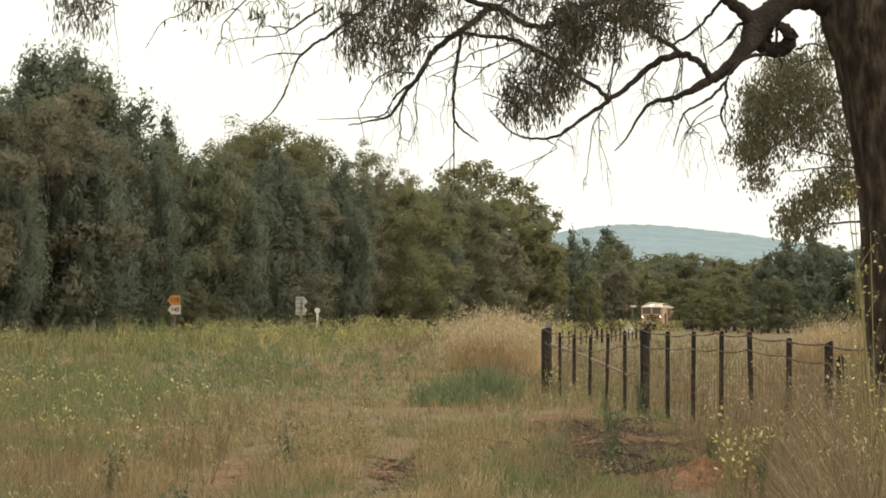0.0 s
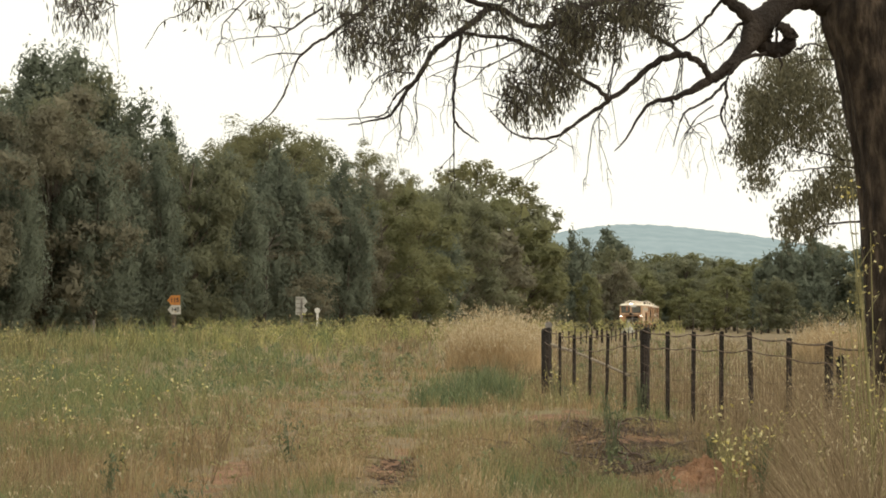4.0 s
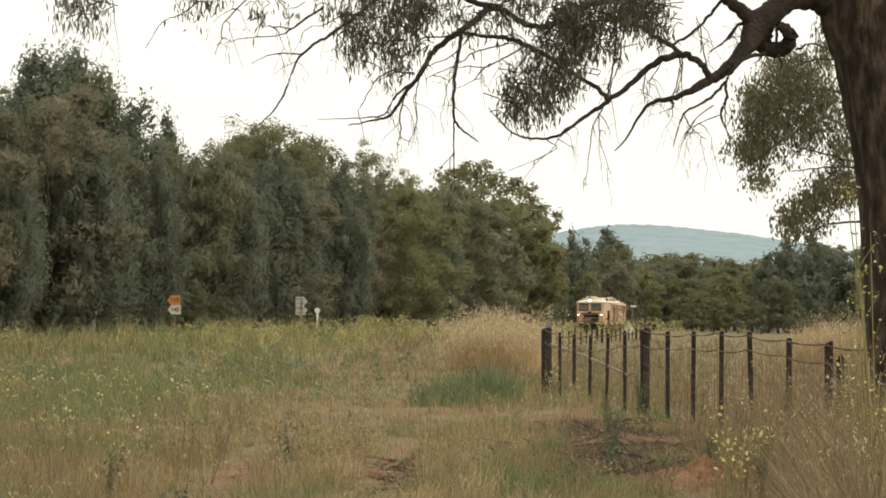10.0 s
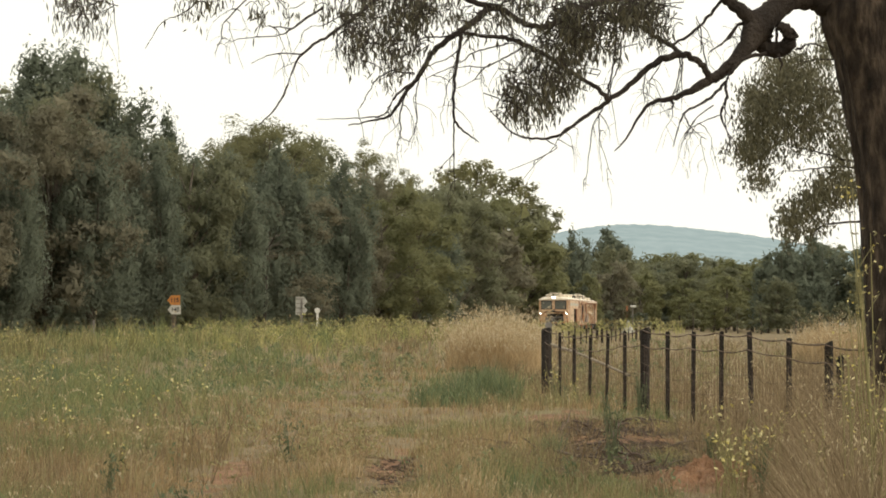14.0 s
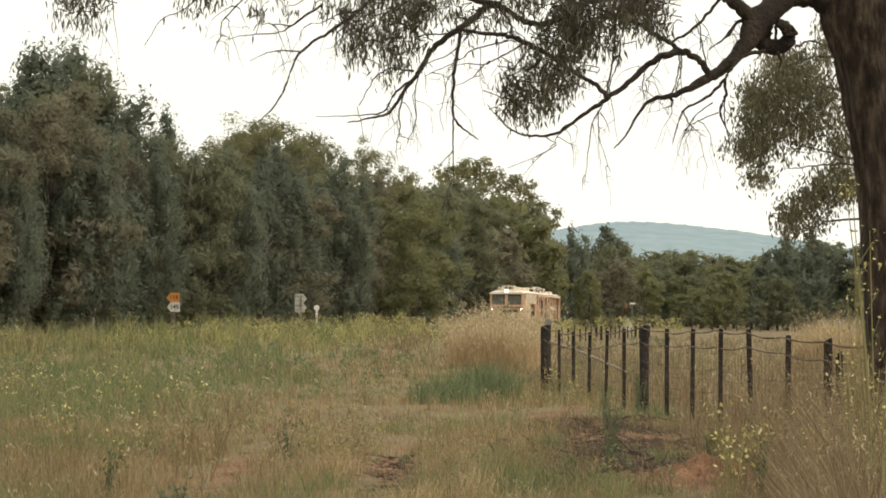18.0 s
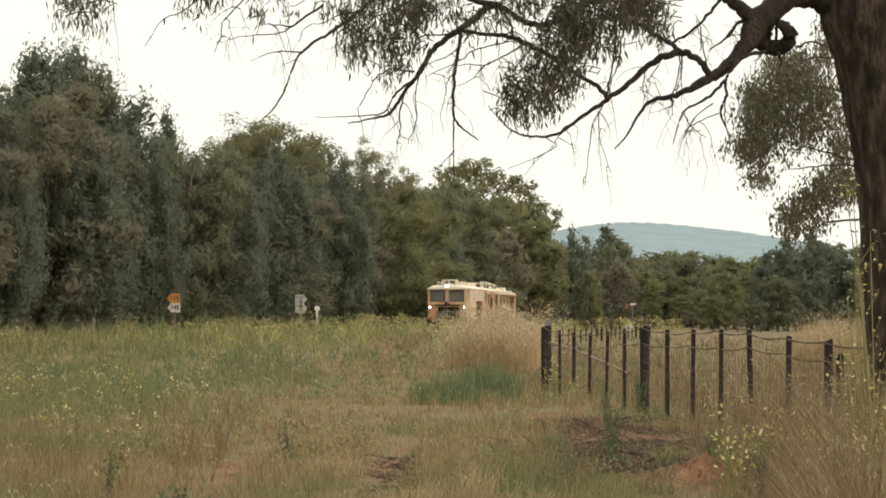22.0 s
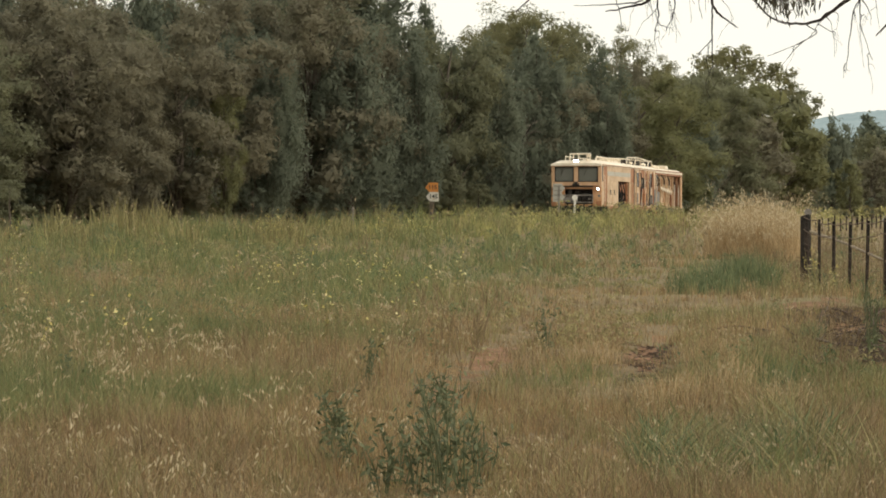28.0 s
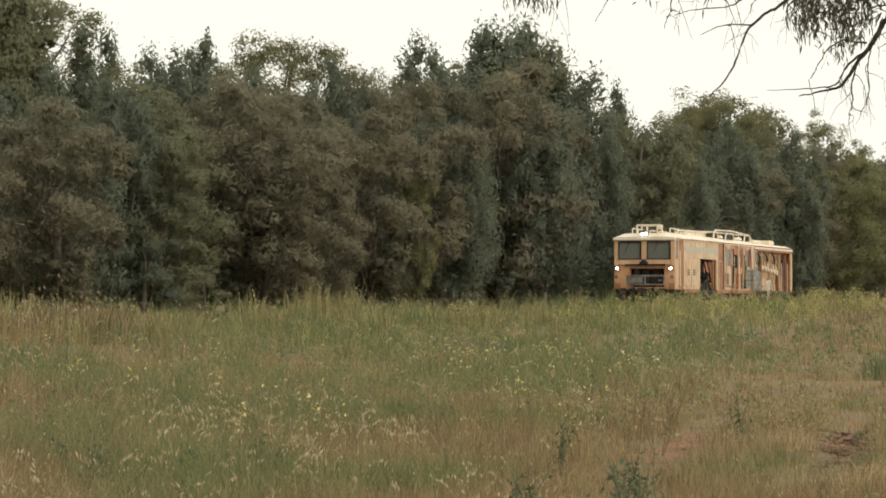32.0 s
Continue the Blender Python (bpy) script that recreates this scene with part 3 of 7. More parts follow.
def build_wood():
    rng = random.Random(7)
    # trees that stand out of the wood, one by one: kind, bearing, top, metres beyond the railway, girth
    for row in (("gum", -1545, 545, 12, 0.8), ("gum", -1610, 580, 13, 0.9), ("airy", -1570, 560, 14, 1.3), ("pine", -1430, 470, 10, 0.95), ("pine", -1385, 455, 11, 0.8), ("pine", -1310, 425, 12, 0.85), ("pine", -1225, 447, 12, 1.0),
                ("airy", -1090, 467, 14, 1.1), ("pine", -985, 415, 10, 0.75), ("airy", -920, 408, 15, 0.9), ("pine", -845, 447, 12, 1.0), ("pine", -805, 425, 12, 0.9),
                ("pine", -735, 455, 13, 1.1), ("pine", -705, 472, 12, 1.2), ("pine", -672, 462, 12.5, 1.2), ("pine", -645, 474, 13, 1.2), ("pine", -612, 440, 12, 0.8), ("pine", -588, 400, 11, 0.65), ("gum", -690, 435, 15, 0.9), ("gum", -640, 400, 15, 0.75), ("gum", -750, 400, 12, 1.0), ("pine", -487, 366, 10, 0.75), ("airy", -330, 368, 14, 1.25), ("gum", -345, 345, 15, 1.2), ("gum", -290, 335, 15, 1.0),
                ("airy", -230, 312, 14, 0.8), ("airy", -130, 325, 14, 0.95), ("gum", -60, 254, 12, 1.1), ("airy", 50, 290, 14, 1.3), ("gum", 10, 250, 13, 1.2), ("gum", 105, 226, 12, 1.15),
                ("gum", 148, 208, 12, 0.95)):
        plant_at(*row, rng)
    # domed gums along the front edge
    for row in (("brown", -1113, 345, 4.6, 1.25), ("brown", -925, 325, 4.8, 1.15), ("brown", -1480, 340, 4.8, 1.2), ("gum", -1290, 300, 4.6, 1.0), ("brown", -1000, 235, 4.2, 1.0), ("brown", -1205, 385, 7, 1.15), ("brown", -1110, 270, 5, 1.0), ("brown", -1030, 300, 6, 0.9), ("brown", -880, 395, 8, 1.0), ("gum", -1010, 350, 8, 0.9),
                ("brown", -690, 415, 8, 1.0), ("brown", -560, 318, 8, 0.8), ("gum", -440, 330, 7, 0.9), ("pine", -380, 300, 6, 0.95), ("pine", -290, 310, 6, 0.9),
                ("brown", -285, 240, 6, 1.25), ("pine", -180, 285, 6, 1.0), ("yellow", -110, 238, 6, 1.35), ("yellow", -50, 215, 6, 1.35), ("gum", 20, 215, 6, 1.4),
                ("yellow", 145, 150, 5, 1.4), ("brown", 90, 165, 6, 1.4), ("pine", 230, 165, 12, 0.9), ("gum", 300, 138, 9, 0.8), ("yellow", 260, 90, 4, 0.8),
                ("pine", -760, 300, 6, 0.85), ("pine", -620, 310, 6, 0.95), ("pine", -505, 290, 6, 0.8), ("pine", -1380, 380, 6, 0.95), ("pine", -1480, 400, 6, 1.0),
                ("pine", -1300, 330, 6, 0.9), ("pine", -930, 300, 6, 0.85), ("brown", -1160, 375, 14, 1.2), ("gum", -1080, 370, 15, 1.2), ("pine", -1040, 360, 13, 1.1), ("brown", -960, 360, 14, 1.1), ("gum", -1560, 400, 12, 1.3), ("pine", -1620, 420, 10, 1.2),
                ("gum", -215, 262, 12, 1.1), ("brown", -150, 262, 13, 1.1), ("gum", -190, 240, 20, 1.4), ("pine", -240, 270, 12, 1.1)):
        plant_at(*row, rng)
    tagged(plant_at("yellow", -842, 222, 3.4, 0.55, rng), "slender young gum tree in front of the wood")
    # the body of the wood
    prof_u = [-1650, -1250, -1000, -700, -590, -545, -250, -190, -60, 100, 200, 300, 420, 560]
    prof_v = [400, 390, 375, 395, 330, 310, 300, 275, 255, 235, 150, 125, 105, 95]
    u, turn = -1650.0, 0
    while u < 560:
        x, y = behind(u, 9)
        turn += 1
        for q, far in ((rng.uniform(6, 9), None), (rng.uniform(12, 18), 1), (rng.uniform(24, 36), 1)):
            v = float(np.interp(u, prof_u, prof_v)) * rng.uniform(0.7, 1.0)
            if q > 22:
                if turn % 2:
                    continue
                v *= 0.94
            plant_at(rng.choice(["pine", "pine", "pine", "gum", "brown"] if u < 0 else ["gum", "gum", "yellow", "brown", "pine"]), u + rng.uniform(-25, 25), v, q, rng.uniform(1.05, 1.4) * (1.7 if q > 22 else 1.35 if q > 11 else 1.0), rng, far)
        u += 5.6 * F / math.hypot(x, y) * (1.0 if u < 100 else 1.5)
    # low growth along the foot of the wood, and under it
    for q0, q1, hi, gap, far in ((4.2, 6, 3.0, 2.7, None), (8, 12, 3.8, 3.6, 1), (18, 24, 3.8, 5.0, 1)):
        u = -1650.0
        while u < 420:
            x, y = behind(u, q0)
            d = math.hypot(x, y)
            x, y = behind(u, rng.uniform(q0, q1))
            plant(rng.choice(["shrub", "darkshrub", "darkshrub"]), x, y, rng.uniform(0.45, 1.0) * hi, rng.uniform(1.2, 1.7), rng, far)
            u += gap * F / d
    x, y = behind(-1215, -6)
    tagged(plant("shrub", x, y, 1.55, 1.2, rng), "rounded green bush on the railway bank", "bush")
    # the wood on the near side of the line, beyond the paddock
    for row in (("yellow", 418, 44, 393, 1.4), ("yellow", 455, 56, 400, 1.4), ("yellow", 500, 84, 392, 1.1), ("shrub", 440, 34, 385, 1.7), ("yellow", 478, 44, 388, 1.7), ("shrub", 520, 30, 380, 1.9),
                ("pine", 572, 122, 430, 1.3), ("pine", 606, 152, 420, 1.4), ("pine", 650, 155, 430, 1.5), ("gum", 690, 140, 440, 1.3), ("pine", 730, 130, 430, 1.5), ("gum", 630, 120, 440, 1.4),
                ("gum", 780, 140, 430, 1.3), ("pine", 830, 150, 430, 1.5), ("gum", 880, 150, 430, 1.3), ("gum", 545, 100, 460, 1.4), ("gum", 590, 80, 400, 1.5), ("pine", 291, 164, 520, 1.5),
                ("pine", 660, 90, 400, 1.6), ("gum", 740, 90, 400, 1.6), ("gum", 820, 90, 400, 1.6), ("gum", 900, 90, 400, 1.6), ("shrub", 620, 45, 380, 1.5), ("shrub", 560, 36, 380, 1.6),
                ("shrub", 660, 40, 376, 1.6), ("shrub", 700, 40, 380, 1.6), ("shrub", 740, 36, 380, 1.6), ("shrub", 780, 40, 380, 1.6), ("shrub", 830, 40, 380, 1.6), ("darkshrub", 340, 26, 450, 1.6)):
        kind, uu, v, d, wide = row
        x, y = polar(uu, d)
        plant(kind, x, y, lift(v, d), wide, rng)
    # many of the lighter yellow kind far off, their colour standing for haze
    for uu in range(196, 580, 19):
        d = rng.uniform(470, 640)
        x, y = polar(uu + rng.uniform(-8, 8), d)
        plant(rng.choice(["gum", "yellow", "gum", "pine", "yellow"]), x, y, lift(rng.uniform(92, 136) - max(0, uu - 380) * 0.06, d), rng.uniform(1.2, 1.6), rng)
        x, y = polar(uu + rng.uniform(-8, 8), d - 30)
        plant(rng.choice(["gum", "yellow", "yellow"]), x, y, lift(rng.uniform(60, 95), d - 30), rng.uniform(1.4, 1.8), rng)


build_wood()
for _key, _list in TREES.items():
    for _i, _t in enumerate(_list):
        if (*_key, _i) not in USED:
            for _o in (*_t.children, _t):
                bpy.data.objects.remove(_o)


def dead_tree(u, q, v0, v1, seed):
    """A bare grey tree at the edge of the wood."""
    rng = np.random.RandomState(seed)
    x, y = behind(u, q)
    d = math.hypot(x, y)
    g = float(ground(np.float64(x), np.float64(y)))
    o = new("dead_tree")
    o.matrix_basis = pose(x, y, g)
    tagged(o, "bare grey dead tree at the edge of the wood", "tree")
    h0, h1 = lift(v0, d) - g, lift(v1, d) - g
    t = smooth_line([(0, 0, -0.2, 0.1), (0.2, 0, h0 * 0.6, 0.08), (0.1, 0, h0, 0.06), (0.5, 0, (h0 + h1) / 2, 0.045), (0.9, 0, h1, 0.02)], 5)
    vv, ff = tubes([t], 8)
    part("trunk", mesh_of("trunk", vv, ff, M_BARK, True), None, o)
    for i in range(9):
        b = t[8 + (i * 3) % 11]
        a, L = rng.uniform(-0.3, 1.0) if i % 3 else rng.uniform(2.2, 3.4), rng.uniform(0.9, 2.2)
        p = [(*b[:3], 0.03)]
        for k in range(1, 5):
            p.append((b[0] + math.cos(a) * L * k / 4 + rng.normal() * 0.06, b[1] - 0.15 * k, b[2] + math.sin(a) * L * 0.5 * k / 4 + rng.normal() * 0.07, 0.03 * (1 - k / 4.6)))
        vv, ff = tubes([smooth_line(p, 3)], 6)
        part("branch", mesh_of("branch", vv, ff, M_DEADGREY, True), None, o)


dead_tree(-318, 5.0, 120, 165, 5)


# ---- grass ----
def scatter(rng, n, u0, u1, p0, p1):
    """Roots spread over a wedge of bearings, thicker near the tripod: p is the depression below the horizon."""
    u, p = rng.uniform(u0, u1, n), rng.uniform(p0, p1, n)
    d = EYE * F / p
    return d * np.sin(u / F), d * np.cos(u / F), d


def zone(x, y):
    """How green the paddock is at a place: patches a pace or two across."""
    road = np.exp(-((x + 1.1) / 2.0) ** 2) * sstep(16, 26, y) * (1 - sstep(90, 130, y))
    g = 0.6 + 0.3 * waves(x, y, 0.2, 21) + 0.5 * waves(x, y, 0.62, 22) + 0.2 * waves(x, y, 1.9, 23) + 0.12 * sstep(-2, -7, x) + 0.22 * sstep(45, 80, y) - 0.72 * road - 0.5 * sstep(-0.6, 1.2, x) * (1 - sstep(42, 60, y)) + 0.35 * np.exp(-(((x - 0.06 * y) / 0.9) ** 2 + ((y - 19) / 4.5) ** 2))
    g = g - 0.34 * sstep(26, 15, y)
    return sstep(0.36, 0.64, g)


def sward(name, label, mat, seed, n, keep, height, width=0.0034, lean=0.6, u0=-1640, u1=850, p0=32, p1=560):
    """One sheet of grass blades of a colour."""
    rng = np.random.RandomState(seed)
    x, y, d = scatter(rng, n, u0, u1, p0, p1)
    # two thirds of the blades stand in tufts
    m, per = 2 * n // 3, 16
    cx, cy, cd = scatter(rng, m // per, u0, u1, p0, p1)
    r = rng.normal(size=(m // per, per)) * (0.05 + 0.0016 * cd)[:, None]
    a = rng.uniform(0, 2 * math.pi, (m // per, per))
    x[:m // per * per], y[:m // per * per] = (cx[:, None] + r * np.cos(a)).ravel(), (cy[:, None] + r * np.sin(a)).ravel()
    d = np.hypot(x, y)
    size = np.ones(n)
    size[:m // per * per] = np.repeat(rng.uniform(0.55, 1.5, m // per), per)
    draw = rng.uniform(0, 1, n)
    draw[:m // per * per] = np.repeat(rng.uniform(0, 1, m // per), per)
    k = (draw < keep(x, y)) & (off_track(x, y) > 2.4) & (rng.uniform(0, 1, n) > bare(x, y) * 1.05)
    x, y, d, size = x[k], y[k], d[k], size[k]
    h = height(x, y) * rng.uniform(0.5, 1.15, len(x)) * size
    w = np.maximum(width, d / F * 0.75) * rng.uniform(0.7, 1.5, len(x))
    v, f = blades(x, y, ground(x, y), h, w, lean * rng.uniform(0.15, 1.6, len(x)), rng)
    return tagged(new(name, mesh_of(name, v, f, mat)), label, "grass", kind="stuff")


def tall(x, y):
    """Growth along the line, low on the old road and round the scraped soil."""
    q = off_track(x, y)
    road = np.exp(-((x + 1.1) / 2.0) ** 2) * (1 - sstep(50, 80, y))
    scrape = np.exp(-(((x - 0.07 * y - 0.1) / 0.95) ** 4 + ((y - 28) / 9.0) ** 4))
    far = 0.5 + 0.5 * sstep(75, 125, y)
    h = 0.29 + 0.08 * waves(x, y, 0.4, 31) + 0.08 * waves(x, y, 2.6, 32) - 0.17 * road - 0.22 * scrape + (0.22 + 0.28 * sstep(75, 120, y)) * np.exp(-((q - 8) / 5.0) ** 2) + far * 0.32 * np.exp(-((q - 5) / 2.5) ** 2) * (1 + 0.35 * waves(x, y, 0.5, 33)) + 0.05 * sstep(-2, -8, x)
    return np.maximum(0.07, h) * (1 - 0.62 * cropped(x, y))


def rough_side(x, y):
    """1 on the uncut strip under the gum and behind the fence."""
    fence = 1.97 + (51.6 - y) * 0.0815
    return np.maximum(sstep(0.083, 0.1, x / np.maximum(y, 1)) * (1 - sstep(44, 50, y)), sstep(0.0, 0.6, x - fence))


sward("green_grass", "green grass of the paddock", M_GREEN, 61, 240000, lambda x, y: zone(x, y) * (1 - 0.8 * rough_side(x, y)), tall)
sward("olive_grass", "olive half-dry grass of the paddock", M_OLIVE, 62, 200000, lambda x, y: 0.5 - 0.36 * np.abs(zone(x, y) - 0.5), tall)
sward("reddish_grass", "short reddish dry grass along the old road", M_PINKDRY, 63, 150000, lambda x, y: np.clip(0.95 - 1.2 * zone(x, y), 0, 1) * (1 - 0.6 * rough_side(x, y)), lambda x, y: tall(x, y) * 0.72)
sward("straw_grass", "dry straw-coloured grass", M_STRAW, 64, 200000, lambda x, y: np.clip(0.34 + 0.5 * rough_side(x, y) - 0.3 * zone(x, y), 0, 1), lambda x, y: tall(x, y) * 1.1 + rough_side(x, y) * (0.22 + 0.34 * sstep(0.105, 0.14, x / y)) * (1 - 0.4 * sstep(34, 60, y)) * (1 - 0.85 * cropped(x, y)), lean=0.5)
sward("yellow_weeds", "yellow-green weeds along the railway bank", M_YELLOW, 65, 50000, lambda x, y: np.exp(-((off_track(x, y) - 8) / 5.0) ** 2) * (0.04 + 0.96 * sstep(78, 115, y)), lambda x, y: tall(x, y) * 1.08, p0=18, p1=200)
sward("bank_weeds", "tall olive weeds along the railway bank", M_YELLOW, 66, 22000, lambda x, y: np.exp(-((off_track(x, y) - 5.5) / 3.0) ** 2) * (0.6 + 0.4 * waves(x, y, 0.6, 34)) * (0.05 + 0.95 * sstep(78, 115, y)), lambda x, y: (0.88 + 0.3 * waves(x, y, 0.5, 35)) * (0.3 + 0.7 * sstep(75, 125, y)), p0=24, p1=120, lean=0.5)
sward("bank_weeds", "tall green weeds along the railway bank", M_GREEN, 67, 20000, lambda x, y: np.exp(-((off_track(x, y) - 5.5) / 3.0) ** 2) * (0.6 - 0.4 * waves(x, y, 0.6, 34)), lambda x, y: (0.84 + 0.3 * waves(x, y, 0.45, 36)) * (0.3 + 0.7 * sstep(75, 125, y)), p0=24, p1=120, lean=0.5)


def herbs(name, label, mat, seed, n, per, keep, tallness, u1=420, p0=36, p1=520):
    """Broad-leaved herbs in low rounded tufts through the grass."""
    rng = np.random.RandomState(seed)
    x, y, d = scatter(rng, n, -1640, u1, p0, p1)
    q = off_track(x, y)
    k = (rng.uniform(0, 1, n) < keep(x, y, q)) & (q > 2.6) & (bare(x, y) < 0.2) & (d > 21 + 8 * rng.uniform(0, 1, n))
    x, y, d, q = x[k], y[k], d[k], q[k]
    n = len(x)
    h = tallness(x, y, q) * rng.uniform(0.55, 1.15, n) + 0.0006 * d
    w = h * rng.uniform(0.4, 0.7, n)
    t = rng.uniform(0, 1, (n, per)) ** 0.7
    a = rng.uniform(0, 6.283, (n, per))
    r = w[:, None] * np.sqrt(rng.uniform(0.1, 1, (n, per))) * np.sqrt(1.08 - t * t)
    ex, ey = r * np.cos(a), r * np.sin(a)
    c = np.stack([(x[:, None] + ex).ravel(), (y[:, None] + ey).ravel(), (ground(x, y)[:, None] + h[:, None] * t).ravel()], 1)
    ln = np.repeat(np.maximum(0.045, d * 0.0011), per) * rng.uniform(0.7, 1.4, n * per)
    v, f = leaf_tris(c, rng.normal(size=c.shape) + [0, 0, 0.8], rng.normal(size=c.shape) * 0.7 + [0, -0.5, 0.6], ln, ln * 0.5)
    tagged(new(name, mesh_of(name, v, f, mat)), label, "herbs", kind="stuff")


def rand_tall(x, y):
    return 0.7 + 0.6 * waves(x, y, 1.4, 59)


def patchy(x, y, seed, k=0.45):
    return np.clip(0.35 + 0.65 * waves(x, y, k, seed), 0, 1)


herbs("meadow_herbs", "low dark green herbs among the grass", M_LUSH, 140, 5200, 30, lambda x, y, q: patchy(x, y, 51, 0.7) ** 1.5 * (zone(x, y) > 0.4), lambda x, y, q: 0.3 + 0.4 * np.exp(-((q - 6) / 3.5) ** 2), p1=420)
herbs("dark_herbs", "tall dark green weeds in the paddock", M_LUSH, 145, 5200, 36, lambda x, y, q: np.exp(-((q - 10) / 9.0) ** 2) * (1 - sstep(90, 120, y)) * patchy(x, y, 58, 0.35), lambda x, y, q: 0.32 + 0.4 * np.exp(-((q - 5) / 3.0) ** 2) * rand_tall(x, y), p0=60, p1=300)
herbs("bank_herbs", "bushy yellow-green weeds along the railway bank", M_YELLOW, 141, 5200, 26, lambda x, y, q: np.exp(-((q - 6) / 4.0) ** 2) * (0.3 + 0.7 * patchy(x, y, 54, 0.3)) * (0.05 + 0.95 * sstep(78, 115, y)), lambda x, y, q: (0.5 + 0.42 * np.exp(-((q - 5) / 2.5) ** 2)) * (0.55 + 0.45 * sstep(75, 125, y)) * (1 + 0.3 * waves(x, y, 0.5, 33)), 400, 26, 150)
herbs("bank_herbs", "bushy olive weeds along the railway bank", M_OLIVE, 142, 3200, 26, lambda x, y, q: np.exp(-((q - 9) / 6.0) ** 2) * patchy(x, y, 55, 0.3), lambda x, y, q: 0.45 * (0.6 + 0.4 * sstep(75, 125, y)) + 0.1, 400, 26, 150)


herbs("olive_herbs", "low olive herbs among the dry grass", M_OLIVE, 147, 4200, 24, lambda x, y, q: patchy(x, y, 71, 0.9) * (zone(x, y) < 0.7), lambda x, y, q: 0.22 + 0.12 * waves(x, y, 1.1, 72), p1=500)
herbs("line_weeds", "tall olive weeds beside the railway line", M_OLIVE, 143, 4200, 30, lambda x, y, q: np.exp(-((q - 5) / 2.6) ** 2), lambda x, y, q: 0.95 * sstep(95, 140, y) + 0.6 * sstep(220, 330, y) + 0.1, 420, 14, 60)
herbs("line_weeds", "tall yellow-green weeds beside the railway line", M_YELLOW, 144, 4200, 30, lambda x, y, q: np.exp(-((q - 5.5) / 2.6) ** 2) * patchy(x, y, 57, 0.25), lambda x, y, q: 1.05 * sstep(95, 140, y) + 0.4 * sstep(220, 330, y) + 0.1, 420, 16, 60)


def seed_tips(name, label, mat, seed, n, keep, lo, hi):
    """Small pale seed tips floating on the grass, as their stems are too thin to see."""
    rng = np.random.RandomState(seed)
    x, y, d = scatter(rng, n, -1640, 850, 40, 560)
    k = (rng.uniform(0, 1, n) < keep(x, y)) & (off_track(x, y) > 3) & (rng.uniform(0, 1, n) > bare(x, y))
    x, y, d = x[k], y[k], d[k]
    n = len(x)
    h = tall(x, y) * rng.uniform(lo, hi, n) + 0.25 * rough_side(x, y) * (1 - cropped(x, y))
    z = ground(x, y)
    v1, f1 = blades(x, y, z, h, np.maximum(0.002, d / F * 0.35), rng.uniform(0.05, 0.4, n), rng)
    c = v1.reshape(-1, 5, 3)[:, 4]
    ln = np.maximum(0.02, d / F * 4.2) * rng.uniform(0.6, 1.6, n)
    v2, f2 = leaf_tris(c, rng.normal(size=(n, 3)) * 0.4 + [0, 0, 1], rng.normal(size=(n, 3)) + [0, -1, 0.3], ln, ln * 0.45)
    tagged(new(name, mesh_of(name, np.vstack([v1, v2]), np.vstack([f1, f2 + len(v1)]), mat)), label, "grass", kind="stuff")


seed_tips("grass_seed", "pale seed heads of the dry grass", M_SEED, 150, 15000, lambda x, y: np.clip(0.3 + 0.5 * (1 - zone(x, y)) + 0.3 * rough_side(x, y), 0, 1) * np.clip(0.5 + 0.6 * waves(x, y, 0.8, 52), 0, 1), 0.8, 1.35)
seed_tips("brown_seed", "brown seed heads of the ripe grass", M_PINKDRY, 151, 12000, lambda x, y: np.clip(0.35 + 0.5 * (1 - zone(x, y)), 0, 1) * np.clip(0.6 - 0.5 * waves(x, y, 0.6, 53), 0, 1), 0.8, 1.3)


# ---- the track machine ----
def disc(x, y, z, r, depth, axis="y", seg=20):
    """A short round drum, its axis along x or y."""
    bm = bmesh.new()
    bmesh.ops.create_cone(bm, cap_ends=True, segments=seg, radius1=r, radius2=r, depth=depth)
    bmesh.ops.bevel(bm, geom=[e for e in bm.edges if len(e.link_faces) == 2 and any(len(f.verts) > 4 for f in e.link_faces)], offset=r * 0.08, segments=2, affect="EDGES")
    rot = Matrix.Rotation(math.pi / 2, 4, "X" if axis == "y" else "Y")
    bmesh.ops.transform(bm, matrix=Matrix.Translation((x, y, z)) @ rot, verts=bm.verts[:])
    return bm


def pipe(name, pts, r, mat, parent, label=""):
    v, f = tubes([[(*p, r) for p in smooth_line(pts, 4)]], 7)
    return part(name, mesh_of(name, v, f, mat, True), None, parent, label)


def bars(name, segs, r, mat, parent, label=""):
    """Straight round bars joined into one frame."""
    v, f = tubes([[(*a, r), (*b, r)] for a, b in segs], 6)
    return part(name, mesh_of(name, v, f, mat, True), None, parent, label)


def roof_shell(y0, y1, z0, z1, half, overhang=0.0):
    """A roof with chamfered shoulders."""
    prof = [(-half, z0 - 0.1), (-half, z0), (-half + 0.06, z0 + (z1 - z0) * 0.3), (-half + 0.42, z1 - 0.02), (-half * 0.5, z1), (half * 0.5, z1), (half - 0.42, z1 - 0.02),
            (half - 0.06, z0 + (z1 - z0) * 0.3), (half, z0), (half, z0 - 0.1)]
    bm = bmesh.new()
    # the front edge slopes back
    rings = [[bm.verts.new((x, y, z if z <= z0 else z0 + (z - z0) * k)) for x, z in prof] for y, k in ((y0 - overhang, 0.25), (y0 - overhang + 0.6, 1.0), (y1, 1.0))]
    for p, q in zip(rings, rings[1:]):
        for k in range(len(prof) - 1):
            bm.faces.new((p[k], p[k + 1], q[k + 1], q[k]))
    bm.faces.new(rings[0][::-1])
    bm.faces.new(rings[-1])
    return bm


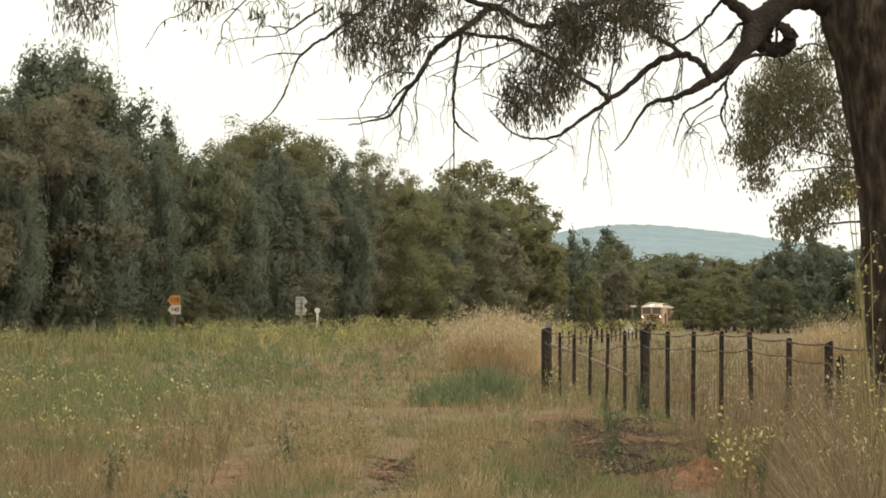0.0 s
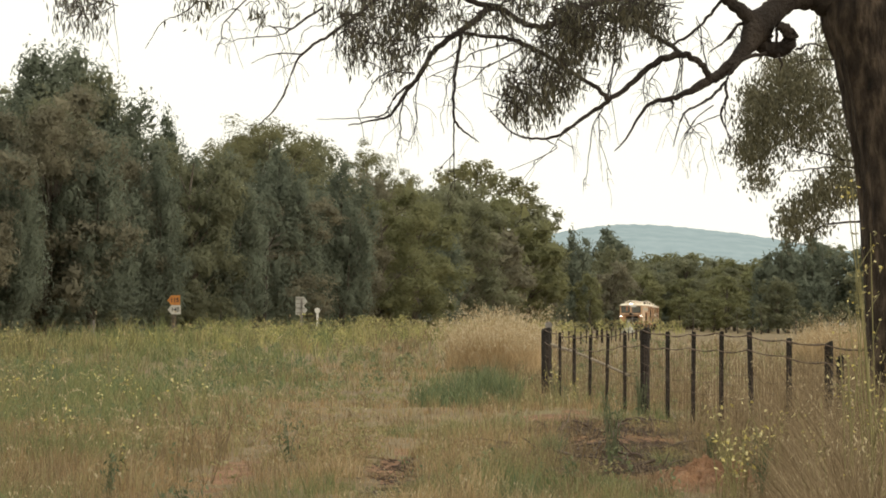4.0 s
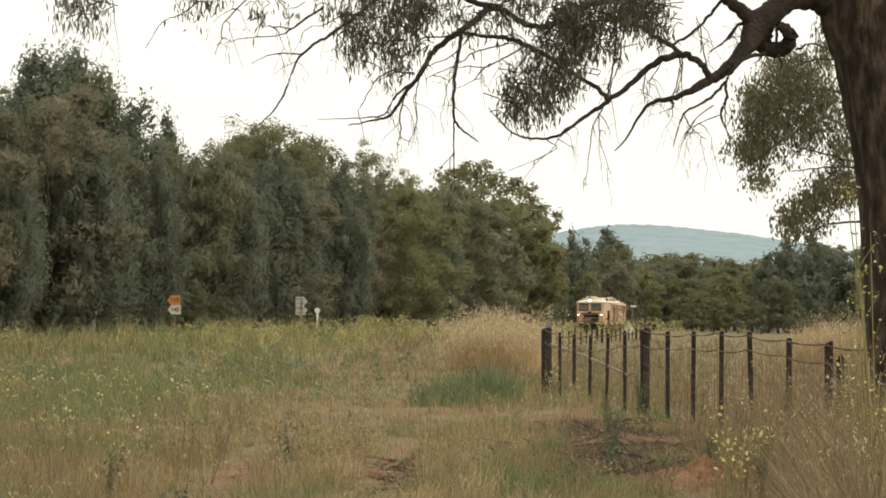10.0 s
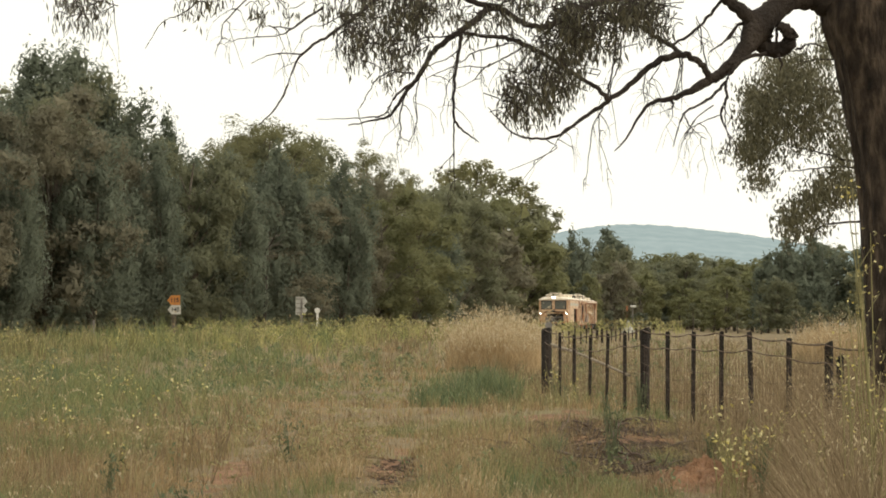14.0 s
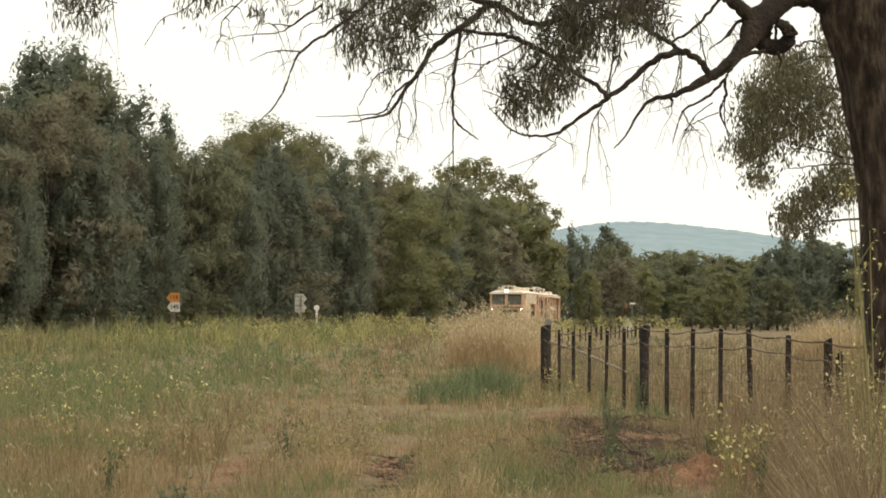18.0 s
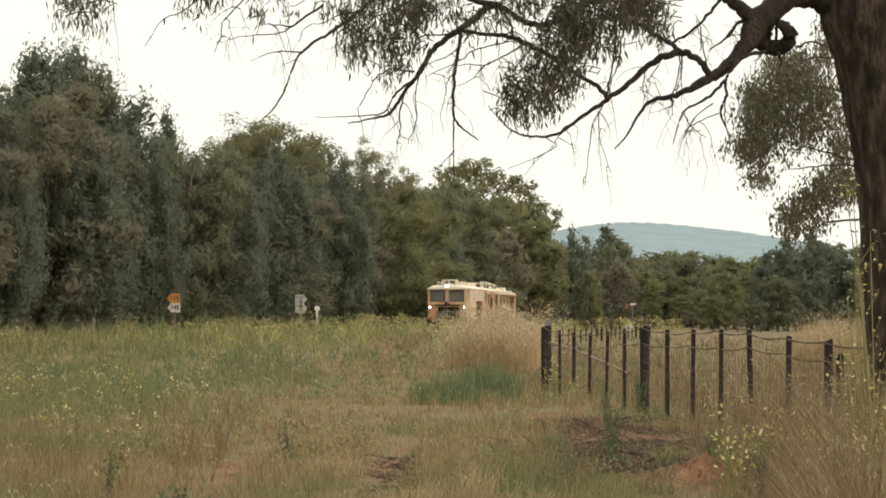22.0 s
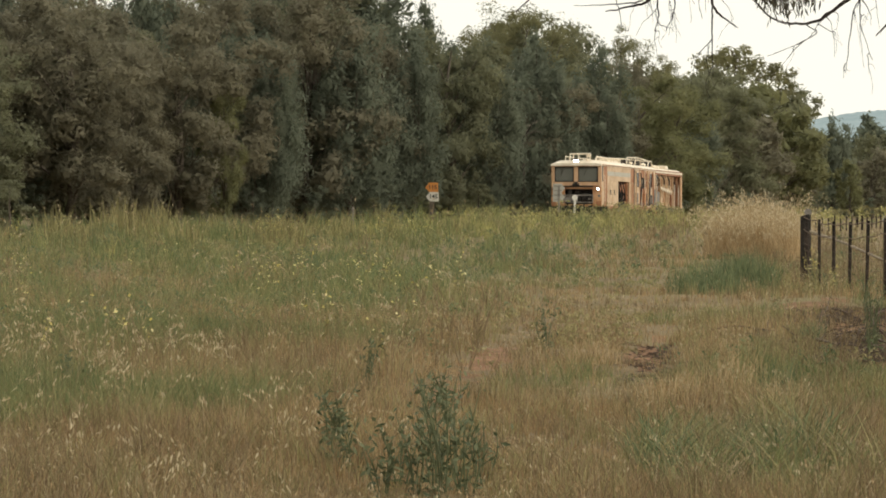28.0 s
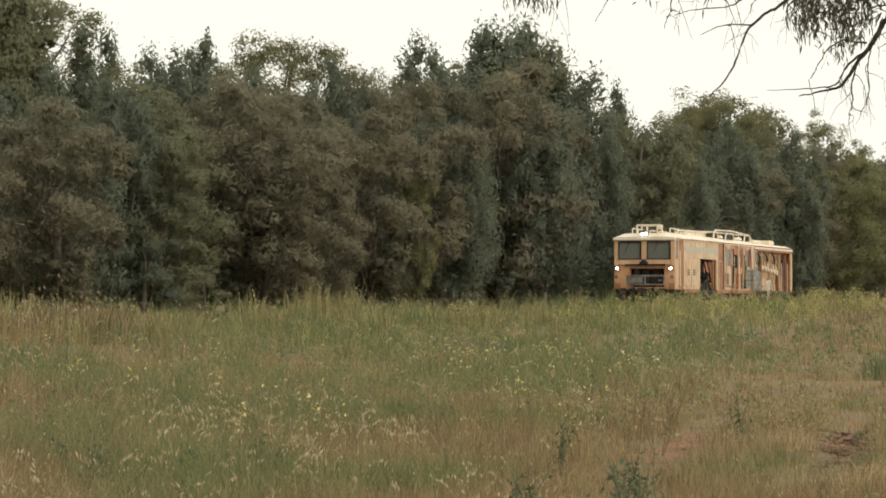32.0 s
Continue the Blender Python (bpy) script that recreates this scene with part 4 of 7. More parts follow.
def build_machine():
    t = new("track_machine")
    tagged(t, "cream and faded orange rail tamping machine with lit headlamps", "rail vehicle")
    W = 1.52
    # front cab
    cab = part("cab_front", boxes((-W, -1.32, 0, 0.12, 2.14, 3.5), (1.32, W, 0, 0.12, 2.14, 3.5), (-0.15, 0.12, 0, 0.12, 2.45, 3.5), (-1.32, 1.32, 0, 0.12, 3.36, 3.5),
                                  (-1.32, 1.32, 0, 0.12, 2.14, 2.46), bevel=0.025), M_CABTOP, t, "faded orange cab front")
    for x0, x1 in ((-1.3, -0.16), (0.13, 1.3)):
        w = part("windscreen", boxes((x0, x1, 0.05, 0.07, 2.47, 3.35)), M_GLASS, cab, "dark windscreen pane")
        part("rubber_seal", boxes((x0, x1, -0.012, 0.05, 2.47, 2.51), (x0, x1, -0.012, 0.05, 3.31, 3.35), (x0, x0 + 0.04, -0.012, 0.05, 2.51, 3.31), (x1 - 0.04, x1, -0.012, 0.05, 2.51, 3.31)), M_RUBBER, cab)
        bars("wiper", [((x0 + 0.6, -0.03, 3.4), (x0 + 0.35, -0.03, 2.85))], 0.014, M_DARK, cab)
    part("cab_interior", boxes((-1.4, 1.4, 0.95, 1.0, 1.3, 3.4), (-1.4, 1.4, 0.25, 0.9, 2.1, 2.4), (-0.9, -0.5, 0.6, 0.85, 2.4, 3.0), (0.6, 1.0, 0.6, 0.85, 2.4, 3.0)), M_DARK, t, "dark cab with seats and desk")
    part("lower_front", boxes((-W, -0.72, 0.0, 0.3, 1.0, 2.14), (1.0, W, 0.0, 0.3, 1.0, 2.14), (-0.72, 1.0, 0.0, 0.25, 2.02, 2.14), (-0.72, 1.0, 0.0, 0.2, 0.98, 1.12), bevel=0.03), M_ORANGE, t, "orange lower cab front with worn corners")
    part("engine_bay", boxes((-0.72, 1.0, 0.55, 0.6, 1.1, 2.05), (-0.5, -0.28, 0.1, 0.5, 1.3, 2.0), (0.3, 0.75, 0.2, 0.5, 1.35, 1.8), (-0.15, 0.2, 0.25, 0.5, 1.2, 1.95), bevel=0.02), M_DARK, t, "dark open recess with black machinery")
    part("upper_bracket", boxes((-0.95, 1.05, -0.14, 0.0, 2.16, 2.24), (-0.2, 0.2, -0.2, 0.0, 2.22, 2.36), (-0.1, 0.1, -0.16, 0, 2.36, 2.46), bevel=0.02), M_DARK, t, "dark bracket under the windscreen")
    part("push_frame", boxes((-0.8, 1.12, -0.42, -0.34, 1.62, 1.7), (-0.8, 1.12, -0.42, -0.34, 1.2, 1.27), (-0.8, -0.72, -0.42, -0.34, 1.27, 1.62), (1.04, 1.12, -0.42, -0.34, 1.27, 1.62), (0.1, 0.17, -0.42, -0.34, 1.27, 1.62),
                             (-0.72, 0.02, -0.39, -0.36, 1.3, 1.6), (-0.6, -0.5, -0.36, 0.0, 1.4, 1.5), (0.8, 0.9, -0.36, 0.0, 1.4, 1.5), bevel=0.012), M_STEEL, t, "grey steel front working frame")
    for sx in (-1, 1):
        lamp = part("headlamp", disc(sx * 1.34, -0.03, 2.03, 0.11, 0.08), M_DARK, t, "round headlamp, lit")
        part("lens", disc(sx * 1.34, -0.085, 2.03, 0.066, 0.03), M_LAMP, lamp, "glowing white lens")
        part("marker_lamp", disc(sx * 1.4, -0.02, 1.62, 0.08, 0.06), M_STEEL, t)
        part("buffer_step", boxes((sx * 1.25 - 0.2, sx * 1.25 + 0.2, -0.1, 0.25, 0.62, 0.68), (sx * 1.25 - 0.2, sx * 1.25 - 0.16, 0.1, 0.14, 0.68, 1.0), (sx * 1.25 + 0.16, sx * 1.25 + 0.2, 0.1, 0.14, 0.68, 1.0), bevel=0.01), M_DARK, t)
    for k, (x0, z0) in enumerate(((-1.05, 0.42), (-0.55, 0.36), (0.35, 0.4), (0.9, 0.34))):
        part("front_gear", boxes((x0 - 0.12, x0 + 0.12, -0.32, 0.3, z0, 1.05), (x0 - 0.2, x0 + 0.2, -0.36, -0.2, z0 + 0.2, z0 + 0.32), bevel=0.025), M_DARK, t, "dark measuring gear under the cab")
    pipe("hose", [(-0.5, -0.1, 1.15), (-0.45, -0.4, 0.8), (-0.2, -0.4, 0.55), (0.05, -0.2, 0.8)], 0.035, M_RUBBER, t)
    pipe("hose", [(0.5, -0.1, 1.15), (0.55, -0.4, 0.75), (0.72, -0.42, 0.6), (0.85, -0.2, 0.95)], 0.035, M_RUBBER, t)
    part("front_strip", boxes((-1.32, 1.32, -0.012, 0.0, 2.16, 2.24), (-1.5, -1.2, -0.012, 0.0, 1.02, 1.3), (1.22, 1.5, -0.012, 0.0, 1.02, 1.3)), M_BROWN, t, "darker orange-brown strip on the cab front")
    part("coupler", boxes((-0.16, 0.16, -0.5, 0.5, 0.78, 1.02), (-0.22, 0.22, -0.62, -0.45, 0.74, 1.06), bevel=0.03), M_DARK, t)
    rl = part("roof_lamp", boxes((-0.18, 0.22, -0.1, 0.02, 3.62, 3.78), bevel=0.03), M_STEEL, t, "twin roof headlamp, lit")
    part("lens", disc(-0.07, -0.11, 3.7, 0.075, 0.03), M_LAMP, rl, "glowing white lens")
    part("lens", disc(0.11, -0.11, 3.7, 0.075, 0.03), M_LAMP, rl, "glowing white lens")
    # front section: cab sides and engine house
    part("roof", roof_shell(0.0, 10.8, 3.52, 3.76, W + 0.03, 0.08), M_WHITE, t, "off-white weathered roof")
    for sx in (-1, 1):
        x0, x1 = sorted((sx * W, sx * (W - 0.08)))
        xo0, xo1 = sorted((sx * (W - 0.02), sx * (W - 0.12)))
        part("cab_side", boxes((x0, x1, 0.12, 0.9, 1.0, 2.5), (x0, x1, 0.12, 0.3, 2.5, 3.5), (x0, x1, 0.72, 0.9, 2.5, 3.5), bevel=0.015), M_CREAM, t)
        part("side_window", boxes((xo0, xo1, 0.3, 0.72, 2.5, 3.4)), M_SIDEGLASS, t)
        d = part("cab_door", boxes((xo0, xo1, 0.92, 1.9, 0.98, 3.5), bevel=0.02), M_BROWN, t, "orange-brown cab door")
        for yy in (0.95, 1.88):
            bars("grab_rail", [((sx * (W + 0.05), yy, 1.2), (sx * (W + 0.05), yy, 2.9))], 0.02, M_WHITE, d)
        part("engine_house_side", boxes((x0, x1, 1.92, 9.6, 2.56, 3.5), (x0, x1, 1.92, 5.5, 0.98, 2.555), (x0, x1, 9.2, 9.6, 0.98, 2.555), bevel=0.012), M_CREAM, t, "cream engine house panels")
        s0, s1 = sorted((sx * (W + 0.004), sx * (W - 0.01)))
        part("stripe", boxes((s0, s1, 1.95, 9.58, 2.86, 3.12)), M_GREYBAND, t, "faded grey-green stripe")
        for y0 in (2.3, 3.5):
            p0, p1 = sorted((sx * (W + 0.03), sx * (W - 0.01)))
            dr = part("access_door", boxes((p0, p1, y0, y0 + 1.1, 1.15, 2.45), bevel=0.012), M_CREAM, t)
            part("louvre", boxes(*[(*sorted((sx * (W + 0.045), sx * (W + 0.03))), y0 + 0.3, y0 + 0.75, 1.72 + k * 0.11, 1.78 + k * 0.11) for k in range(3)]), M_DARK, dr)
        part("panel_seam", boxes(*[(s0, s1 + (0.002 if sx > 0 else 0), yy, yy + 0.03, 2.57, 3.49) for yy in (4.3, 6.9)]), M_BROWN, t)
        part("bay_post", boxes((xo0, xo1, 8.55, 8.7, 1.0, 2.55), bevel=0.01), M_BROWN, t)
        part("bay_panel", boxes((*sorted((sx * 1.2, sx * 1.26)), 7.5, 9.15, 1.0, 2.45), bevel=0.01), M_BROWN, t, "orange-brown panel inside the bay")
        for k, (y0, h0, h1) in enumerate(((5.75, 0.4, 1.5), (6.3, 0.3, 1.25), (6.9, 0.38, 1.7), (7.6, 0.32, 1.15), (8.3, 0.4, 1.3))):
            part("working_gear", boxes((*sorted((sx * (1.36 + 0.05 * (k % 2)), sx * 1.1)), y0, y0 + 0.34, h0, h1), (*sorted((sx * 1.46, sx * 1.2)), y0 - 0.08, y0 + 0.42, h1 - 0.3, h1 - 0.16), bevel=0.03), M_DARK, t, "dark greasy lifting gear")
        for k in range(3):
            pipe("hose", [(sx * 1.4, 5.9 + k * 0.8, 2.5), (sx * 1.5, 6.0 + k * 0.8, 2.0), (sx * 1.46, 6.3 + k * 0.8, 1.6), (sx * 1.3, 6.4 + k * 0.8, 1.2)], 0.035, M_RUBBER, t)
        part("step_ladder", boxes(*[(*sorted((sx * 1.55, sx * 1.38)), 0.98, 1.85, z, z + 0.05) for z in (0.3, 0.6, 0.88)], (*sorted((sx * 1.5, sx * 1.45)), 0.95, 0.99, 0.28, 1.0), (*sorted((sx * 1.5, sx * 1.45)), 1.84, 1.88, 0.28, 1.0)), M_DARK, t, "dark steel cab steps")
        part("side_skirt", boxes((*sorted((sx * (W + 0.02), sx * (W - 0.05))), 2.0, 5.3, 0.84, 1.02), (*sorted((sx * (W + 0.02), sx * (W - 0.05))), 9.2, 18.5, 0.84, 1.02), bevel=0.01), M_BROWN, t, "grimy orange-brown skirt")
        part("end_pillar", boxes((xo0, xo1, 9.62, 10.8, 0.98, 3.5), bevel=0.02), M_BROWN, t, "orange-brown end panel")
        bars("stair_rail", [((sx * (W + 0.03), 9.7, 1.0), (sx * (W + 0.03), 9.7, 2.5)), ((sx * (W + 0.03), 10.5, 1.0), (sx * (W + 0.03), 10.5, 2.5)), ((sx * (W + 0.03), 9.7, 2.5), (sx * (W + 0.03), 10.5, 2.5))], 0.022, M_CREAM, t)
    part("engine", boxes((-1.1, 1.1, 5.7, 9.0, 1.05, 2.1), (-0.9, 0.9, 6.0, 8.4, 2.1, 2.5), (0.9, 1.3, 6.0, 6.7, 1.1, 1.6), (0.95, 1.35, 7.6, 8.1, 1.05, 1.9), bevel=0.04), M_DARK, t, "dark engine in the open bay")
    pipe("hose", [(1.2, 6.2, 1.6), (1.42, 6.5, 1.9), (1.4, 7.0, 1.5), (1.3, 7.5, 1.2)], 0.05, M_RUBBER, t)
    pipe("hose", [(1.25, 7.7, 2.0), (1.45, 7.9, 1.7), (1.38, 8.4, 1.4)], 0.05, M_RUBBER, t)
    for yy in (5.4, 9.3):
        part("inner_wall", boxes((-1.36, 1.36, yy, yy + 0.06, 1.0, 3.5)), M_BROWN, t)
    # second section: working cab
    part("roof", roof_shell(11.0, 18.6, 3.5, 3.74, W + 0.03), M_WHITE, t, "off-white weathered roof")
    for sx in (-1, 1):
        x0, x1 = sorted((sx * W, sx * (W - 0.08)))
        xo0, xo1 = sorted((sx * (W - 0.03), sx * (W - 0.12)))
        xg0, xg1 = sorted((sx * (W + 0.006), sx * (W - 0.02)))
        for y0, y1, mat in ((11.0, 13.25, M_CREAM), (14.5, 15.5, M_CREAM), (15.95, 18.5, M_CREAM)):
            part("side_panel", boxes((x0, x1, y0, y1, 0.98, 3.48), bevel=0.015), mat, t, "cream side panel")
        part("recess_panel", boxes((xo0, xo1, 13.27, 14.48, 0.98, 3.48), bevel=0.015), M_BROWN, t, "orange-brown door in a recess")
        part("recess_panel", boxes((xo0, xo1, 15.52, 15.93, 0.98, 3.48), bevel=0.015), M_BROWN, t, "orange-brown door in a recess")
        for y0, y1 in ((11.6, 12.5), (14.8, 15.25), (16.4, 17.3)):
            part("side_window", boxes((xg0, xg1, y0, y1, 2.3, 3.2)), M_SIDEGLASS, t)
            for ya in (y0 - 0.1, y1):
                part("window_trim", boxes((xg0 - 0.004, xg1 + 0.004, ya, ya + 0.1, 2.2, 3.3)), M_BROWN, t)
        for yy in (13.3, 14.45, 15.5, 15.95):
            bars("grab_rail", [((sx * (W + 0.05), yy, 1.0), (sx * (W + 0.05), yy, 2.8))], 0.022, M_WHITE, t)
        for yy, zz in ((12.75, 2.3), (14.9, 1.9), (16.15, 2.35), (17.45, 2.1)):
            part("corner_strip", boxes((*sorted((sx * (W + 0.012), sx * (W - 0.01))), yy, yy + 0.2, 1.02, 3.42), bevel=0.005), M_BROWN, t, "orange-brown corner strip")
            part("cable_tray", boxes((*sorted((sx * (W + 0.06), sx * W)), yy + 0.24, yy + 0.34, 1.1, zz), bevel=0.01), M_STEEL, t)
        pipe("air_pipe", [(sx * (W + 0.05), 11.3, 1.25), (sx * (W + 0.06), 13.0, 1.2), (sx * (W + 0.05), 15.0, 1.3), (sx * (W + 0.05), 18.2, 1.2)], 0.03, M_STEEL, t)
        part("vent_box", boxes((*sorted((sx * (W + 0.1), sx * W)), 17.6, 18.3, 1.3, 2.2), bevel=0.02), M_STEEL, t)
    for k, (yy, z0, z1) in enumerate(((11.15, 1.1, 3.3), (12.95, 1.4, 3.2), (13.9, 1.1, 2.6), (15.4, 1.2, 3.4), (15.75, 1.5, 2.9), (17.35, 1.1, 3.3), (18.35, 1.0, 3.2))):
        pipe("riser_pipe", [(W + 0.06, yy, z0), (W + 0.09, yy + 0.05, (z0 + z1) / 2), (W + 0.06, yy - 0.04, z1)], 0.035, (M_CREAM, M_DARK, M_BROWN)[k % 3], t)
    for yy, z0, z1, mat in ((11.3, 1.3, 1.9, M_STEEL), (13.5, 2.2, 2.9, M_DARK), (14.1, 1.2, 1.9, M_ORANGE), (16.6, 1.2, 1.8, M_STEEL), (15.6, 1.1, 1.6, M_DARK)):
        part("valve_box", boxes((W - 0.02, W + 0.12, yy, yy + 0.35, z0, z1), bevel=0.02), mat, t)
    # dark strip fills the gap, its shade put into the colour
    part("panel_gap", boxes((W - 0.05, W + 0.005, 10.82, 10.98, 0.98, 3.4)), M_DARK, t, "dark strip painted for the shade in the gap between the two halves")
    part("cab_core", boxes((-1.3, 1.3, 11.1, 18.4, 1.0, 3.4)), M_DARK, t)
    part("cab_visor", boxes((-1.45, 1.45, 18.6, 19.4, 3.2, 3.3), (-1.45, 1.45, 18.55, 18.62, 2.3, 3.4), bevel=0.02), M_GREYBAND, t)
    # third section: open machinery bay under a long canopy
    part("roof", roof_shell(18.62, 29.3, 3.42, 3.66, W + 0.02), M_WHITE, t, "off-white weathered canopy")
    part("canopy_beam", boxes((W - 0.1, W, 18.7, 29.2, 3.2, 3.34), (-W, -W + 0.1, 18.7, 29.2, 3.2, 3.34), bevel=0.015), M_BROWN, t)
    part("back_panel", boxes((-1.3, -1.2, 19.0, 28.0, 1.0, 3.2)), M_BROWN, t, "orange-brown inner panel")
    part("end_wall", boxes((-W, W, 29.1, 29.3, 0.98, 3.45), (W - 0.1, W, 28.75, 29.1, 0.98, 3.2), (-W, -W + 0.1, 28.75, 29.1, 0.98, 3.2), bevel=0.02), M_CABTOP, t, "orange rear cab wall")
    for yy in (20.9, 23.1, 25.8, 27.4):
        for sx in (-1, 1):
            part("canopy_post", boxes((sx * 1.44 - 0.04, sx * 1.44 + 0.04, yy, yy + 0.08, 0.98, 3.25), bevel=0.012), M_CREAM if yy < 26 else M_BROWN, t)
    part("hydraulic_tank", boxes((0.2, 1.45, 18.9, 20.7, 1.0, 2.1), (0.5, 1.4, 19.2, 20.2, 2.1, 2.45), bevel=0.05), M_STEEL, t, "grey hydraulic tank")
    part("control_cabinet", boxes((1.0, 1.5, 18.75, 19.5, 2.35, 3.25), bevel=0.03), M_GREYBAND, t, "grey control cabinet under the canopy")
    part("cabinet_door", boxes((1.5, 1.515, 18.82, 19.1, 2.45, 3.15), (1.5, 1.515, 19.15, 19.43, 2.45, 3.15), bevel=0.006), M_SIDEGLASS, t)
    part("valve_block", boxes((0.6, 1.35, 21.3, 22.6, 1.0, 1.7), (0.7, 1.2, 21.5, 22.2, 1.7, 2.1), (-0.6, 0.3, 21.2, 22.8, 1.0, 2.4), bevel=0.03), M_CREAM, t, "cream valve block")
    rng = random.Random(23)
    for k in range(6):
        y0 = 21.2 + k * 0.78
        u = part("tamping_unit", disc(1.2, y0, 2.62 - 0.06 * k, 0.19, 0.42, "x", 14), M_CREAM, t, "cream tamping drum on a hanging arm")
        part("arm", boxes((1.02, 1.27, y0 - 0.09, y0 + 0.09, 1.3, 2.5), (0.98, 1.34, y0 - 0.15, y0 + 0.15, 1.0, 1.36), (1.24, 1.36, y0 - 0.05, y0 + 0.05, 1.7, 2.2), bevel=0.02), M_CREAM if k % 3 else M_ORANGE, u)
        part("vibrator_cap", disc(1.44, y0, 2.3 - 0.05 * k, 0.13, 0.1, "x", 12), M_WHITE, u)
        part("tine", boxes((1.1, 1.18, y0 - 0.12, y0 - 0.05, 0.35, 1.0), (1.1, 1.18, y0 + 0.05, y0 + 0.12, 0.35, 1.0), (1.05, 1.24, y0 - 0.16, y0 + 0.16, 0.3, 0.4), bevel=0.012), M_DARK, u, "dark steel tamping tines")
    for k in range(12):
        y0 = 19.6 + k * 0.5
        z1 = rng.uniform(1.9, 2.5)
        pipe("hose", [(1.28, y0, 3.2), (1.45, y0 + 0.12, 2.95), (1.44, y0 + 0.3, (3.2 + z1) / 2 - 0.1), (1.34, y0 + 0.42, z1)], 0.032, (M_CREAM, M_RUBBER, M_CREAM, M_ORANGE)[k % 4], t)
    for k in range(5):
        y0 = 20.8 + k * 1.25
        bars("tie_bar", [((1.4, y0, 1.05), (1.4, y0 + 0.5, 3.2))], 0.028, M_CREAM if k % 2 else M_BROWN, t)
    part("winch", boxes((0.7, 1.3, 26.1, 27.2, 1.0, 1.9), (0.3, 1.2, 26.4, 27.1, 1.9, 2.5), bevel=0.04), M_BROWN, t, "brown winch housing")
    pipe("hose", [(1.2, 26.0, 2.6), (1.4, 26.4, 2.2), (1.4, 26.9, 2.3), (1.3, 27.3, 2.8)], 0.05, M_RUBBER, t)
    for yy in (26.2, 27.9):
        bars("ladder_rail", [((1.5, yy, 0.9), (1.5, yy, 2.6))], 0.025, M_WHITE, t)
    part("machinery_core", boxes((-1.1, 0.2, 19.0, 28.5, 1.0, 2.6)), M_BROWN, t)
    # roof gear
    bars("roof_guard", [((-0.4, 0.15, 3.72), (-0.4, 0.15, 4.14)), ((0.62, 0.15, 3.72), (0.62, 0.15, 4.14)), ((0.12, 0.15, 3.72), (0.12, 0.15, 4.14)), ((-0.4, 0.15, 4.14), (0.62, 0.15, 4.14)),
                        ((-0.4, 1.1, 3.72), (-0.4, 1.1, 4.14)), ((0.62, 1.1, 3.72), (0.62, 1.1, 4.14)), ((-0.4, 1.1, 4.14), (0.62, 1.1, 4.14)), ((-0.4, 0.15, 4.14), (-0.4, 1.1, 4.14)), ((0.62, 0.15, 4.14), (0.62, 1.1, 4.14))],
         0.045, M_WHITE, t, "white tube guard round the horn")
    part("air_horn", boxes((-0.25, 0.05, 0.4, 0.9, 3.74, 3.92), bevel=0.04), M_STEEL, t)
    part("beacon", disc(0.66, 0.6, 4.05, 0.12, 0.2), M_WHITE, t)
    for sx in (-0.95, 0.95):
        bars("roof_rail", [((sx, 1.4, 4.02), (sx, 4.6, 3.98)), ((sx, 1.4, 3.7), (sx, 1.4, 4.02)), ((sx, 2.5, 3.7), (sx, 2.5, 4.0)), ((sx, 3.6, 3.7), (sx, 3.6, 4.0)), ((sx, 4.6, 3.7), (sx, 4.6, 3.98))], 0.03, M_WHITE, t)
        bars("roof_rail", [((sx, 5.0, 4.0), (sx, 8.8, 4.0))] + [((sx, yy, 3.7), (sx, yy, 4.0)) for yy in (5.0, 6.9, 8.8)], 0.03, M_WHITE, t)
    part("roof_hatch", boxes((-0.7, 0.9, 5.2, 8.6, 3.7, 3.9), bevel=0.04), M_WHITE, t)
    part("exhaust_box", boxes((-0.5, 0.8, 9.2, 10.4, 3.7, 4.0), bevel=0.04), M_WHITE, t)
    part("air_conditioner", boxes((-0.6, 0.6, 12.4, 13.9, 3.98, 4.12), bevel=0.04), M_WHITE, t)
    part("raised_roof", roof_shell(10.9, 19.4, 3.86, 4.0, 1.1), M_WHITE, t, "raised off-white roof cover")
    for yy in (11.8, 14.2, 16.6, 19.0):
        pipe("roof_hoop", [(-1.15, yy, 3.72), (-0.9, yy, 4.04), (0.0, yy, 4.1), (0.9, yy, 4.04), (1.15, yy, 3.72)], 0.04, M_WHITE, t)
    # brown strip painted for the shadow line under the eaves
    part("eaves_gutter", boxes((1.5, 1.56, 0.2, 29.2, 3.44, 3.5), bevel=0.01), M_BROWN, t)
    part("roof_hatch", boxes((-0.9, 0.9, 15.6, 17.4, 3.98, 4.1), bevel=0.05), M_CREAM, t)
    # solid dark blocks stand for the shade beneath the raised roof
    for yy in (10.9, 13.2, 15.3, 18.4):
        part("roof_recess", boxes((0.55, 1.13, yy, yy + 0.9, 3.9, 3.985), bevel=0.01), M_DARK, t, "dark block painted for the shade under the raised roof")
    for sx in (-1.0, 1.0):
        bars("roof_tube", [((sx, 10.2, 3.74), (sx, 11.2, 4.16)), ((sx, 11.2, 4.16), (sx, 15.0, 4.2)), ((sx, 15.0, 4.2), (sx, 19.6, 4.06)), ((sx, 19.6, 4.06), (sx, 20.6, 3.7))], 0.045, M_WHITE, t, "white roof tube")
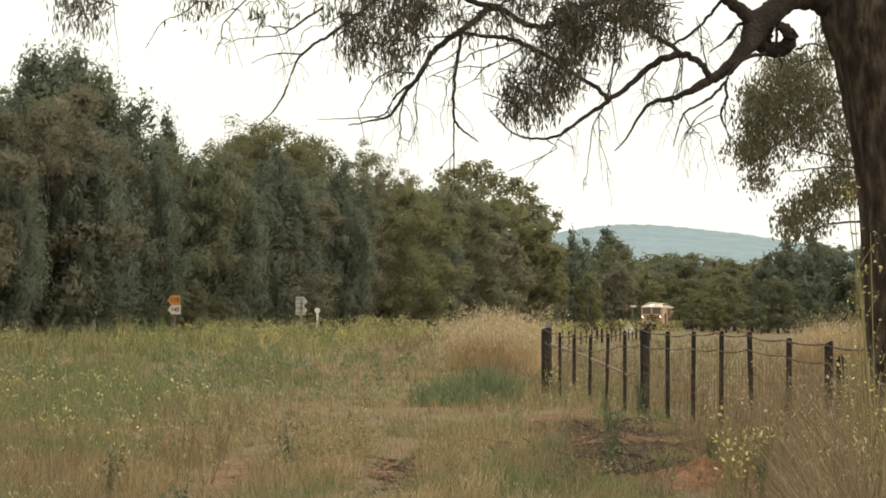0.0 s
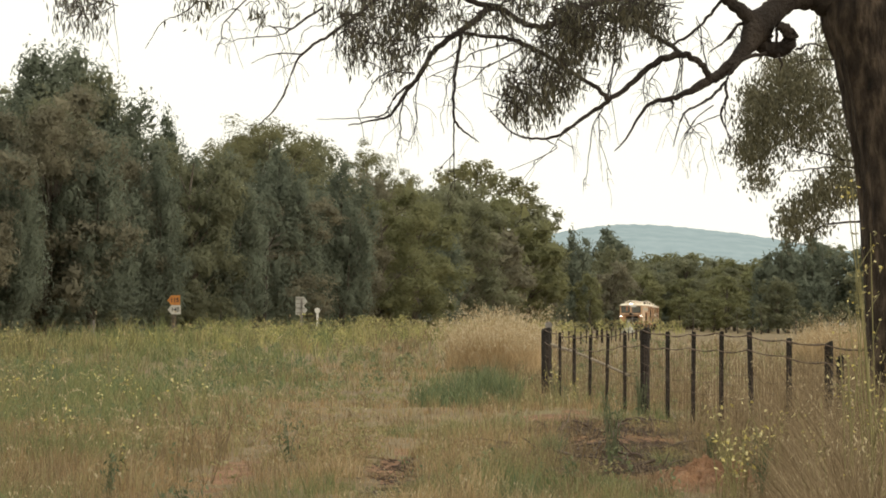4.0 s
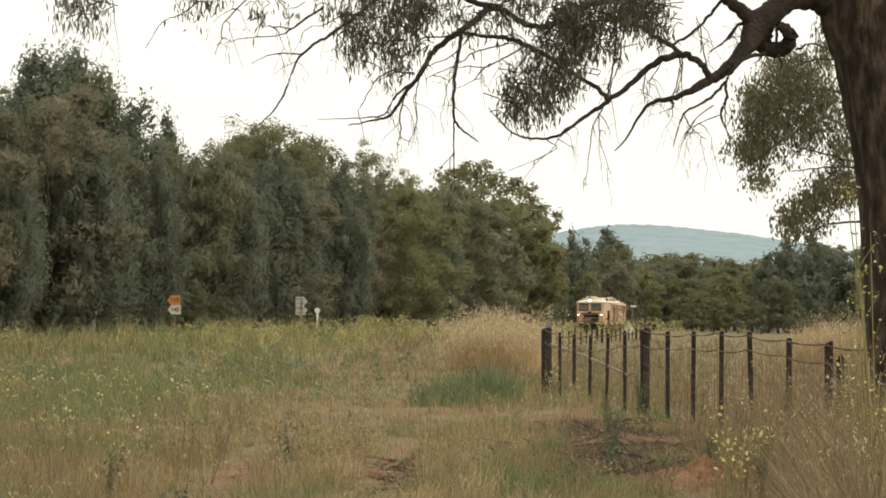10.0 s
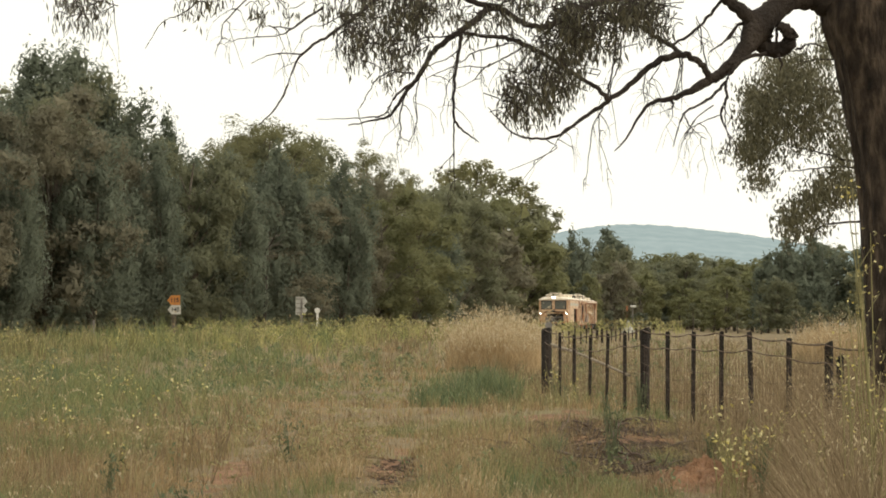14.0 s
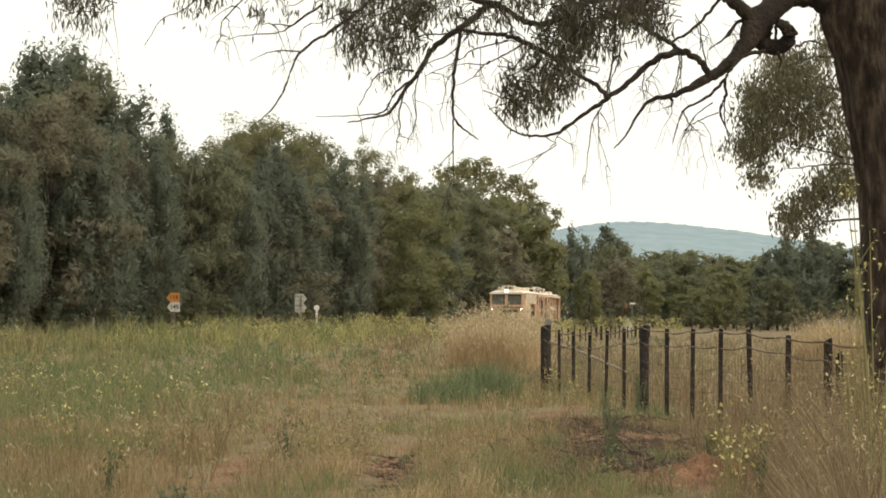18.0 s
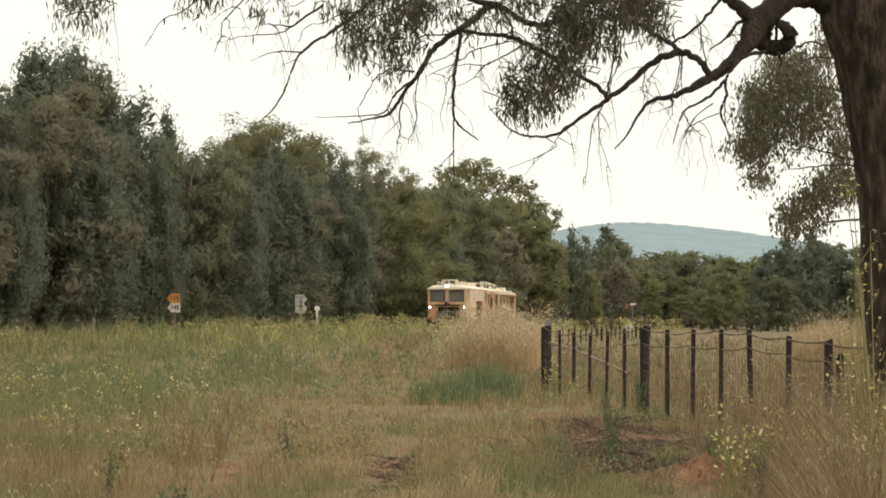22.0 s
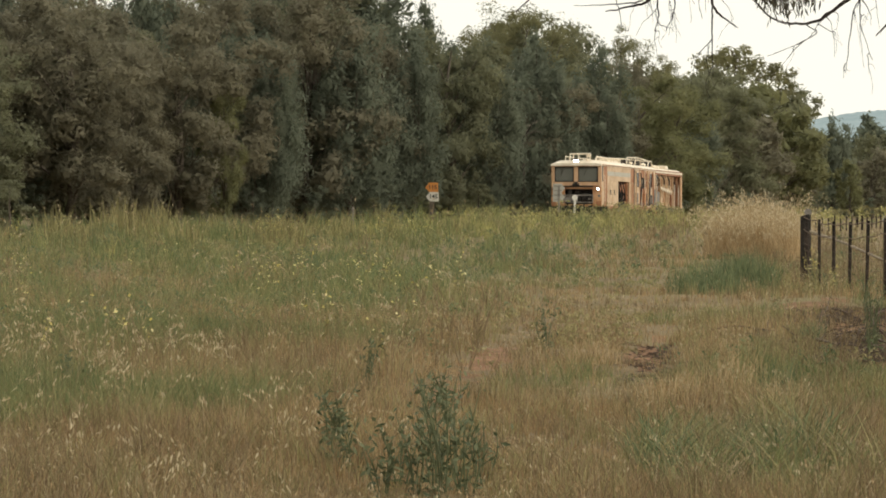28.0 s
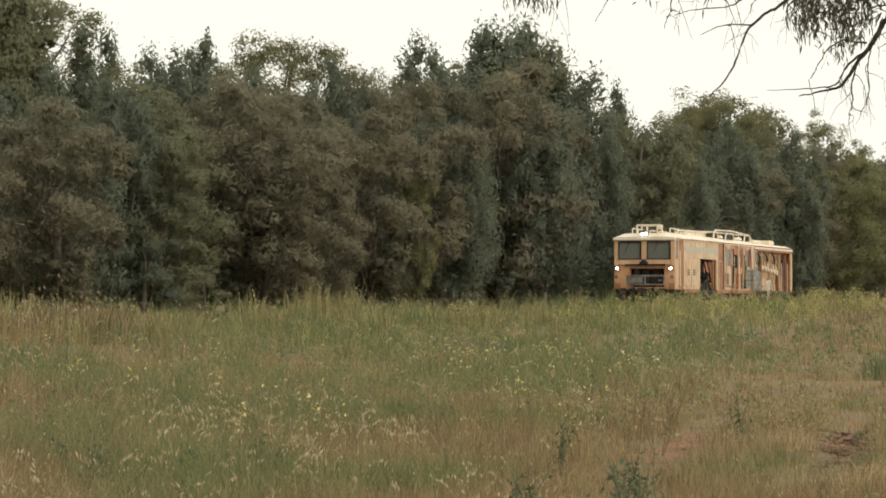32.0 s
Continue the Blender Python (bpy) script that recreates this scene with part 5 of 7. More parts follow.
    # dark boxes in place of the shaded hollows below the tubes
    for yy, ln in ((9.75, 0.9), (12.6, 1.9), (17.3, 1.3)):
        part("roof_opening", boxes((0.85, 1.22, yy, yy + ln, 3.72, 3.98), bevel=0.015), M_DARK, t, "dark block painted for the shade of an opening under the roof tubes")
        bars("roof_brace", [((1.24, yy - 0.05, 3.72), (1.24, yy + 0.1, 4.03)), ((1.24, yy + ln + 0.05, 3.72), (1.24, yy + ln - 0.1, 4.03)), ((1.24, yy + 0.1, 4.03), (1.24, yy + ln - 0.1, 4.03))], 0.045, M_WHITE, t)
    part("roof_box", boxes((-0.8, 1.0, 19.2, 23.0, 3.62, 3.86), bevel=0.05), M_WHITE, t)
    part("roof_box", boxes((-0.2, 1.1, 24.6, 26.0, 3.62, 3.9), bevel=0.05), M_WHITE, t)
    # frame and bogies
    part("main_frame", boxes((-1.35, 1.35, 0.3, 29.1, 0.78, 0.97), (W - 0.06, W, 2.0, 29.0, 0.82, 0.98), (-W, -W + 0.06, 2.0, 29.0, 0.82, 0.98), bevel=0.02), M_DARK, t, "dark underframe")
    for k in range(16):
        y0 = 2.3 + k * 1.68
        for sx in (-1, 1):
            part("sill_gear", boxes((*sorted((sx * 1.45, sx * 1.22)), y0, y0 + 0.25 + 0.3 * ((k * 7) % 3) / 2, 0.34 + 0.1 * (k % 3), 0.84), (*sorted((sx * 1.5, sx * 1.3)), y0 - 0.1, y0 + 0.12, 0.5, 0.62), bevel=0.02), (M_DARK, M_BROWN, M_STEEL)[k % 3], t, "grimy gear below the side sill")
    part("fuel_tank", boxes((0.6, 1.4, 11.6, 13.4, 0.35, 0.8), bevel=0.06), M_STEEL, t)
    for y0 in (2.6, 9.4, 17.2, 26.6):
        b = part("bogie", boxes((-1.05, -0.9, y0 - 1.2, y0 + 1.2, 0.4, 0.66), (0.9, 1.05, y0 - 1.2, y0 + 1.2, 0.4, 0.66), (-1.0, 1.0, y0 - 0.2, y0 + 0.2, 0.45, 0.78), bevel=0.03), M_DARK, t)
        for yy in (y0 - 0.8, y0 + 0.8):
            for sx in (-0.755, 0.755):
                part("wheel", disc(sx, yy, 0.42, 0.42, 0.12, "x", 24), M_RAIL, b)
    return t


machine = build_machine()


# ---- fence ----
def round_post(h, r, seed, top_cut=0.02):
    """A rough round post, split and weathered."""
    rng = np.random.RandomState(seed)
    bm = bmesh.new()
    rings = []
    for k, z in enumerate((-0.25, 0.0, h * 0.3, h * 0.65, h - 0.03, h)):
        ring = []
        for j in range(10):
            a = j * math.pi / 5
            rr = r * (1 + 0.1 * math.sin(3 * a + seed) + rng.uniform(-0.05, 0.05)) * (0.86 if k == 5 else 1.0)
            ring.append(bm.verts.new((rr * math.cos(a), rr * math.sin(a), z + (top_cut * math.cos(a) if k > 3 else 0))))
        rings.append(ring)
    for a, b in zip(rings, rings[1:]):
        for j in range(10):
            bm.faces.new((a[j], a[(j + 1) % 10], b[(j + 1) % 10], b[j]))
    bm.faces.new(rings[-1])
    return bm


def build_fence():
    f = new("post_and_wire_fence")
    f.matrix_basis = pose(1.97, 51.6, 0)
    tagged(f, "old paddock fence of dark posts, droppers and sagging wires", "fence")
    step = (0.163, -2.0)
    tops = (1.33, 1.25, 1.22, 1.22, 1.25, 1.29, 1.34, 1.3, 1.3, 1.31, 1.31, 1.25, 1.22, 1.21, 1.2, 1.18)
    rng = random.Random(3)
    for i in range(16):
        x, y = step[0] * i, step[1] * i
        g = float(ground(np.float64(1.97 + x), np.float64(51.6 + y)))
        big = {0: 0.1, 6: 0.07, 12: 0.045}
        if i in big:
            p = part("strainer_post" if i != 12 else "post", round_post(tops[i] - g, big[i], i), M_POST, f, "thick dark weathered timber post")
        else:
            p = part("dropper", boxes((-0.026, 0.026, -0.024, 0.024, -0.2, tops[i] - g), bevel=0.008), M_POST, f)
            p.rotation_euler = (rng.uniform(-0.02, 0.02), rng.uniform(-0.025, 0.025), rng.uniform(-0.4, 0.4))
        p.location = (x, y, g)
        if i == 12:
            p2 = part("post", round_post(1.1, 0.04, 40), M_POST, f)
            p2.location = (x + 0.14, y + 0.2, g)
    cap = part("insulator", disc(0, 0, 1.38, 0.07, 0.1), M_STEEL, f, "pale cap on the end post")
    cap.location = (0.04, 0, 0)
    for low, taper, r, wob in ((0.03, 0.0, 0.009, 0.02), (0.27, 0.006, 0.008, 0.025), (0.5, 0.0, 0.003, 0.01), (0.62, 0.0, 0.003, 0.01), (0.78, 0.0, 0.003, 0.01), (0.92, 0.0, 0.003, 0.01)):
        pts = []
        for k in range(91):
            s = k / 6
            i = min(int(s), 14)
            z = tops[i] + (tops[i + 1] - tops[i]) * (s - i) - low + taper * s - 0.03 * math.sin(math.pi * (s - i)) + wob * 0.5 * math.sin(s * 2.3 + low * 9)
            pts.append((step[0] * s - 0.05, step[1] * s, z, r * (1 + 0.3 * math.sin(k * 1.7))))
        v, q = tubes([pts], 5)
        part("wire", mesh_of("wire", v, q, M_WIRE, True), None, f)
    v, q = tubes([smooth_line([(0.08, -0.2, 1.02, 0.022), (0.45, -5.0, 0.86, 0.024), (0.86, -10.4, 0.62, 0.02)], 6)], 7)
    part("fallen_rail", mesh_of("fallen_rail", v, q, M_PALEWOOD, True), None, f, "pale grey rail lying slantwise in the wires")
    # netting of thin upright wires
    segs = []
    for k in range(150):
        s = k / 10.0
        i = min(int(s), 14)
        z = tops[i] + (tops[i + 1] - tops[i]) * (s - i)
        segs.append([(step[0] * s - 0.04, step[1] * s, 0.1, 0.002), (step[0] * s - 0.04, step[1] * s, z - 0.28, 0.002)])
    v, q = tubes(segs, 3)
    tagged(part("wire_netting", mesh_of("wire_netting", v, q, M_WIRE), None, f), kind="stuff")


build_fence()


def build_far_fence():
    f = new("far_fence")
    x0, y0 = polar(200, 165)
    x1, y1 = polar(366, 235)
    f.matrix_basis = pose(x0, y0, 0)
    tagged(f, "far line of thin fence posts across the paddock", "fence")
    n = 21
    rng = random.Random(9)
    me = None
    for i in range(n):
        x, y = (x1 - x0) * i / (n - 1), (y1 - y0) * i / (n - 1)
        g = float(ground(np.float64(x0 + x), np.float64(y0 + y)))
        if me is None:
            p = part("post", boxes((-0.04, 0.04, -0.04, 0.04, -0.2, 0.95), bevel=0.012), M_POST, f)
            me = p.data
        else:
            p = part("post", me, M_POST, f)
        p.location = (x, y, g + rng.uniform(-0.1, 0.08))
        if i in (7, 8, 16):
            p.scale = (2.0, 2.0, 1.08)
    v, q = tubes([[(0, 0, z, 0.012), ((x1 - x0), (y1 - y0), z, 0.012)] for z in (0.88, 0.6)], 4)
    part("wire", mesh_of("wire", v, q, M_WIRE), None, f)


build_far_fence()


# ---- railway signs and posts ----
def lettering(name, text, size, mat, parent, x, y, z):
    cu = bpy.data.curves.new(name, "FONT")
    cu.body, cu.size, cu.align_x, cu.align_y, cu.extrude = text, size, "CENTER", "CENTER", 0.004
    cu.offset = size * 0.02
    tmp = bpy.data.objects.new("tmp", cu)
    scene.collection.objects.link(tmp)
    me = bpy.data.meshes.new_from_object(tmp.evaluated_get(bpy.context.evaluated_depsgraph_get()))
    bpy.data.objects.remove(tmp)
    me.materials.clear()
    me.materials.append(mat)
    ob = new(name, me)
    ob.parent = parent
    ob.matrix_basis = pose(x, y, z, 90, 0, 0)
    return ob


def arrow_plate(w, h, side, y):
    """A plate pointed on one side (-1 left, 1 right), 2 cm thick, middle at the origin."""
    bm = bmesh.new()
    pts = [(w / 2, -h / 2), (w / 2, h / 2), (-w / 2 + h * 0.42, h / 2), (-w / 2, 0), (-w / 2 + h * 0.42, -h / 2)]
    if side > 0:
        pts = [(-a, b) for a, b in pts][::-1]
    vs = [bm.verts.new((a, y, b)) for a, b in pts]
    face = bm.faces.new(vs)
    ex = bmesh.ops.extrude_face_region(bm, geom=[face])
    bmesh.ops.translate(bm, verts=[e for e in ex["geom"] if isinstance(e, bmesh.types.BMVert)], vec=(0, 0.02, 0))
    bmesh.ops.recalc_face_normals(bm, faces=bm.faces[:])
    return bm


def build_signs():
    # speed boards beyond the line
    x, y = behind(-475, 2.6)
    d = math.hypot(x, y)
    g = float(ground(np.float64(x), np.float64(y)))
    s = new("speed_board")
    s.matrix_basis = pose(x, y, g, 0, 0, 5)
    tagged(s, "orange and white arrow speed boards on a timber post", "railway sign")
    part("post", boxes((-0.1, 0.14, 0.02, 0.16, -0.3, lift(44, d) - g), bevel=0.02), M_FARBARK, s, "grey timber post")
    z1, z2 = lift(42, d) - g, lift(25.5, d) - g
    a = part("orange_board", arrow_plate(0.66, 0.5, -1, -0.02), M_SIGNORANGE, s, "orange arrow board")
    a.location = (0, 0, z1)
    lettering("figures", "115", 0.3, M_BLACK, a, 0.05, -0.026, 0)
    b = part("white_board", arrow_plate(0.66, 0.48, -1, -0.02), M_SIGNWHITE, s, "white arrow board")
    b.location = (0.03, 0, z2)
    lettering("figures", "145", 0.3, M_BLACK, b, 0.05, -0.026, 0)
    # the backs of two boards on the near side
    x, y = behind(-250, -2.7)
    d = math.hypot(x, y)
    g = float(ground(np.float64(x), np.float64(y)))
    s = new("speed_board")
    s.matrix_basis = pose(x, y, g, 0, 0, 4)
    tagged(s, "weathered grey backs of two arrow boards on a post", "railway sign")
    part("post", boxes((-0.05, 0.05, -0.06, 0.0, -0.3, lift(46, d) - g), bevel=0.01), M_STEEL, s)
    for v in (40.5, 24.5):
        o = part("board_back", arrow_plate(0.64, 0.48, 1, 0.0), M_SIGNGREY, s)
        o.location = (0.0, 0, lift(v, d) - g)
        part("stiffener", boxes((-0.28, 0.14, -0.03, -0.002, 0.1, 0.14), (-0.28, 0.14, -0.03, -0.002, -0.14, -0.1)), M_STEEL, o)
    # white marker post
    x, y = behind(-222, -3.2)
    d = math.hypot(x, y)
    g = float(ground(np.float64(x), np.float64(y)))
    s = new("marker_post")
    s.matrix_basis = pose(x, y, g, 0, 0, 4)
    tagged(s, "short white railway marker post with a rounded head", "marker post")
    part("post", boxes((-0.06, 0.06, -0.05, 0.05, -0.3, lift(21, d) - g), bevel=0.015), M_POSTWHITE, s)
    part("head", disc(0, 0, lift(24, d) - g, 0.15, 0.08), M_POSTWHITE, s)
    # a thin stake by the line
    x, y = polar(-614, 100)
    g = float(ground(np.float64(x), np.float64(y)))
    s = new("marker_stake")
    s.matrix_basis = pose(x, y, g)
    tagged(s, "thin grey steel stake in the grass", "stake")
    part("stake", boxes((-0.03, 0.03, -0.02, 0.02, -0.2, lift(7, 100) - g), bevel=0.006), M_STEEL, s)
    # pole with a small panel, and a heap of pale gravel, far along the line
    x, y = polar(335, 310)
    g = float(ground(np.float64(x), np.float64(y)))
    s = new("panel_pole")
    s.matrix_basis = pose(x, y, g)
    tagged(s, "thin grey pole with a small flat panel on top", "pole")
    top = lift(33, 310) - g
    bars("pole", [((0, 0, -0.3), (0, 0, top))], 0.06, M_STEEL, s)
    p = part("panel", boxes((-0.32, 0.32, -0.2, 0.2, top - 0.03, top + 0.09), bevel=0.015), M_SIGNWHITE, s, "pale solar panel")
    p.rotation_euler = (0.3, 0, 0)
    part("relay_box", boxes((-0.75, -0.55, -0.1, 0.1, top - 0.6, top - 0.05), (-0.66, -0.64, -0.02, 0.02, -0.2, top - 0.6), bevel=0.01), M_BROWN, s)
    x, y = polar(327, 300)
    g = float(ground(np.float64(x), np.float64(y)))
    rng = np.random.RandomState(17)
    bm = bmesh.new()
    bmesh.ops.create_cone(bm, cap_ends=False, segments=18, radius1=0.75, radius2=0.05, depth=1.3)
    bmesh.ops.subdivide_edges(bm, edges=bm.edges[:], cuts=3, use_grid_fill=True)
    for v in bm.verts:
        v.co += Vector(rng.uniform(-0.05, 0.05, 3))
    h = part("gravel_heap", bm, M_SIGNGREY)
    h.location = (x, y, g + 0.75)
    tagged(h, "pale grey steep heap of gravel beside the line", "gravel heap")


build_signs()


# ---- the old gum that leans over the view ----
GD = 24.0


def slim(r):
    """Middling limbs are leaner than their outline at the forks."""
    return float(np.interp(r, [0, 2, 4, 8, 18, 30, 45, 60], [0.85, 0.8, 0.72, 0.64, 0.66, 0.76, 0.95, 1.0]))


def limb(pts, d0=GD, d1=None, wob=0.0, seed=0):
    """A limb from (across, down, thickness) points seen against the sky, at a distance running from d0 to d1."""
    d1 = d0 if d1 is None else d1
    p = smooth_line(pts, 5)
    n = len(p)
    rng = np.random.RandomState(seed)
    out = []
    for i, (a, b, r) in enumerate(p):
        r = r * slim(r)
        d = d0 + (d1 - d0) * i / max(1, n - 1)
        if 0 < i < n - 1:
            kink = min(1.8, 0.5 + 0.12 * r)
            a, b = a + rng.normal() * kink, b + rng.normal() * kink
        x, y = polar(a - 784, d)
        out.append((x, y, lift(574 - b, d), max(0.0028, r * d / F * (1 + rng.uniform(-wob, wob)))))
    return out


def twigs(lines, n, rng, length=0.55, r=0.006):
    """Thin crooked twigs that grow out of the limbs, droop and fork."""
    out = []
    for _ in range(n):
        l = lines[rng.randint(len(lines))]
        i = rng.randint(1, len(l))
        start = (*l[i][:3], r)
        for fork in range(3):
            x, y, z, w = start
            a, L = rng.uniform(0, 6.283), length * rng.uniform(0.4, 1.3) * (1 if fork == 0 else 0.55)
            dx, dy, dz = math.cos(a) * 0.5, math.sin(a) * 0.5, rng.uniform(-0.7, 0.3)
            p = [start]
            for k in range(1, 8):
                dx, dy, dz = dx * 0.85 + rng.normal() * 0.3, dy * 0.85 + rng.normal() * 0.3, dz - 0.16 + rng.normal() * 0.22
                x, y, z = x + dx * L / 7, y + dy * L / 7, z + dz * L / 7
                p.append((x, y, z, max(0.0014, w * (1 - k / 9))))
            out.append(p)
            start = p[rng.randint(2, 6)]
    return out


def build_gum():
    rng = np.random.RandomState(77)
    o = new("old_gum_tree")
    bx, by = polar(830, GD)
    g0 = float(ground(np.float64(bx), np.float64(by)))
    o.matrix_basis = pose(bx, by, g0)
    tagged(o, "old gum tree with dark rough bark and drooping leafy boughs", "tree")
    inv = np.array([bx, by, g0])

    def put(name, lines, sides, mat, label=""):
        v, f = tubes(lines, sides)
        return part(name, mesh_of(name, v - inv, f, mat, True), None, o, label)

    trunk = smooth_line([(1640, 872, 84), (1612, 800, 74), (1600, 600, 66), (1592, 430, 66), (1583, 300, 68), (1570, 200, 70), (1556, 100, 76), (1545, 20, 88), (1560, -90, 80), (1600, -260, 66)], 6)
    tl = []
    for a, b, r in trunk:
        x, y = polar(a - 791, GD)
        tl.append((x, y, lift(574 - b, GD), r * GD / F))
    v, f = tubes([tl], 40)
    c = np.repeat(np.array(tl)[:, :3], 40, axis=0)
    k = np.arange(len(v))
    ang = (k % 40) * 2 * math.pi / 40
    ridge = 1 + 0.035 * np.sin(ang * 9 + v[:, 2] * 2.0) + 0.03 * np.sin(ang * 17 - v[:, 2] * 3.1) + rng.uniform(-0.02, 0.02, len(v))
    part("trunk", mesh_of("trunk", c + (v - c) * ridge[:, None] - inv, f, M_TRUNK, True), None, o, "thick dark furrowed trunk")
    big = [
        limb([(1548, 70, 66), (1508, 14, 56), (1462, -4, 42), (1425, -2, 33), (1396, 2, 28), (1365, 25, 29), (1338, 55, 32), (1315, 92, 21), (1280, 128, 16), (1252, 146, 14), (1215, 165, 9), (1185, 176, 7), (1152, 184, 5), (1132, 205, 3.4), (1108, 245, 2.2), (1088, 268, 1.2)], GD, 23, 0.06, 1),
        limb([(1345, 45, 26), (1318, 25, 19), (1296, 8, 17), (1276, -12, 15), (1230, -45, 14), (1150, -30, 12), (1090, -4, 11), (1042, 8, 10), (1004, 28, 10), (978, 43, 9), (948, 47, 8.5), (918, 36, 8), (892, 18, 8), (866, 14, 9.5), (842, 34, 9.5), (820, 52, 9), (792, 70, 8), (768, 90, 7.5), (750, 118, 6.5), (733, 146, 5.5), (708, 178, 4.4), (690, 204, 3.4), (660, 213, 2.4), (616, 222, 1.2)], 23.6, 22.2, 0.06, 2),
        limb([(1258, 146, 11), (1247, 122, 9), (1228, 106, 9), (1205, 98, 10), (1172, 106, 9.5), (1140, 127, 8.5), (1114, 151, 7.5), (1076, 180, 6.5), (1040, 204, 5), (1008, 227, 4), (984, 242, 3.4), (950, 246, 2.8), (912, 238, 2), (884, 212, 1.4), (864, 190, 0.8)], 23.4, 22.6, 0.08, 3),
        limb([(1206, 98, 7), (1184, 80, 6.5), (1158, 66, 6), (1130, 48, 5), (1100, 36, 4), (1060, 20, 3)], 23.2, 23.6, 0.08, 4),
        limb([(1078, 180, 7), (1056, 155, 6), (1028, 140, 5.5), (1000, 120, 6), (962, 96, 6.5), (918, 74, 6.5), (890, 66, 5.5), (850, 62, 4.5), (812, 56, 3.5)], 22.9, 22.4, 0.08, 5),
        limb([(884, 12, 8), (852, 6, 7.5), (815, -8, 7), (770, -30, 6), (700, -22, 5), (664, 0, 5), (622, 34, 4.4), (585, 60, 3.8), (558, 77, 3.4), (534, 97, 3), (522, 115, 2.4), (505, 160, 2.1), (484, 196, 1.8), (458, 222, 0.9)], 22.6, 21.6, 0.08, 6),
        limb([(817, 56, 5), (812, 90, 4.2), (806, 130, 3.8), (803, 180, 3.4), (805, 214, 3), (826, 236, 2.1), (848, 252, 0.9)], 22.3, 22.1, 0.1, 7),
        limb([(1346, 58, 24), (1352, 84, 23), (1372, 93, 20), (1391, 86, 20), (1396, 70, 19), (1388, 56, 16), (1374, 48, 11)], 23.7, 23.5, 0.08, 8),
        limb([(1374, 52, 5), (1373, 74, 3.4), (1376, 94, 4)], 23.6, 23.6, 0.1, 33),
        limb([(1356, 97, 6), (1312, 106, 5), (1296, 126, 4.2), (1280, 150, 4.2), (1262, 171, 3.6), (1238, 187, 3), (1213, 199, 2.5), (1200, 226, 1.8), (1190, 262, 0.8)], 23.5, 23, 0.1, 9),
        limb([(1283, 150, 4), (1285, 174, 3.6), (1275, 196, 3.2), (1278, 216, 2), (1292, 248, 0.9)], 23.3, 23.2, 0.1, 10),
        limb([(1375, 98, 5), (1381, 112, 3.2), (1379, 128, 1.4)], 23.5, 23.5, 0.1, 19),
    ]
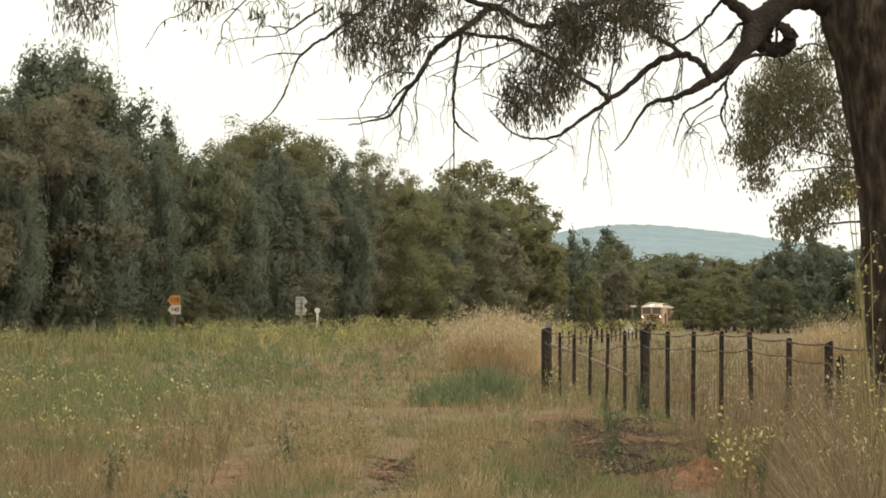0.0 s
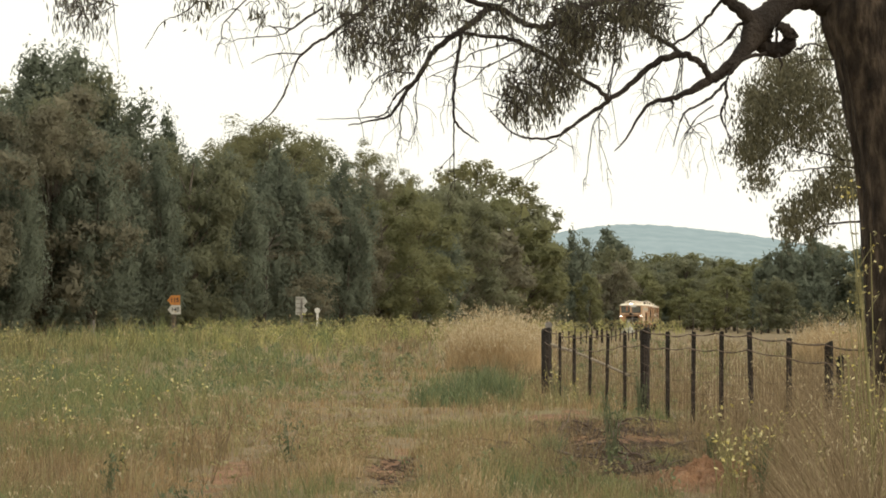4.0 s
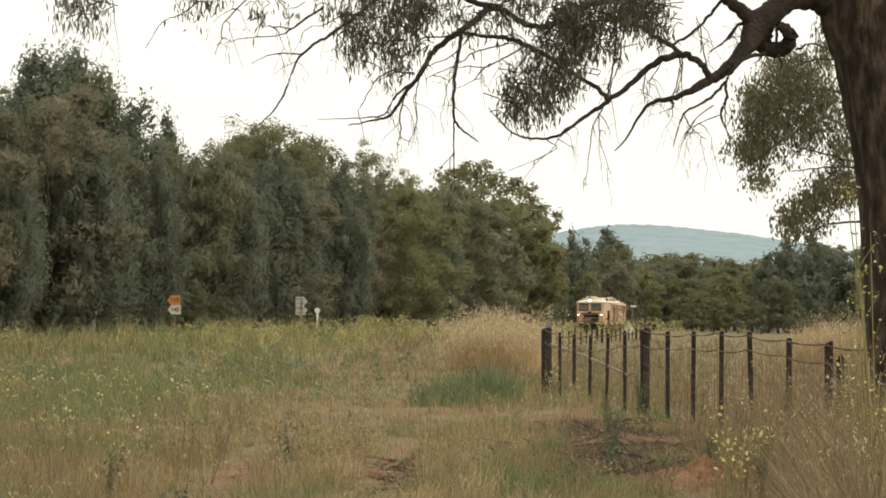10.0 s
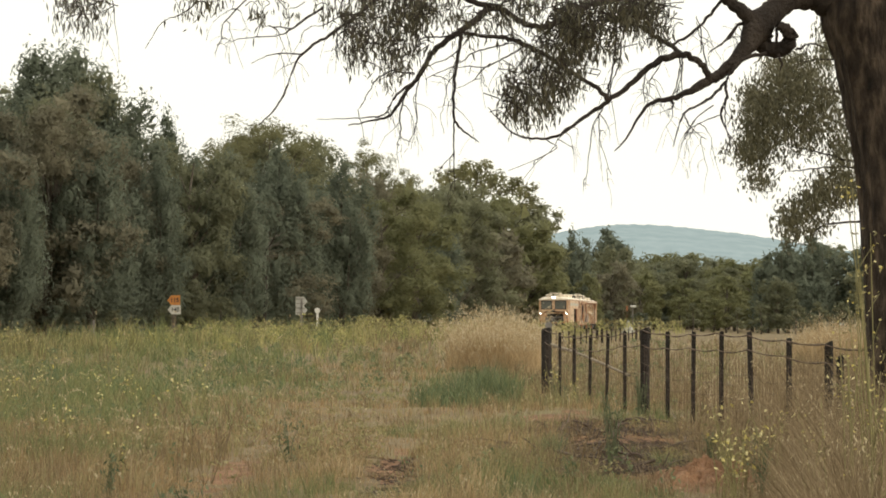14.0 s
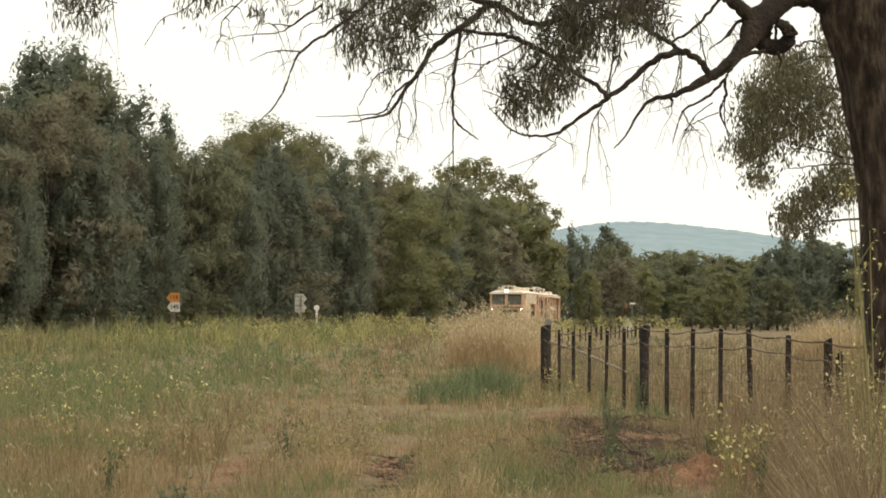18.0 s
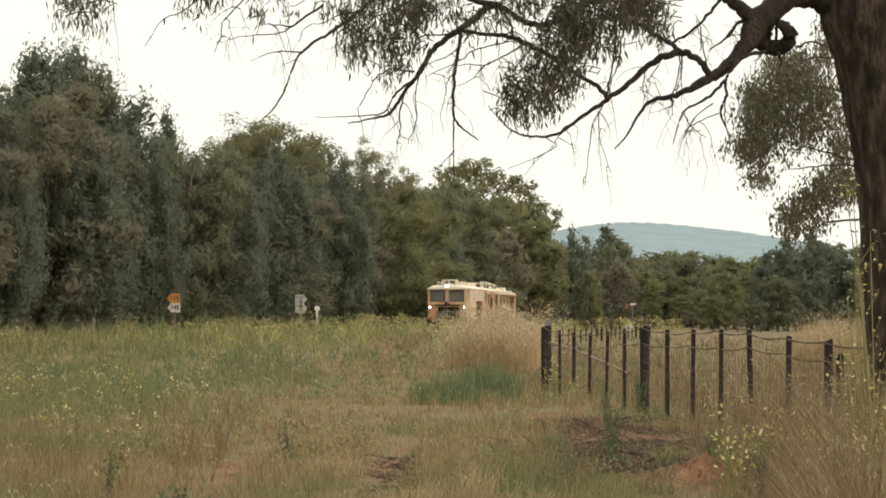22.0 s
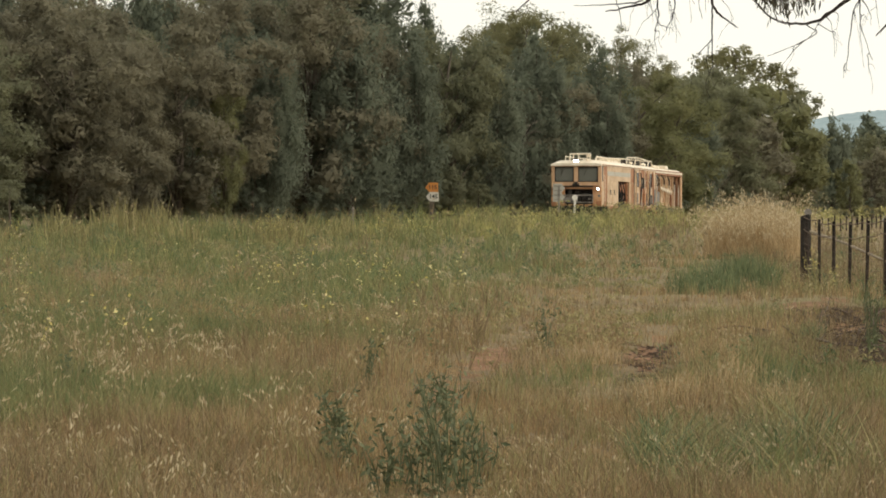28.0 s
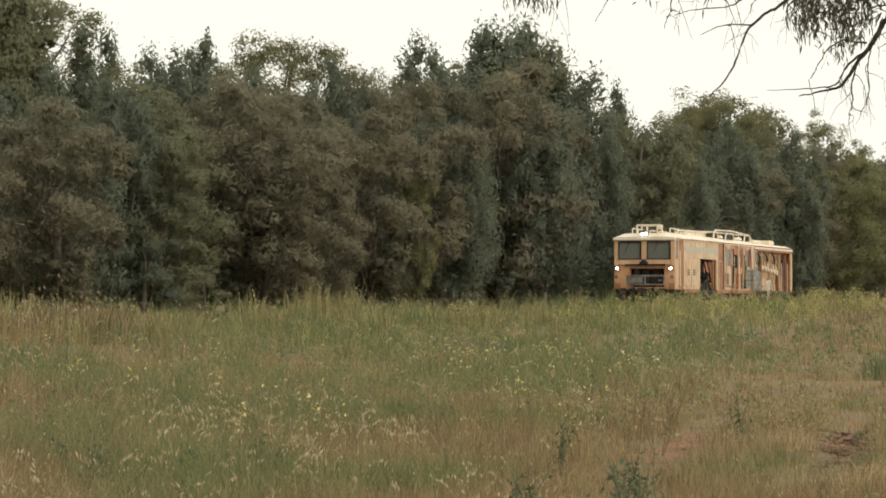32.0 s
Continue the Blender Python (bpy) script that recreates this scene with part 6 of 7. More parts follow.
    small = [
        limb([(1188, 82, 3.6), (1222, 62, 3.4), (1258, 26, 3.8), (1282, -4, 4.5)], 23.2, 23.5, 0.1, 11),
        limb([(1326, 42, 4), (1304, 48, 3.2), (1286, 74, 2.6), (1256, 92, 1.2)], 23.6, 23.4, 0.1, 12),
        limb([(1186, 176, 5), (1191, 186, 3.4), (1188, 190, 2.0)], 23.1, 23.1, 0.1, 13),
        limb([(736, 142, 4), (706, 164, 3), (690, 186, 2.4), (680, 203, 2), (640, 209, 1.4), (560, 211, 0.6)], 22.3, 22.2, 0.1, 14),
        limb([(720, 162, 2.2), (708, 200, 2), (709, 236, 1.5), (702, 256, 0.8)], 22.3, 22.3, 0.1, 15),
        limb([(748, 122, 2.2), (736, 165, 1.4), (737, 218, 1.1), (722, 258, 0.6)], 22.3, 22.4, 0.1, 16),
        limb([(804, 214, 2.4), (803, 258, 1.8), (805, 335, 0.8)], 22.2, 22.2, 0.1, 17),
        limb([(572, 12, 3.2), (536, 36, 2.8), (514, 52, 2.2), (488, 63, 1.5), (432, 68, 1.1), (398, 78, 0.6)], 21.8, 21.6, 0.1, 18),
        limb([(516, 50, 2), (492, 48, 1.3), (462, 48, 0.7)], 21.8, 21.7, 0.1, 20),
        limb([(440, -5, 2), (408, 28, 1.6), (394, 46, 1.4), (391, 70, 1.2), (380, 96, 0.6)], 21.7, 21.6, 0.1, 21),
        limb([(356, 2, 1.6), (322, 26, 1.3), (288, 42, 1), (258, 88, 0.5)], 21.6, 21.5, 0.1, 22),
        limb([(532, 96, 1.8), (482, 97, 1.3), (444, 113, 0.6)], 21.6, 21.5, 0.1, 23),
        limb([(1092, 60, 2.6), (1086, 110, 2.4), (1078, 150, 2.2), (1074, 180, 2.4)], 23, 22.9, 0.1, 24),
        limb([(1204, 100, 2), (1202, 130, 1.8), (1190, 172, 1.4)], 23.2, 23.1, 0.1, 25),
        limb([(1068, 190, 2), (1050, 222, 1.5), (1044, 262, 1.1), (1036, 330, 0.6)], 22.8, 22.8, 0.1, 26),
        limb([(1060, 205, 1.4), (1062, 250, 1), (1082, 310, 0.5)], 22.8, 22.7, 0.1, 27),
        limb([(968, 248, 1.4), (985, 262, 1.1), (950, 282, 0.8), (900, 302, 0.4)], 22.6, 22.5, 0.1, 28),
        limb([(1262, 188, 1.6), (1230, 212, 1.2), (1212, 244, 0.7)], 23, 23, 0.1, 29),
        limb([(1240, 95, 1.2), (1240, 55, 1.6), (1232, 30, 0.8)], 23.1, 23.1, 0.1, 30),
        limb([(880, 12, 3), (902, 40, 2.4), (908, 66, 2)], 22.6, 22.5, 0.1, 31),
        limb([(734, 130, 3), (706, 128, 2.2), (690, 126, 1.8), (664, 143, 1.6), (656, 158, 1.4), (645, 176, 1.3), (634, 200, 1.0), (642, 226, 0.8), (644, 250, 0.6)], 22.3, 22.2, 0.1, 41),
        limb([(900, 76, 2.4), (872, 84, 1.8), (838, 92, 1.6), (812, 112, 1.3), (776, 128, 1.0), (752, 140, 0.6)], 22.5, 22.4, 0.1, 42),
        limb([(930, 80, 2.6), (905, 96, 2.0), (880, 108, 1.8), (860, 118, 1.5), (830, 117, 1.1), (806, 120, 0.7)], 22.5, 22.3, 0.1, 43),
        limb([(868, 112, 1.4), (850, 128, 1.2), (836, 144, 1.0), (808, 156, 0.7)], 22.4, 22.3, 0.1, 44),
        limb([(818, 62, 2.4), (780, 64, 2.0), (752, 66, 1.6), (738, 70, 1.0)], 22.3, 22.3, 0.1, 45),
        limb([(812, 88, 1.6), (790, 104, 1.4), (768, 112, 1.1), (742, 124, 0.8)], 22.2, 22.2, 0.1, 46),
        limb([(804, 130, 1.4), (792, 150, 1.2), (788, 176, 1.0), (780, 206, 0.8), (786, 236, 0.5)], 22.2, 22.2, 0.1, 47),
        limb([(1010, 228, 1.6), (990, 244, 1.2), (975, 268, 1.0), (950, 284, 0.7)], 22.6, 22.6, 0.1, 48),
        limb([(1100, 80, 2.2), (1094, 120, 1.8), (1082, 150, 1.5), (1080, 170, 1.2)], 23, 23, 0.1, 49),
        limb([(1150, 118, 1.8), (1140, 140, 1.5), (1138, 160, 1.2), (1142, 182, 0.7)], 23.1, 23.1, 0.1, 50),
        limb([(1172, 108, 1.8), (1160, 130, 1.4), (1144, 148, 0.9)], 23.1, 23.1, 0.1, 51),
        limb([(1252, 128, 1.8), (1246, 96, 1.6), (1240, 70, 1.3), (1232, 40, 0.9)], 23.3, 23.3, 0.1, 52),
        limb([(1208, 100, 2.2), (1206, 130, 1.8), (1200, 156, 1.5), (1196, 172, 1.0)], 23.2, 23.1, 0.1, 53),
        limb([(1330, 48, 3.4), (1312, 42, 2.8), (1296, 58, 2.2), (1282, 74, 1.8), (1268, 84, 1.4), (1256, 94, 0.8)], 23.6, 23.4, 0.1, 54),
        limb([(1210, 200, 1.6), (1218, 222, 1.2), (1236, 240, 1.0), (1250, 248, 0.6)], 23, 23, 0.1, 55),
        limb([(1272, 206, 1.6), (1250, 214, 1.3), (1226, 226, 1.1), (1210, 238, 0.7)], 23.2, 23.1, 0.1, 56),
        limb([(1406, 92, 3.4), (1424, 84, 2.8), (1442, 82, 2.0), (1460, 90, 1.2)], 23.5, 23.5, 0.1, 57),
        limb([(1284, 178, 2), (1282, 214, 1.5), (1288, 240, 1.2), (1302, 252, 0.6)], 23.2, 23.2, 0.1, 58),
        limb([(622, 36, 2.2), (610, 52, 1.7), (596, 66, 1.4), (602, 92, 0.8)], 21.9, 21.8, 0.1, 59),
        limb([(640, 22, 2.0), (600, 30, 1.5), (572, 44, 1.1), (552, 46, 0.7)], 21.9, 21.8, 0.1, 60),
        limb([(240, -6, 1.5), (190, 2, 1.4), (160, 12, 1.0), (120, 18, 0.6)], 21.5, 21.4, 0.1, 32),
    ]
    for l in big:
        put("limb", [l], 9, M_BARK)
    for l in small:
        put("branch", [l], 6, M_BARK)
    # drooping sprays of long leaves: middle across and down, spread, number
    sprays = ((700, 12, 55, 26, 430), (655, 82, 40, 40, 270), (722, 78, 26, 48, 150), (690, 130, 25, 18, 24), (785, 16, 26, 18, 50), (850, 32, 60, 24, 120), (960, 12, 60, 22, 170), (1000, 62, 48, 26, 260),
              (1060, 30, 56, 34, 430), (1112, 22, 34, 28, 260), (1150, 34, 26, 36, 190), (1165, 60, 14, 14, 30), (1044, 84, 46, 26, 220), (978, 122, 46, 36, 280), (935, 172, 36, 34, 230), (985, 165, 26, 36, 170),
              (922, 208, 28, 22, 80), (150, 16, 44, 18, 105), (165, 45, 18, 18, 26), (120, 45, 14, 14, 14), (342, 16, 16, 12, 30), (372, 14, 10, 12, 16), (457, 38, 9, 24, 26), (500, 14, 12, 14, 20), (400, 6, 14, 8, 12), (590, 10, 22, 14, 40), (620, 40, 18, 24, 50))
    c, ax = [], []
    sp_lines = []
    for a, b, sa, sb, n in sprays:
        tuft = max(4, n // 5)
        ta, tb, td = a + rng.uniform(-1.5, 1.5, tuft) * sa * 0.75, b + rng.uniform(-1.4, 1.2, tuft) * sb * 0.75, rng.uniform(21.6, 24.2, tuft)
        for i in range(tuft):
            x, y = polar(ta[i] - 784, td[i])
            z = lift(574 - tb[i], td[i])
            m = int(n * 1.8) // tuft
            c.append(np.array([x, y, z]) + rng.normal(size=(m, 3)) * [0.05, 0.12, 0.06] + [0, 0, -0.02])
            ax.append(rng.normal(size=(m, 3)) * 0.36 + [0, 0, -1])
            p1 = (x + rng.uniform(-0.05, 0.05), y, z + 0.05)
            p2 = (p1[0] + rng.uniform(-0.09, 0.09), y + rng.uniform(-0.1, 0.1), z + rng.uniform(0.07, 0.14))
            p3 = (p2[0] + rng.uniform(-0.14, 0.18), p2[1] + rng.uniform(-0.1, 0.1), p2[2] + rng.uniform(-0.05, 0.08))
            sp_lines.append(smooth_line([(x, y, z - 0.06, 0.0025), (*p1, 0.003), (*p2, 0.004), (*p3, 0.0045)], 3))
    c, ax = np.concatenate(c), np.concatenate(ax)
    ln = rng.uniform(0.055, 0.112, len(c))
    v, f = leaf_quads(c, ax, ln, ln * rng.uniform(0.14, 0.24, len(c)), rng)
    tagged(part("foliage", mesh_of("foliage", v - inv, f, M_NEARLEAF), None, o, "olive drooping leaves"), kind="stuff")
    # the upper crown, unseen, added to shade the ground: limbs that rise from the fork, each with hanging clumps of
    # leaves
    top = tl[-3]
    c, ax, heads = [], [], []
    for i in range(7):
        a = 2.2 + i * 0.62
        r, h = rng.uniform(2.4, 4.6), rng.uniform(6.2, 9.0)
        end = (top[0] + r * math.cos(a), top[1] + r * math.sin(a), h)
        put("limb", [smooth_line([(*top[:3], 0.22), ((top[0] + end[0]) / 2, (top[1] + end[1]) / 2, (top[2] + h) / 2 + 0.6, 0.13), (*end, 0.03)], 5)], 8, M_BARK)
        heads.append(end)
    for hx, hy, hz in heads:
        for _ in range(16):
            p = np.array([hx, hy, max(5.6, hz + rng.normal() * 0.8)]) + rng.normal(size=3) * [0.8, 0.8, 0.0]
            c.append(p + rng.normal(size=(60, 3)) * [0.3, 0.3, 0.25])
            ax.append(rng.normal(size=(60, 3)) * 0.4 + [0, 0, -1])
    c, ax = np.concatenate(c), np.concatenate(ax)
    ln = rng.uniform(0.14, 0.24, len(c))
    v, f = leaf_quads(c, ax, ln, ln * rng.uniform(0.25, 0.4, len(c)), rng)
    tagged(part("foliage", mesh_of("foliage", v - inv, f, M_NEARLEAF), None, o), kind="stuff")
    tw = twigs([l[3:] for l in big[1:7]] + [l[1:] for l in small], 115, rng, 0.3, 0.0042)
    v, f = tubes(tw + sp_lines, 4)
    tagged(part("twig_spray", mesh_of("twig_spray", v - inv, f, M_BARK), None, o), kind="stuff")


build_gum()


def build_second_gum():
    """The lower gum behind, its boughs hanging beside the trunk of the old one."""
    D = 62.0
    rng = np.random.RandomState(88)
    o = new("drooping_gum_tree")
    bx, by = polar(905, D)
    g0 = float(ground(np.float64(bx), np.float64(by)))
    o.matrix_basis = pose(bx, by, g0)
    tagged(o, "smaller gum tree with hanging olive foliage", "tree")
    inv = np.array([bx, by, g0])
    v, f = tubes([limb([(1692, 680, 17), (1680, 500, 14), (1660, 300, 11), (1625, 130, 8), (1560, 40, 5), (1480, 70, 2.5)], D, D, 0.05, 1)], 10)
    part("trunk", mesh_of("trunk", v - inv, f, M_FARBARK, True), None, o)
    for i, pts in enumerate(([(1672, 410, 6), (1580, 390, 4), (1500, 396, 2.6), (1455, 400, 1.6), (1432, 418, 0.8)], [(1668, 330, 6), (1580, 300, 4.5), (1500, 288, 3), (1445, 272, 1.8), (1400, 262, 0.9)],
                             [(1668, 340, 5), (1560, 312, 3), (1480, 298, 2), (1420, 304, 1.4), (1390, 305, 0.7)], [(1650, 250, 6), (1540, 190, 4), (1440, 160, 2.6), (1370, 180, 1.4), (1320, 230, 0.8)],
                             [(1640, 200, 5), (1540, 120, 3), (1440, 110, 2), (1380, 130, 1)])):
        v, f = tubes([limb(pts, D, D - 1.5, 0.08, i + 2)], 7)
        part("limb", mesh_of("limb", v - inv, f, M_BARK, True), None, o)
    sprays = ((1400, 155, 52, 36, 900), (1350, 205, 36, 40, 700), (1330, 265, 30, 26, 430), (1400, 235, 50, 36, 620), (1450, 195, 34, 50, 420), (1465, 90, 18, 34, 170), (1485, 265, 22, 46, 300), (1462, 338, 34, 24, 420),
              (1342, 322, 16, 16, 130), (1402, 392, 26, 30, 330), (1438, 358, 30, 12, 160), (1500, 335, 18, 30, 220), (1395, 120, 40, 18, 240), (1440, 400, 30, 20, 130), (1330, 180, 20, 20, 150), (1540, 200, 40, 100, 500))
    c, ax = [], []
    for a, b, sa, sb, n in sprays:
        tuft = max(3, n // 3)
        ta, tb, td = a + rng.normal(size=tuft) * sa * 0.58, b + rng.normal(size=tuft) * sb * 0.58, rng.uniform(D - 2.2, D + 2.0, tuft)
        for i in range(tuft):
            x, y = polar(ta[i] - 784, td[i])
            c.append(np.array([x, y, lift(574 - tb[i], td[i])]) + rng.normal(size=(10, 3)) * [0.1, 0.2, 0.13])
            ax.append(rng.normal(size=(10, 3)) * 0.45 + [0, 0, -1])
    c, ax = np.concatenate(c), np.concatenate(ax)
    ln = rng.uniform(0.1, 0.17, len(c))
    v, f = leaf_quads(c, ax, ln, ln * rng.uniform(0.22, 0.34, len(c)), rng)
    tagged(part("foliage", mesh_of("foliage", v - inv, f, M_GUMLIGHT), None, o), kind="stuff")


build_second_gum()


# ---- tall growth, weeds and litter ----
def clump(name, label, mat, cx, cy, rx, ry, n, h0, h1, seed, w=0.009, lean=0.25, heads=None, edge=0.5):
    """A stand of tall stems, lower towards its rim."""
    rng = np.random.RandomState(seed)
    a, r = rng.uniform(0, 6.283, n), np.sqrt(rng.uniform(0, 1, n))
    x, y = cx + rx * r * np.cos(a), cy + ry * r * np.sin(a)
    h = rng.uniform(h0, h1, n) * (1 - edge * r ** 2) * (1 + 0.14 * waves(x, y, 3.0, seed))
    z = ground(x, y)
    v, f = blades(x, y, z, h, np.full(n, w) * rng.uniform(0.7, 1.4, n), lean * rng.uniform(0.3, 1.5, n), rng)
    o = new(name)
    o.matrix_basis = pose(cx, cy, 0)
    tagged(o, label, "grass clump")
    off = np.array([cx, cy, 0])
    tagged(part("foliage", mesh_of("foliage", v - off, f, mat), None, o), kind="stuff")
    if heads:
        tip = v.reshape(-1, 5, 3)[:, 4]
        pick = rng.randint(0, n, heads)
        c = tip[pick] + rng.normal(size=(heads, 3)) * [0.05, 0.05, 0.07]
        v, f = leaf_quads(c, rng.normal(size=(heads, 3)) * 0.4 + [0, 0, 1], rng.uniform(0.05, 0.11, heads), rng.uniform(0.016, 0.03, heads), rng)
        tagged(part("seed_spray", mesh_of("seed_spray", v - off, f, M_FEATHER if mat is M_DRYSTAND else M_SEED), None, o, "pale feathery seed heads"), kind="stuff")
    return o


clump("dry_grass_stand", "tall dry straw-coloured grass with feathery seed heads", M_DRYSTAND, 1.75, 80, 1.15, 2.6, 2300, 0.9, 1.95, 101, 0.012, 0.55, 9000, 0.35)
clump("dry_grass_stand", "tall dry straw-coloured grass with feathery seed heads", M_DRYSTAND, 0.95, 79, 0.85, 1.8, 800, 0.8, 1.6, 102, 0.012, 0.6, 3200, 0.4)
clump("dry_grass_stand", "thin dry straw-coloured grass with feathery seed heads", M_DRYSTAND, 2.5, 78, 0.7, 1.8, 420, 0.8, 1.5, 106, 0.012, 0.6, 1500, 0.4)
for _u, _d, _n in ((690, 96, 1500), (745, 90, 1500), (800, 94, 1300), (660, 110, 900)):
    _x, _y = polar(_u, _d)
    clump("dry_grass_stand", "tall dry straw-coloured grass with feathery seed heads", M_DRYSTAND, _x, _y, 1.1, 3.0, _n, 1.0, 1.75, 160 + _u, 0.012, 0.45, _n, 0.5)
for _x, _y, _r, _n, _h in ((0.1, 46.5, 0.5, 420, 0.62), (0.5, 47.5, 0.5, 480, 0.78), (0.85, 48.0, 0.42, 380, 0.92), (-0.25, 45.5, 0.32, 200, 0.55), (0.35, 45.0, 0.4, 180, 0.45), (1.15, 47.0, 0.25, 130, 0.75)):
    clump("green_grass_tuft", "lush blue-green grass tuft", M_LUSH, _x, _y, _r, _r * 2.2, _n, 0.25, _h, 103 + int(_n), 0.011, 0.45, None, 0.25)

_rng = random.Random(44)
for _i in range(22):
    _x, _y = polar(_rng.uniform(-110, 345), _rng.uniform(13.3, 17.8))
    clump("long_grass_tuft", "coarse blue-green tuft of long arching grass", (M_LUSH, M_GREEN, M_OLIVE)[_i % 3], _x, _y, _rng.uniform(0.14, 0.3), 0.4, 90, 0.18, _rng.uniform(0.32, 0.5), 110 + _i, 0.008, 0.8, None, 0.2)
    if _i % 2:
        clump("seeding_stalks", "pale arching seed stalks of long grass", M_STRAW, _x + 0.1, _y, 0.2, 0.3, 14, 0.3, _rng.uniform(0.42, 0.56), 140 + _i, 0.006, 0.9, None, 0.1)
for _i, (_u, _d, _h) in enumerate(((60, 22, 0.5), (25, 21, 0.4), (-190, 24, 0.4), (-60, 20, 0.45), (130, 19, 0.5), (40, 26, 0.35))):
    _x, _y = polar(_u, _d)
    clump("dry_grass_tuft", "pale dry grass tuft beside the old road", M_DRYSTAND, _x, _y, 0.26, 0.5, 150, 0.15, _h * 0.8, 180 + _i, 0.005, 0.6, None, 0.3)

# greener hollows of the paddock
for _i, (_u, _d, _r) in enumerate(((-1510, 47, 1.3), (-1180, 47, 1.0), (-1290, 60, 1.2), (-1070, 66, 1.0), (-1000, 62, 0.9), (-930, 55, 0.8), (-700, 62, 0.8), (-640, 66, 0.7), (-560, 52, 0.8), (-330, 70, 0.9), (-330, 88, 1.0), (-790, 44, 0.6), (-1400, 34, 0.7))):
    _x, _y = polar(_u, _d)
    clump("green_grass_tuft", "patch of lush green grass in the paddock", M_GREEN if _i % 3 else M_LUSH, _x, _y, _r, _r * 2.0, int(420 * _r), 0.22, 0.55, 300 + _i, 0.012 if _d < 55 else 0.016, 0.6, None, 0.3)


def build_bank_clumps():
    """Upright weeds that stand in bunches along the near side of the bank."""
    rng = random.Random(91)
    mats = {"green": (M_GREEN, "upright green weeds in a bunch on the railway bank"), "olive": (M_OLIVE, "upright olive weeds in a bunch on the railway bank"),
            "yellow": (M_YELLOW, "yellow-green upright weeds in a bunch on the railway bank"), "brown": (M_STRAW, "brown seeding weeds in a bunch on the railway bank")}
    rows = [("olive", -1555, 1.25, 0.8), ("brown", -1500, 0.85, 1.1), ("brown", -1455, 0.95, 1.2), ("brown", -1410, 1.0, 1.2), ("brown", -1365, 0.9, 1.0), ("yellow", -1290, 0.8, 0.6), ("olive", -1135, 1.15, 0.45),
            ("olive", -1038, 1.45, 0.55), ("yellow", -1018, 1.3, 0.5), ("olive", -975, 1.2, 0.5), ("yellow", -950, 1.3, 0.5), ("green", -915, 1.1, 0.6), ("yellow", -860, 0.9, 0.5), ("olive", -800, 0.95, 0.6), ("yellow", -735, 1.0, 0.5),
            ("olive", -640, 0.9, 0.6), ("green", -590, 1.1, 0.5), ("olive", -555, 1.25, 0.5), ("yellow", -400, 0.9, 0.8), ("yellow", -150, 0.9, 1.2), ("yellow", -40, 0.95, 1.2), ("olive", 20, 0.9, 1.0)]
    rows += [(rng.choice(["green", "olive", "yellow", "olive"]), rng.uniform(-1600, -300), rng.uniform(0.6, 0.95), rng.uniform(0.4, 0.8)) for _ in range(26)]
    for kind, u, h, r in rows:
        kind = "olive" if kind == "yellow" and u < -620 else kind
        mat, label = mats[kind]
        x, y = behind(u, -rng.uniform(5.5, 9))
        n = int(150 * r)
        clump("weed_bunch", label, mat, x, y, r, r * 1.3, n, h * 0.55, h, rng.randint(0, 9999), 0.028, 0.22, n // 2 if kind == "brown" else n // 8, 0.35)


build_bank_clumps()


def oat_heads():
    """Wild oats nodding over the paddock, thicker to the west."""
    rng = np.random.RandomState(120)
    n = 4000
    x, y, d = scatter(rng, n, -1640, 850, 60, 560)
    k = (rng.uniform(0, 1, n) < 0.1 + 0.85 * sstep(-1.0, -4, x) * np.clip(1.6 * waves(x, y, 0.9, 41) - 0.1, 0, 1) + 0.5 * rough_side(x, y) * (1 - 0.7 * cropped(x, y))) & (bare(x, y) < 0.25)
    x, y, d = x[k], y[k], d[k]
    n = len(x)
    z = ground(x, y)
    h = tall(x, y) * rng.uniform(1.15, 1.75, n) + 0.5 * rough_side(x, y) * rng.uniform(0.5, 1.2, n) * (1 - cropped(x, y))
    v1, f1 = blades(x, y, z, h, np.maximum(0.003, d / F * 0.7), rng.uniform(0.05, 0.3, n), rng)
    w1 = v1.reshape(-1, 5, 3)
    tip = w1[:, 4]
    way = w1[:, 4] - w1[:, 2]
    way[:, 2] = 0
    way += rng.normal(size=(n, 3)) * [0.03, 0.03, 0]
    way /= np.linalg.norm(way, axis=1)[:, None] + 1e-6
    m = 11
    s = np.tile(np.linspace(-0.35, 1, m), n)[:, None]
    span = np.repeat(rng.uniform(0.08, 0.17, n), m)[:, None]
    c = np.repeat(tip, m, 0) + np.repeat(way, m, 0) * span * s + np.array([[0, 0, 1.0]]) * span * (0.25 * s - 0.8 * s * np.abs(s)) + rng.normal(size=(n * m, 3)) * [0.006, 0.006, 0.008]
    dd = np.repeat(d, m)
    ln = rng.uniform(0.015, 0.025, n * m) * (1 + dd / 70) * np.repeat(np.where(x < -2, 1.45, 1.0), m)
    v2, f2 = leaf_quads(c, rng.normal(size=(n * m, 3)) * 0.3 + np.repeat(way, m, 0) * 0.5 + [0, 0, -1], ln, ln * 0.3, rng)
    f2t = np.concatenate([f2[:, [0, 1, 2]], f2[:, [0, 2, 3]]]) + len(v1)
    tagged(new("wild_oats", mesh_of("wild_oats", np.vstack([v1, v2]), np.vstack([f1, f2t]), M_SEED)), "pale nodding wild oat heads above the grass", "grass", kind="stuff")


oat_heads()


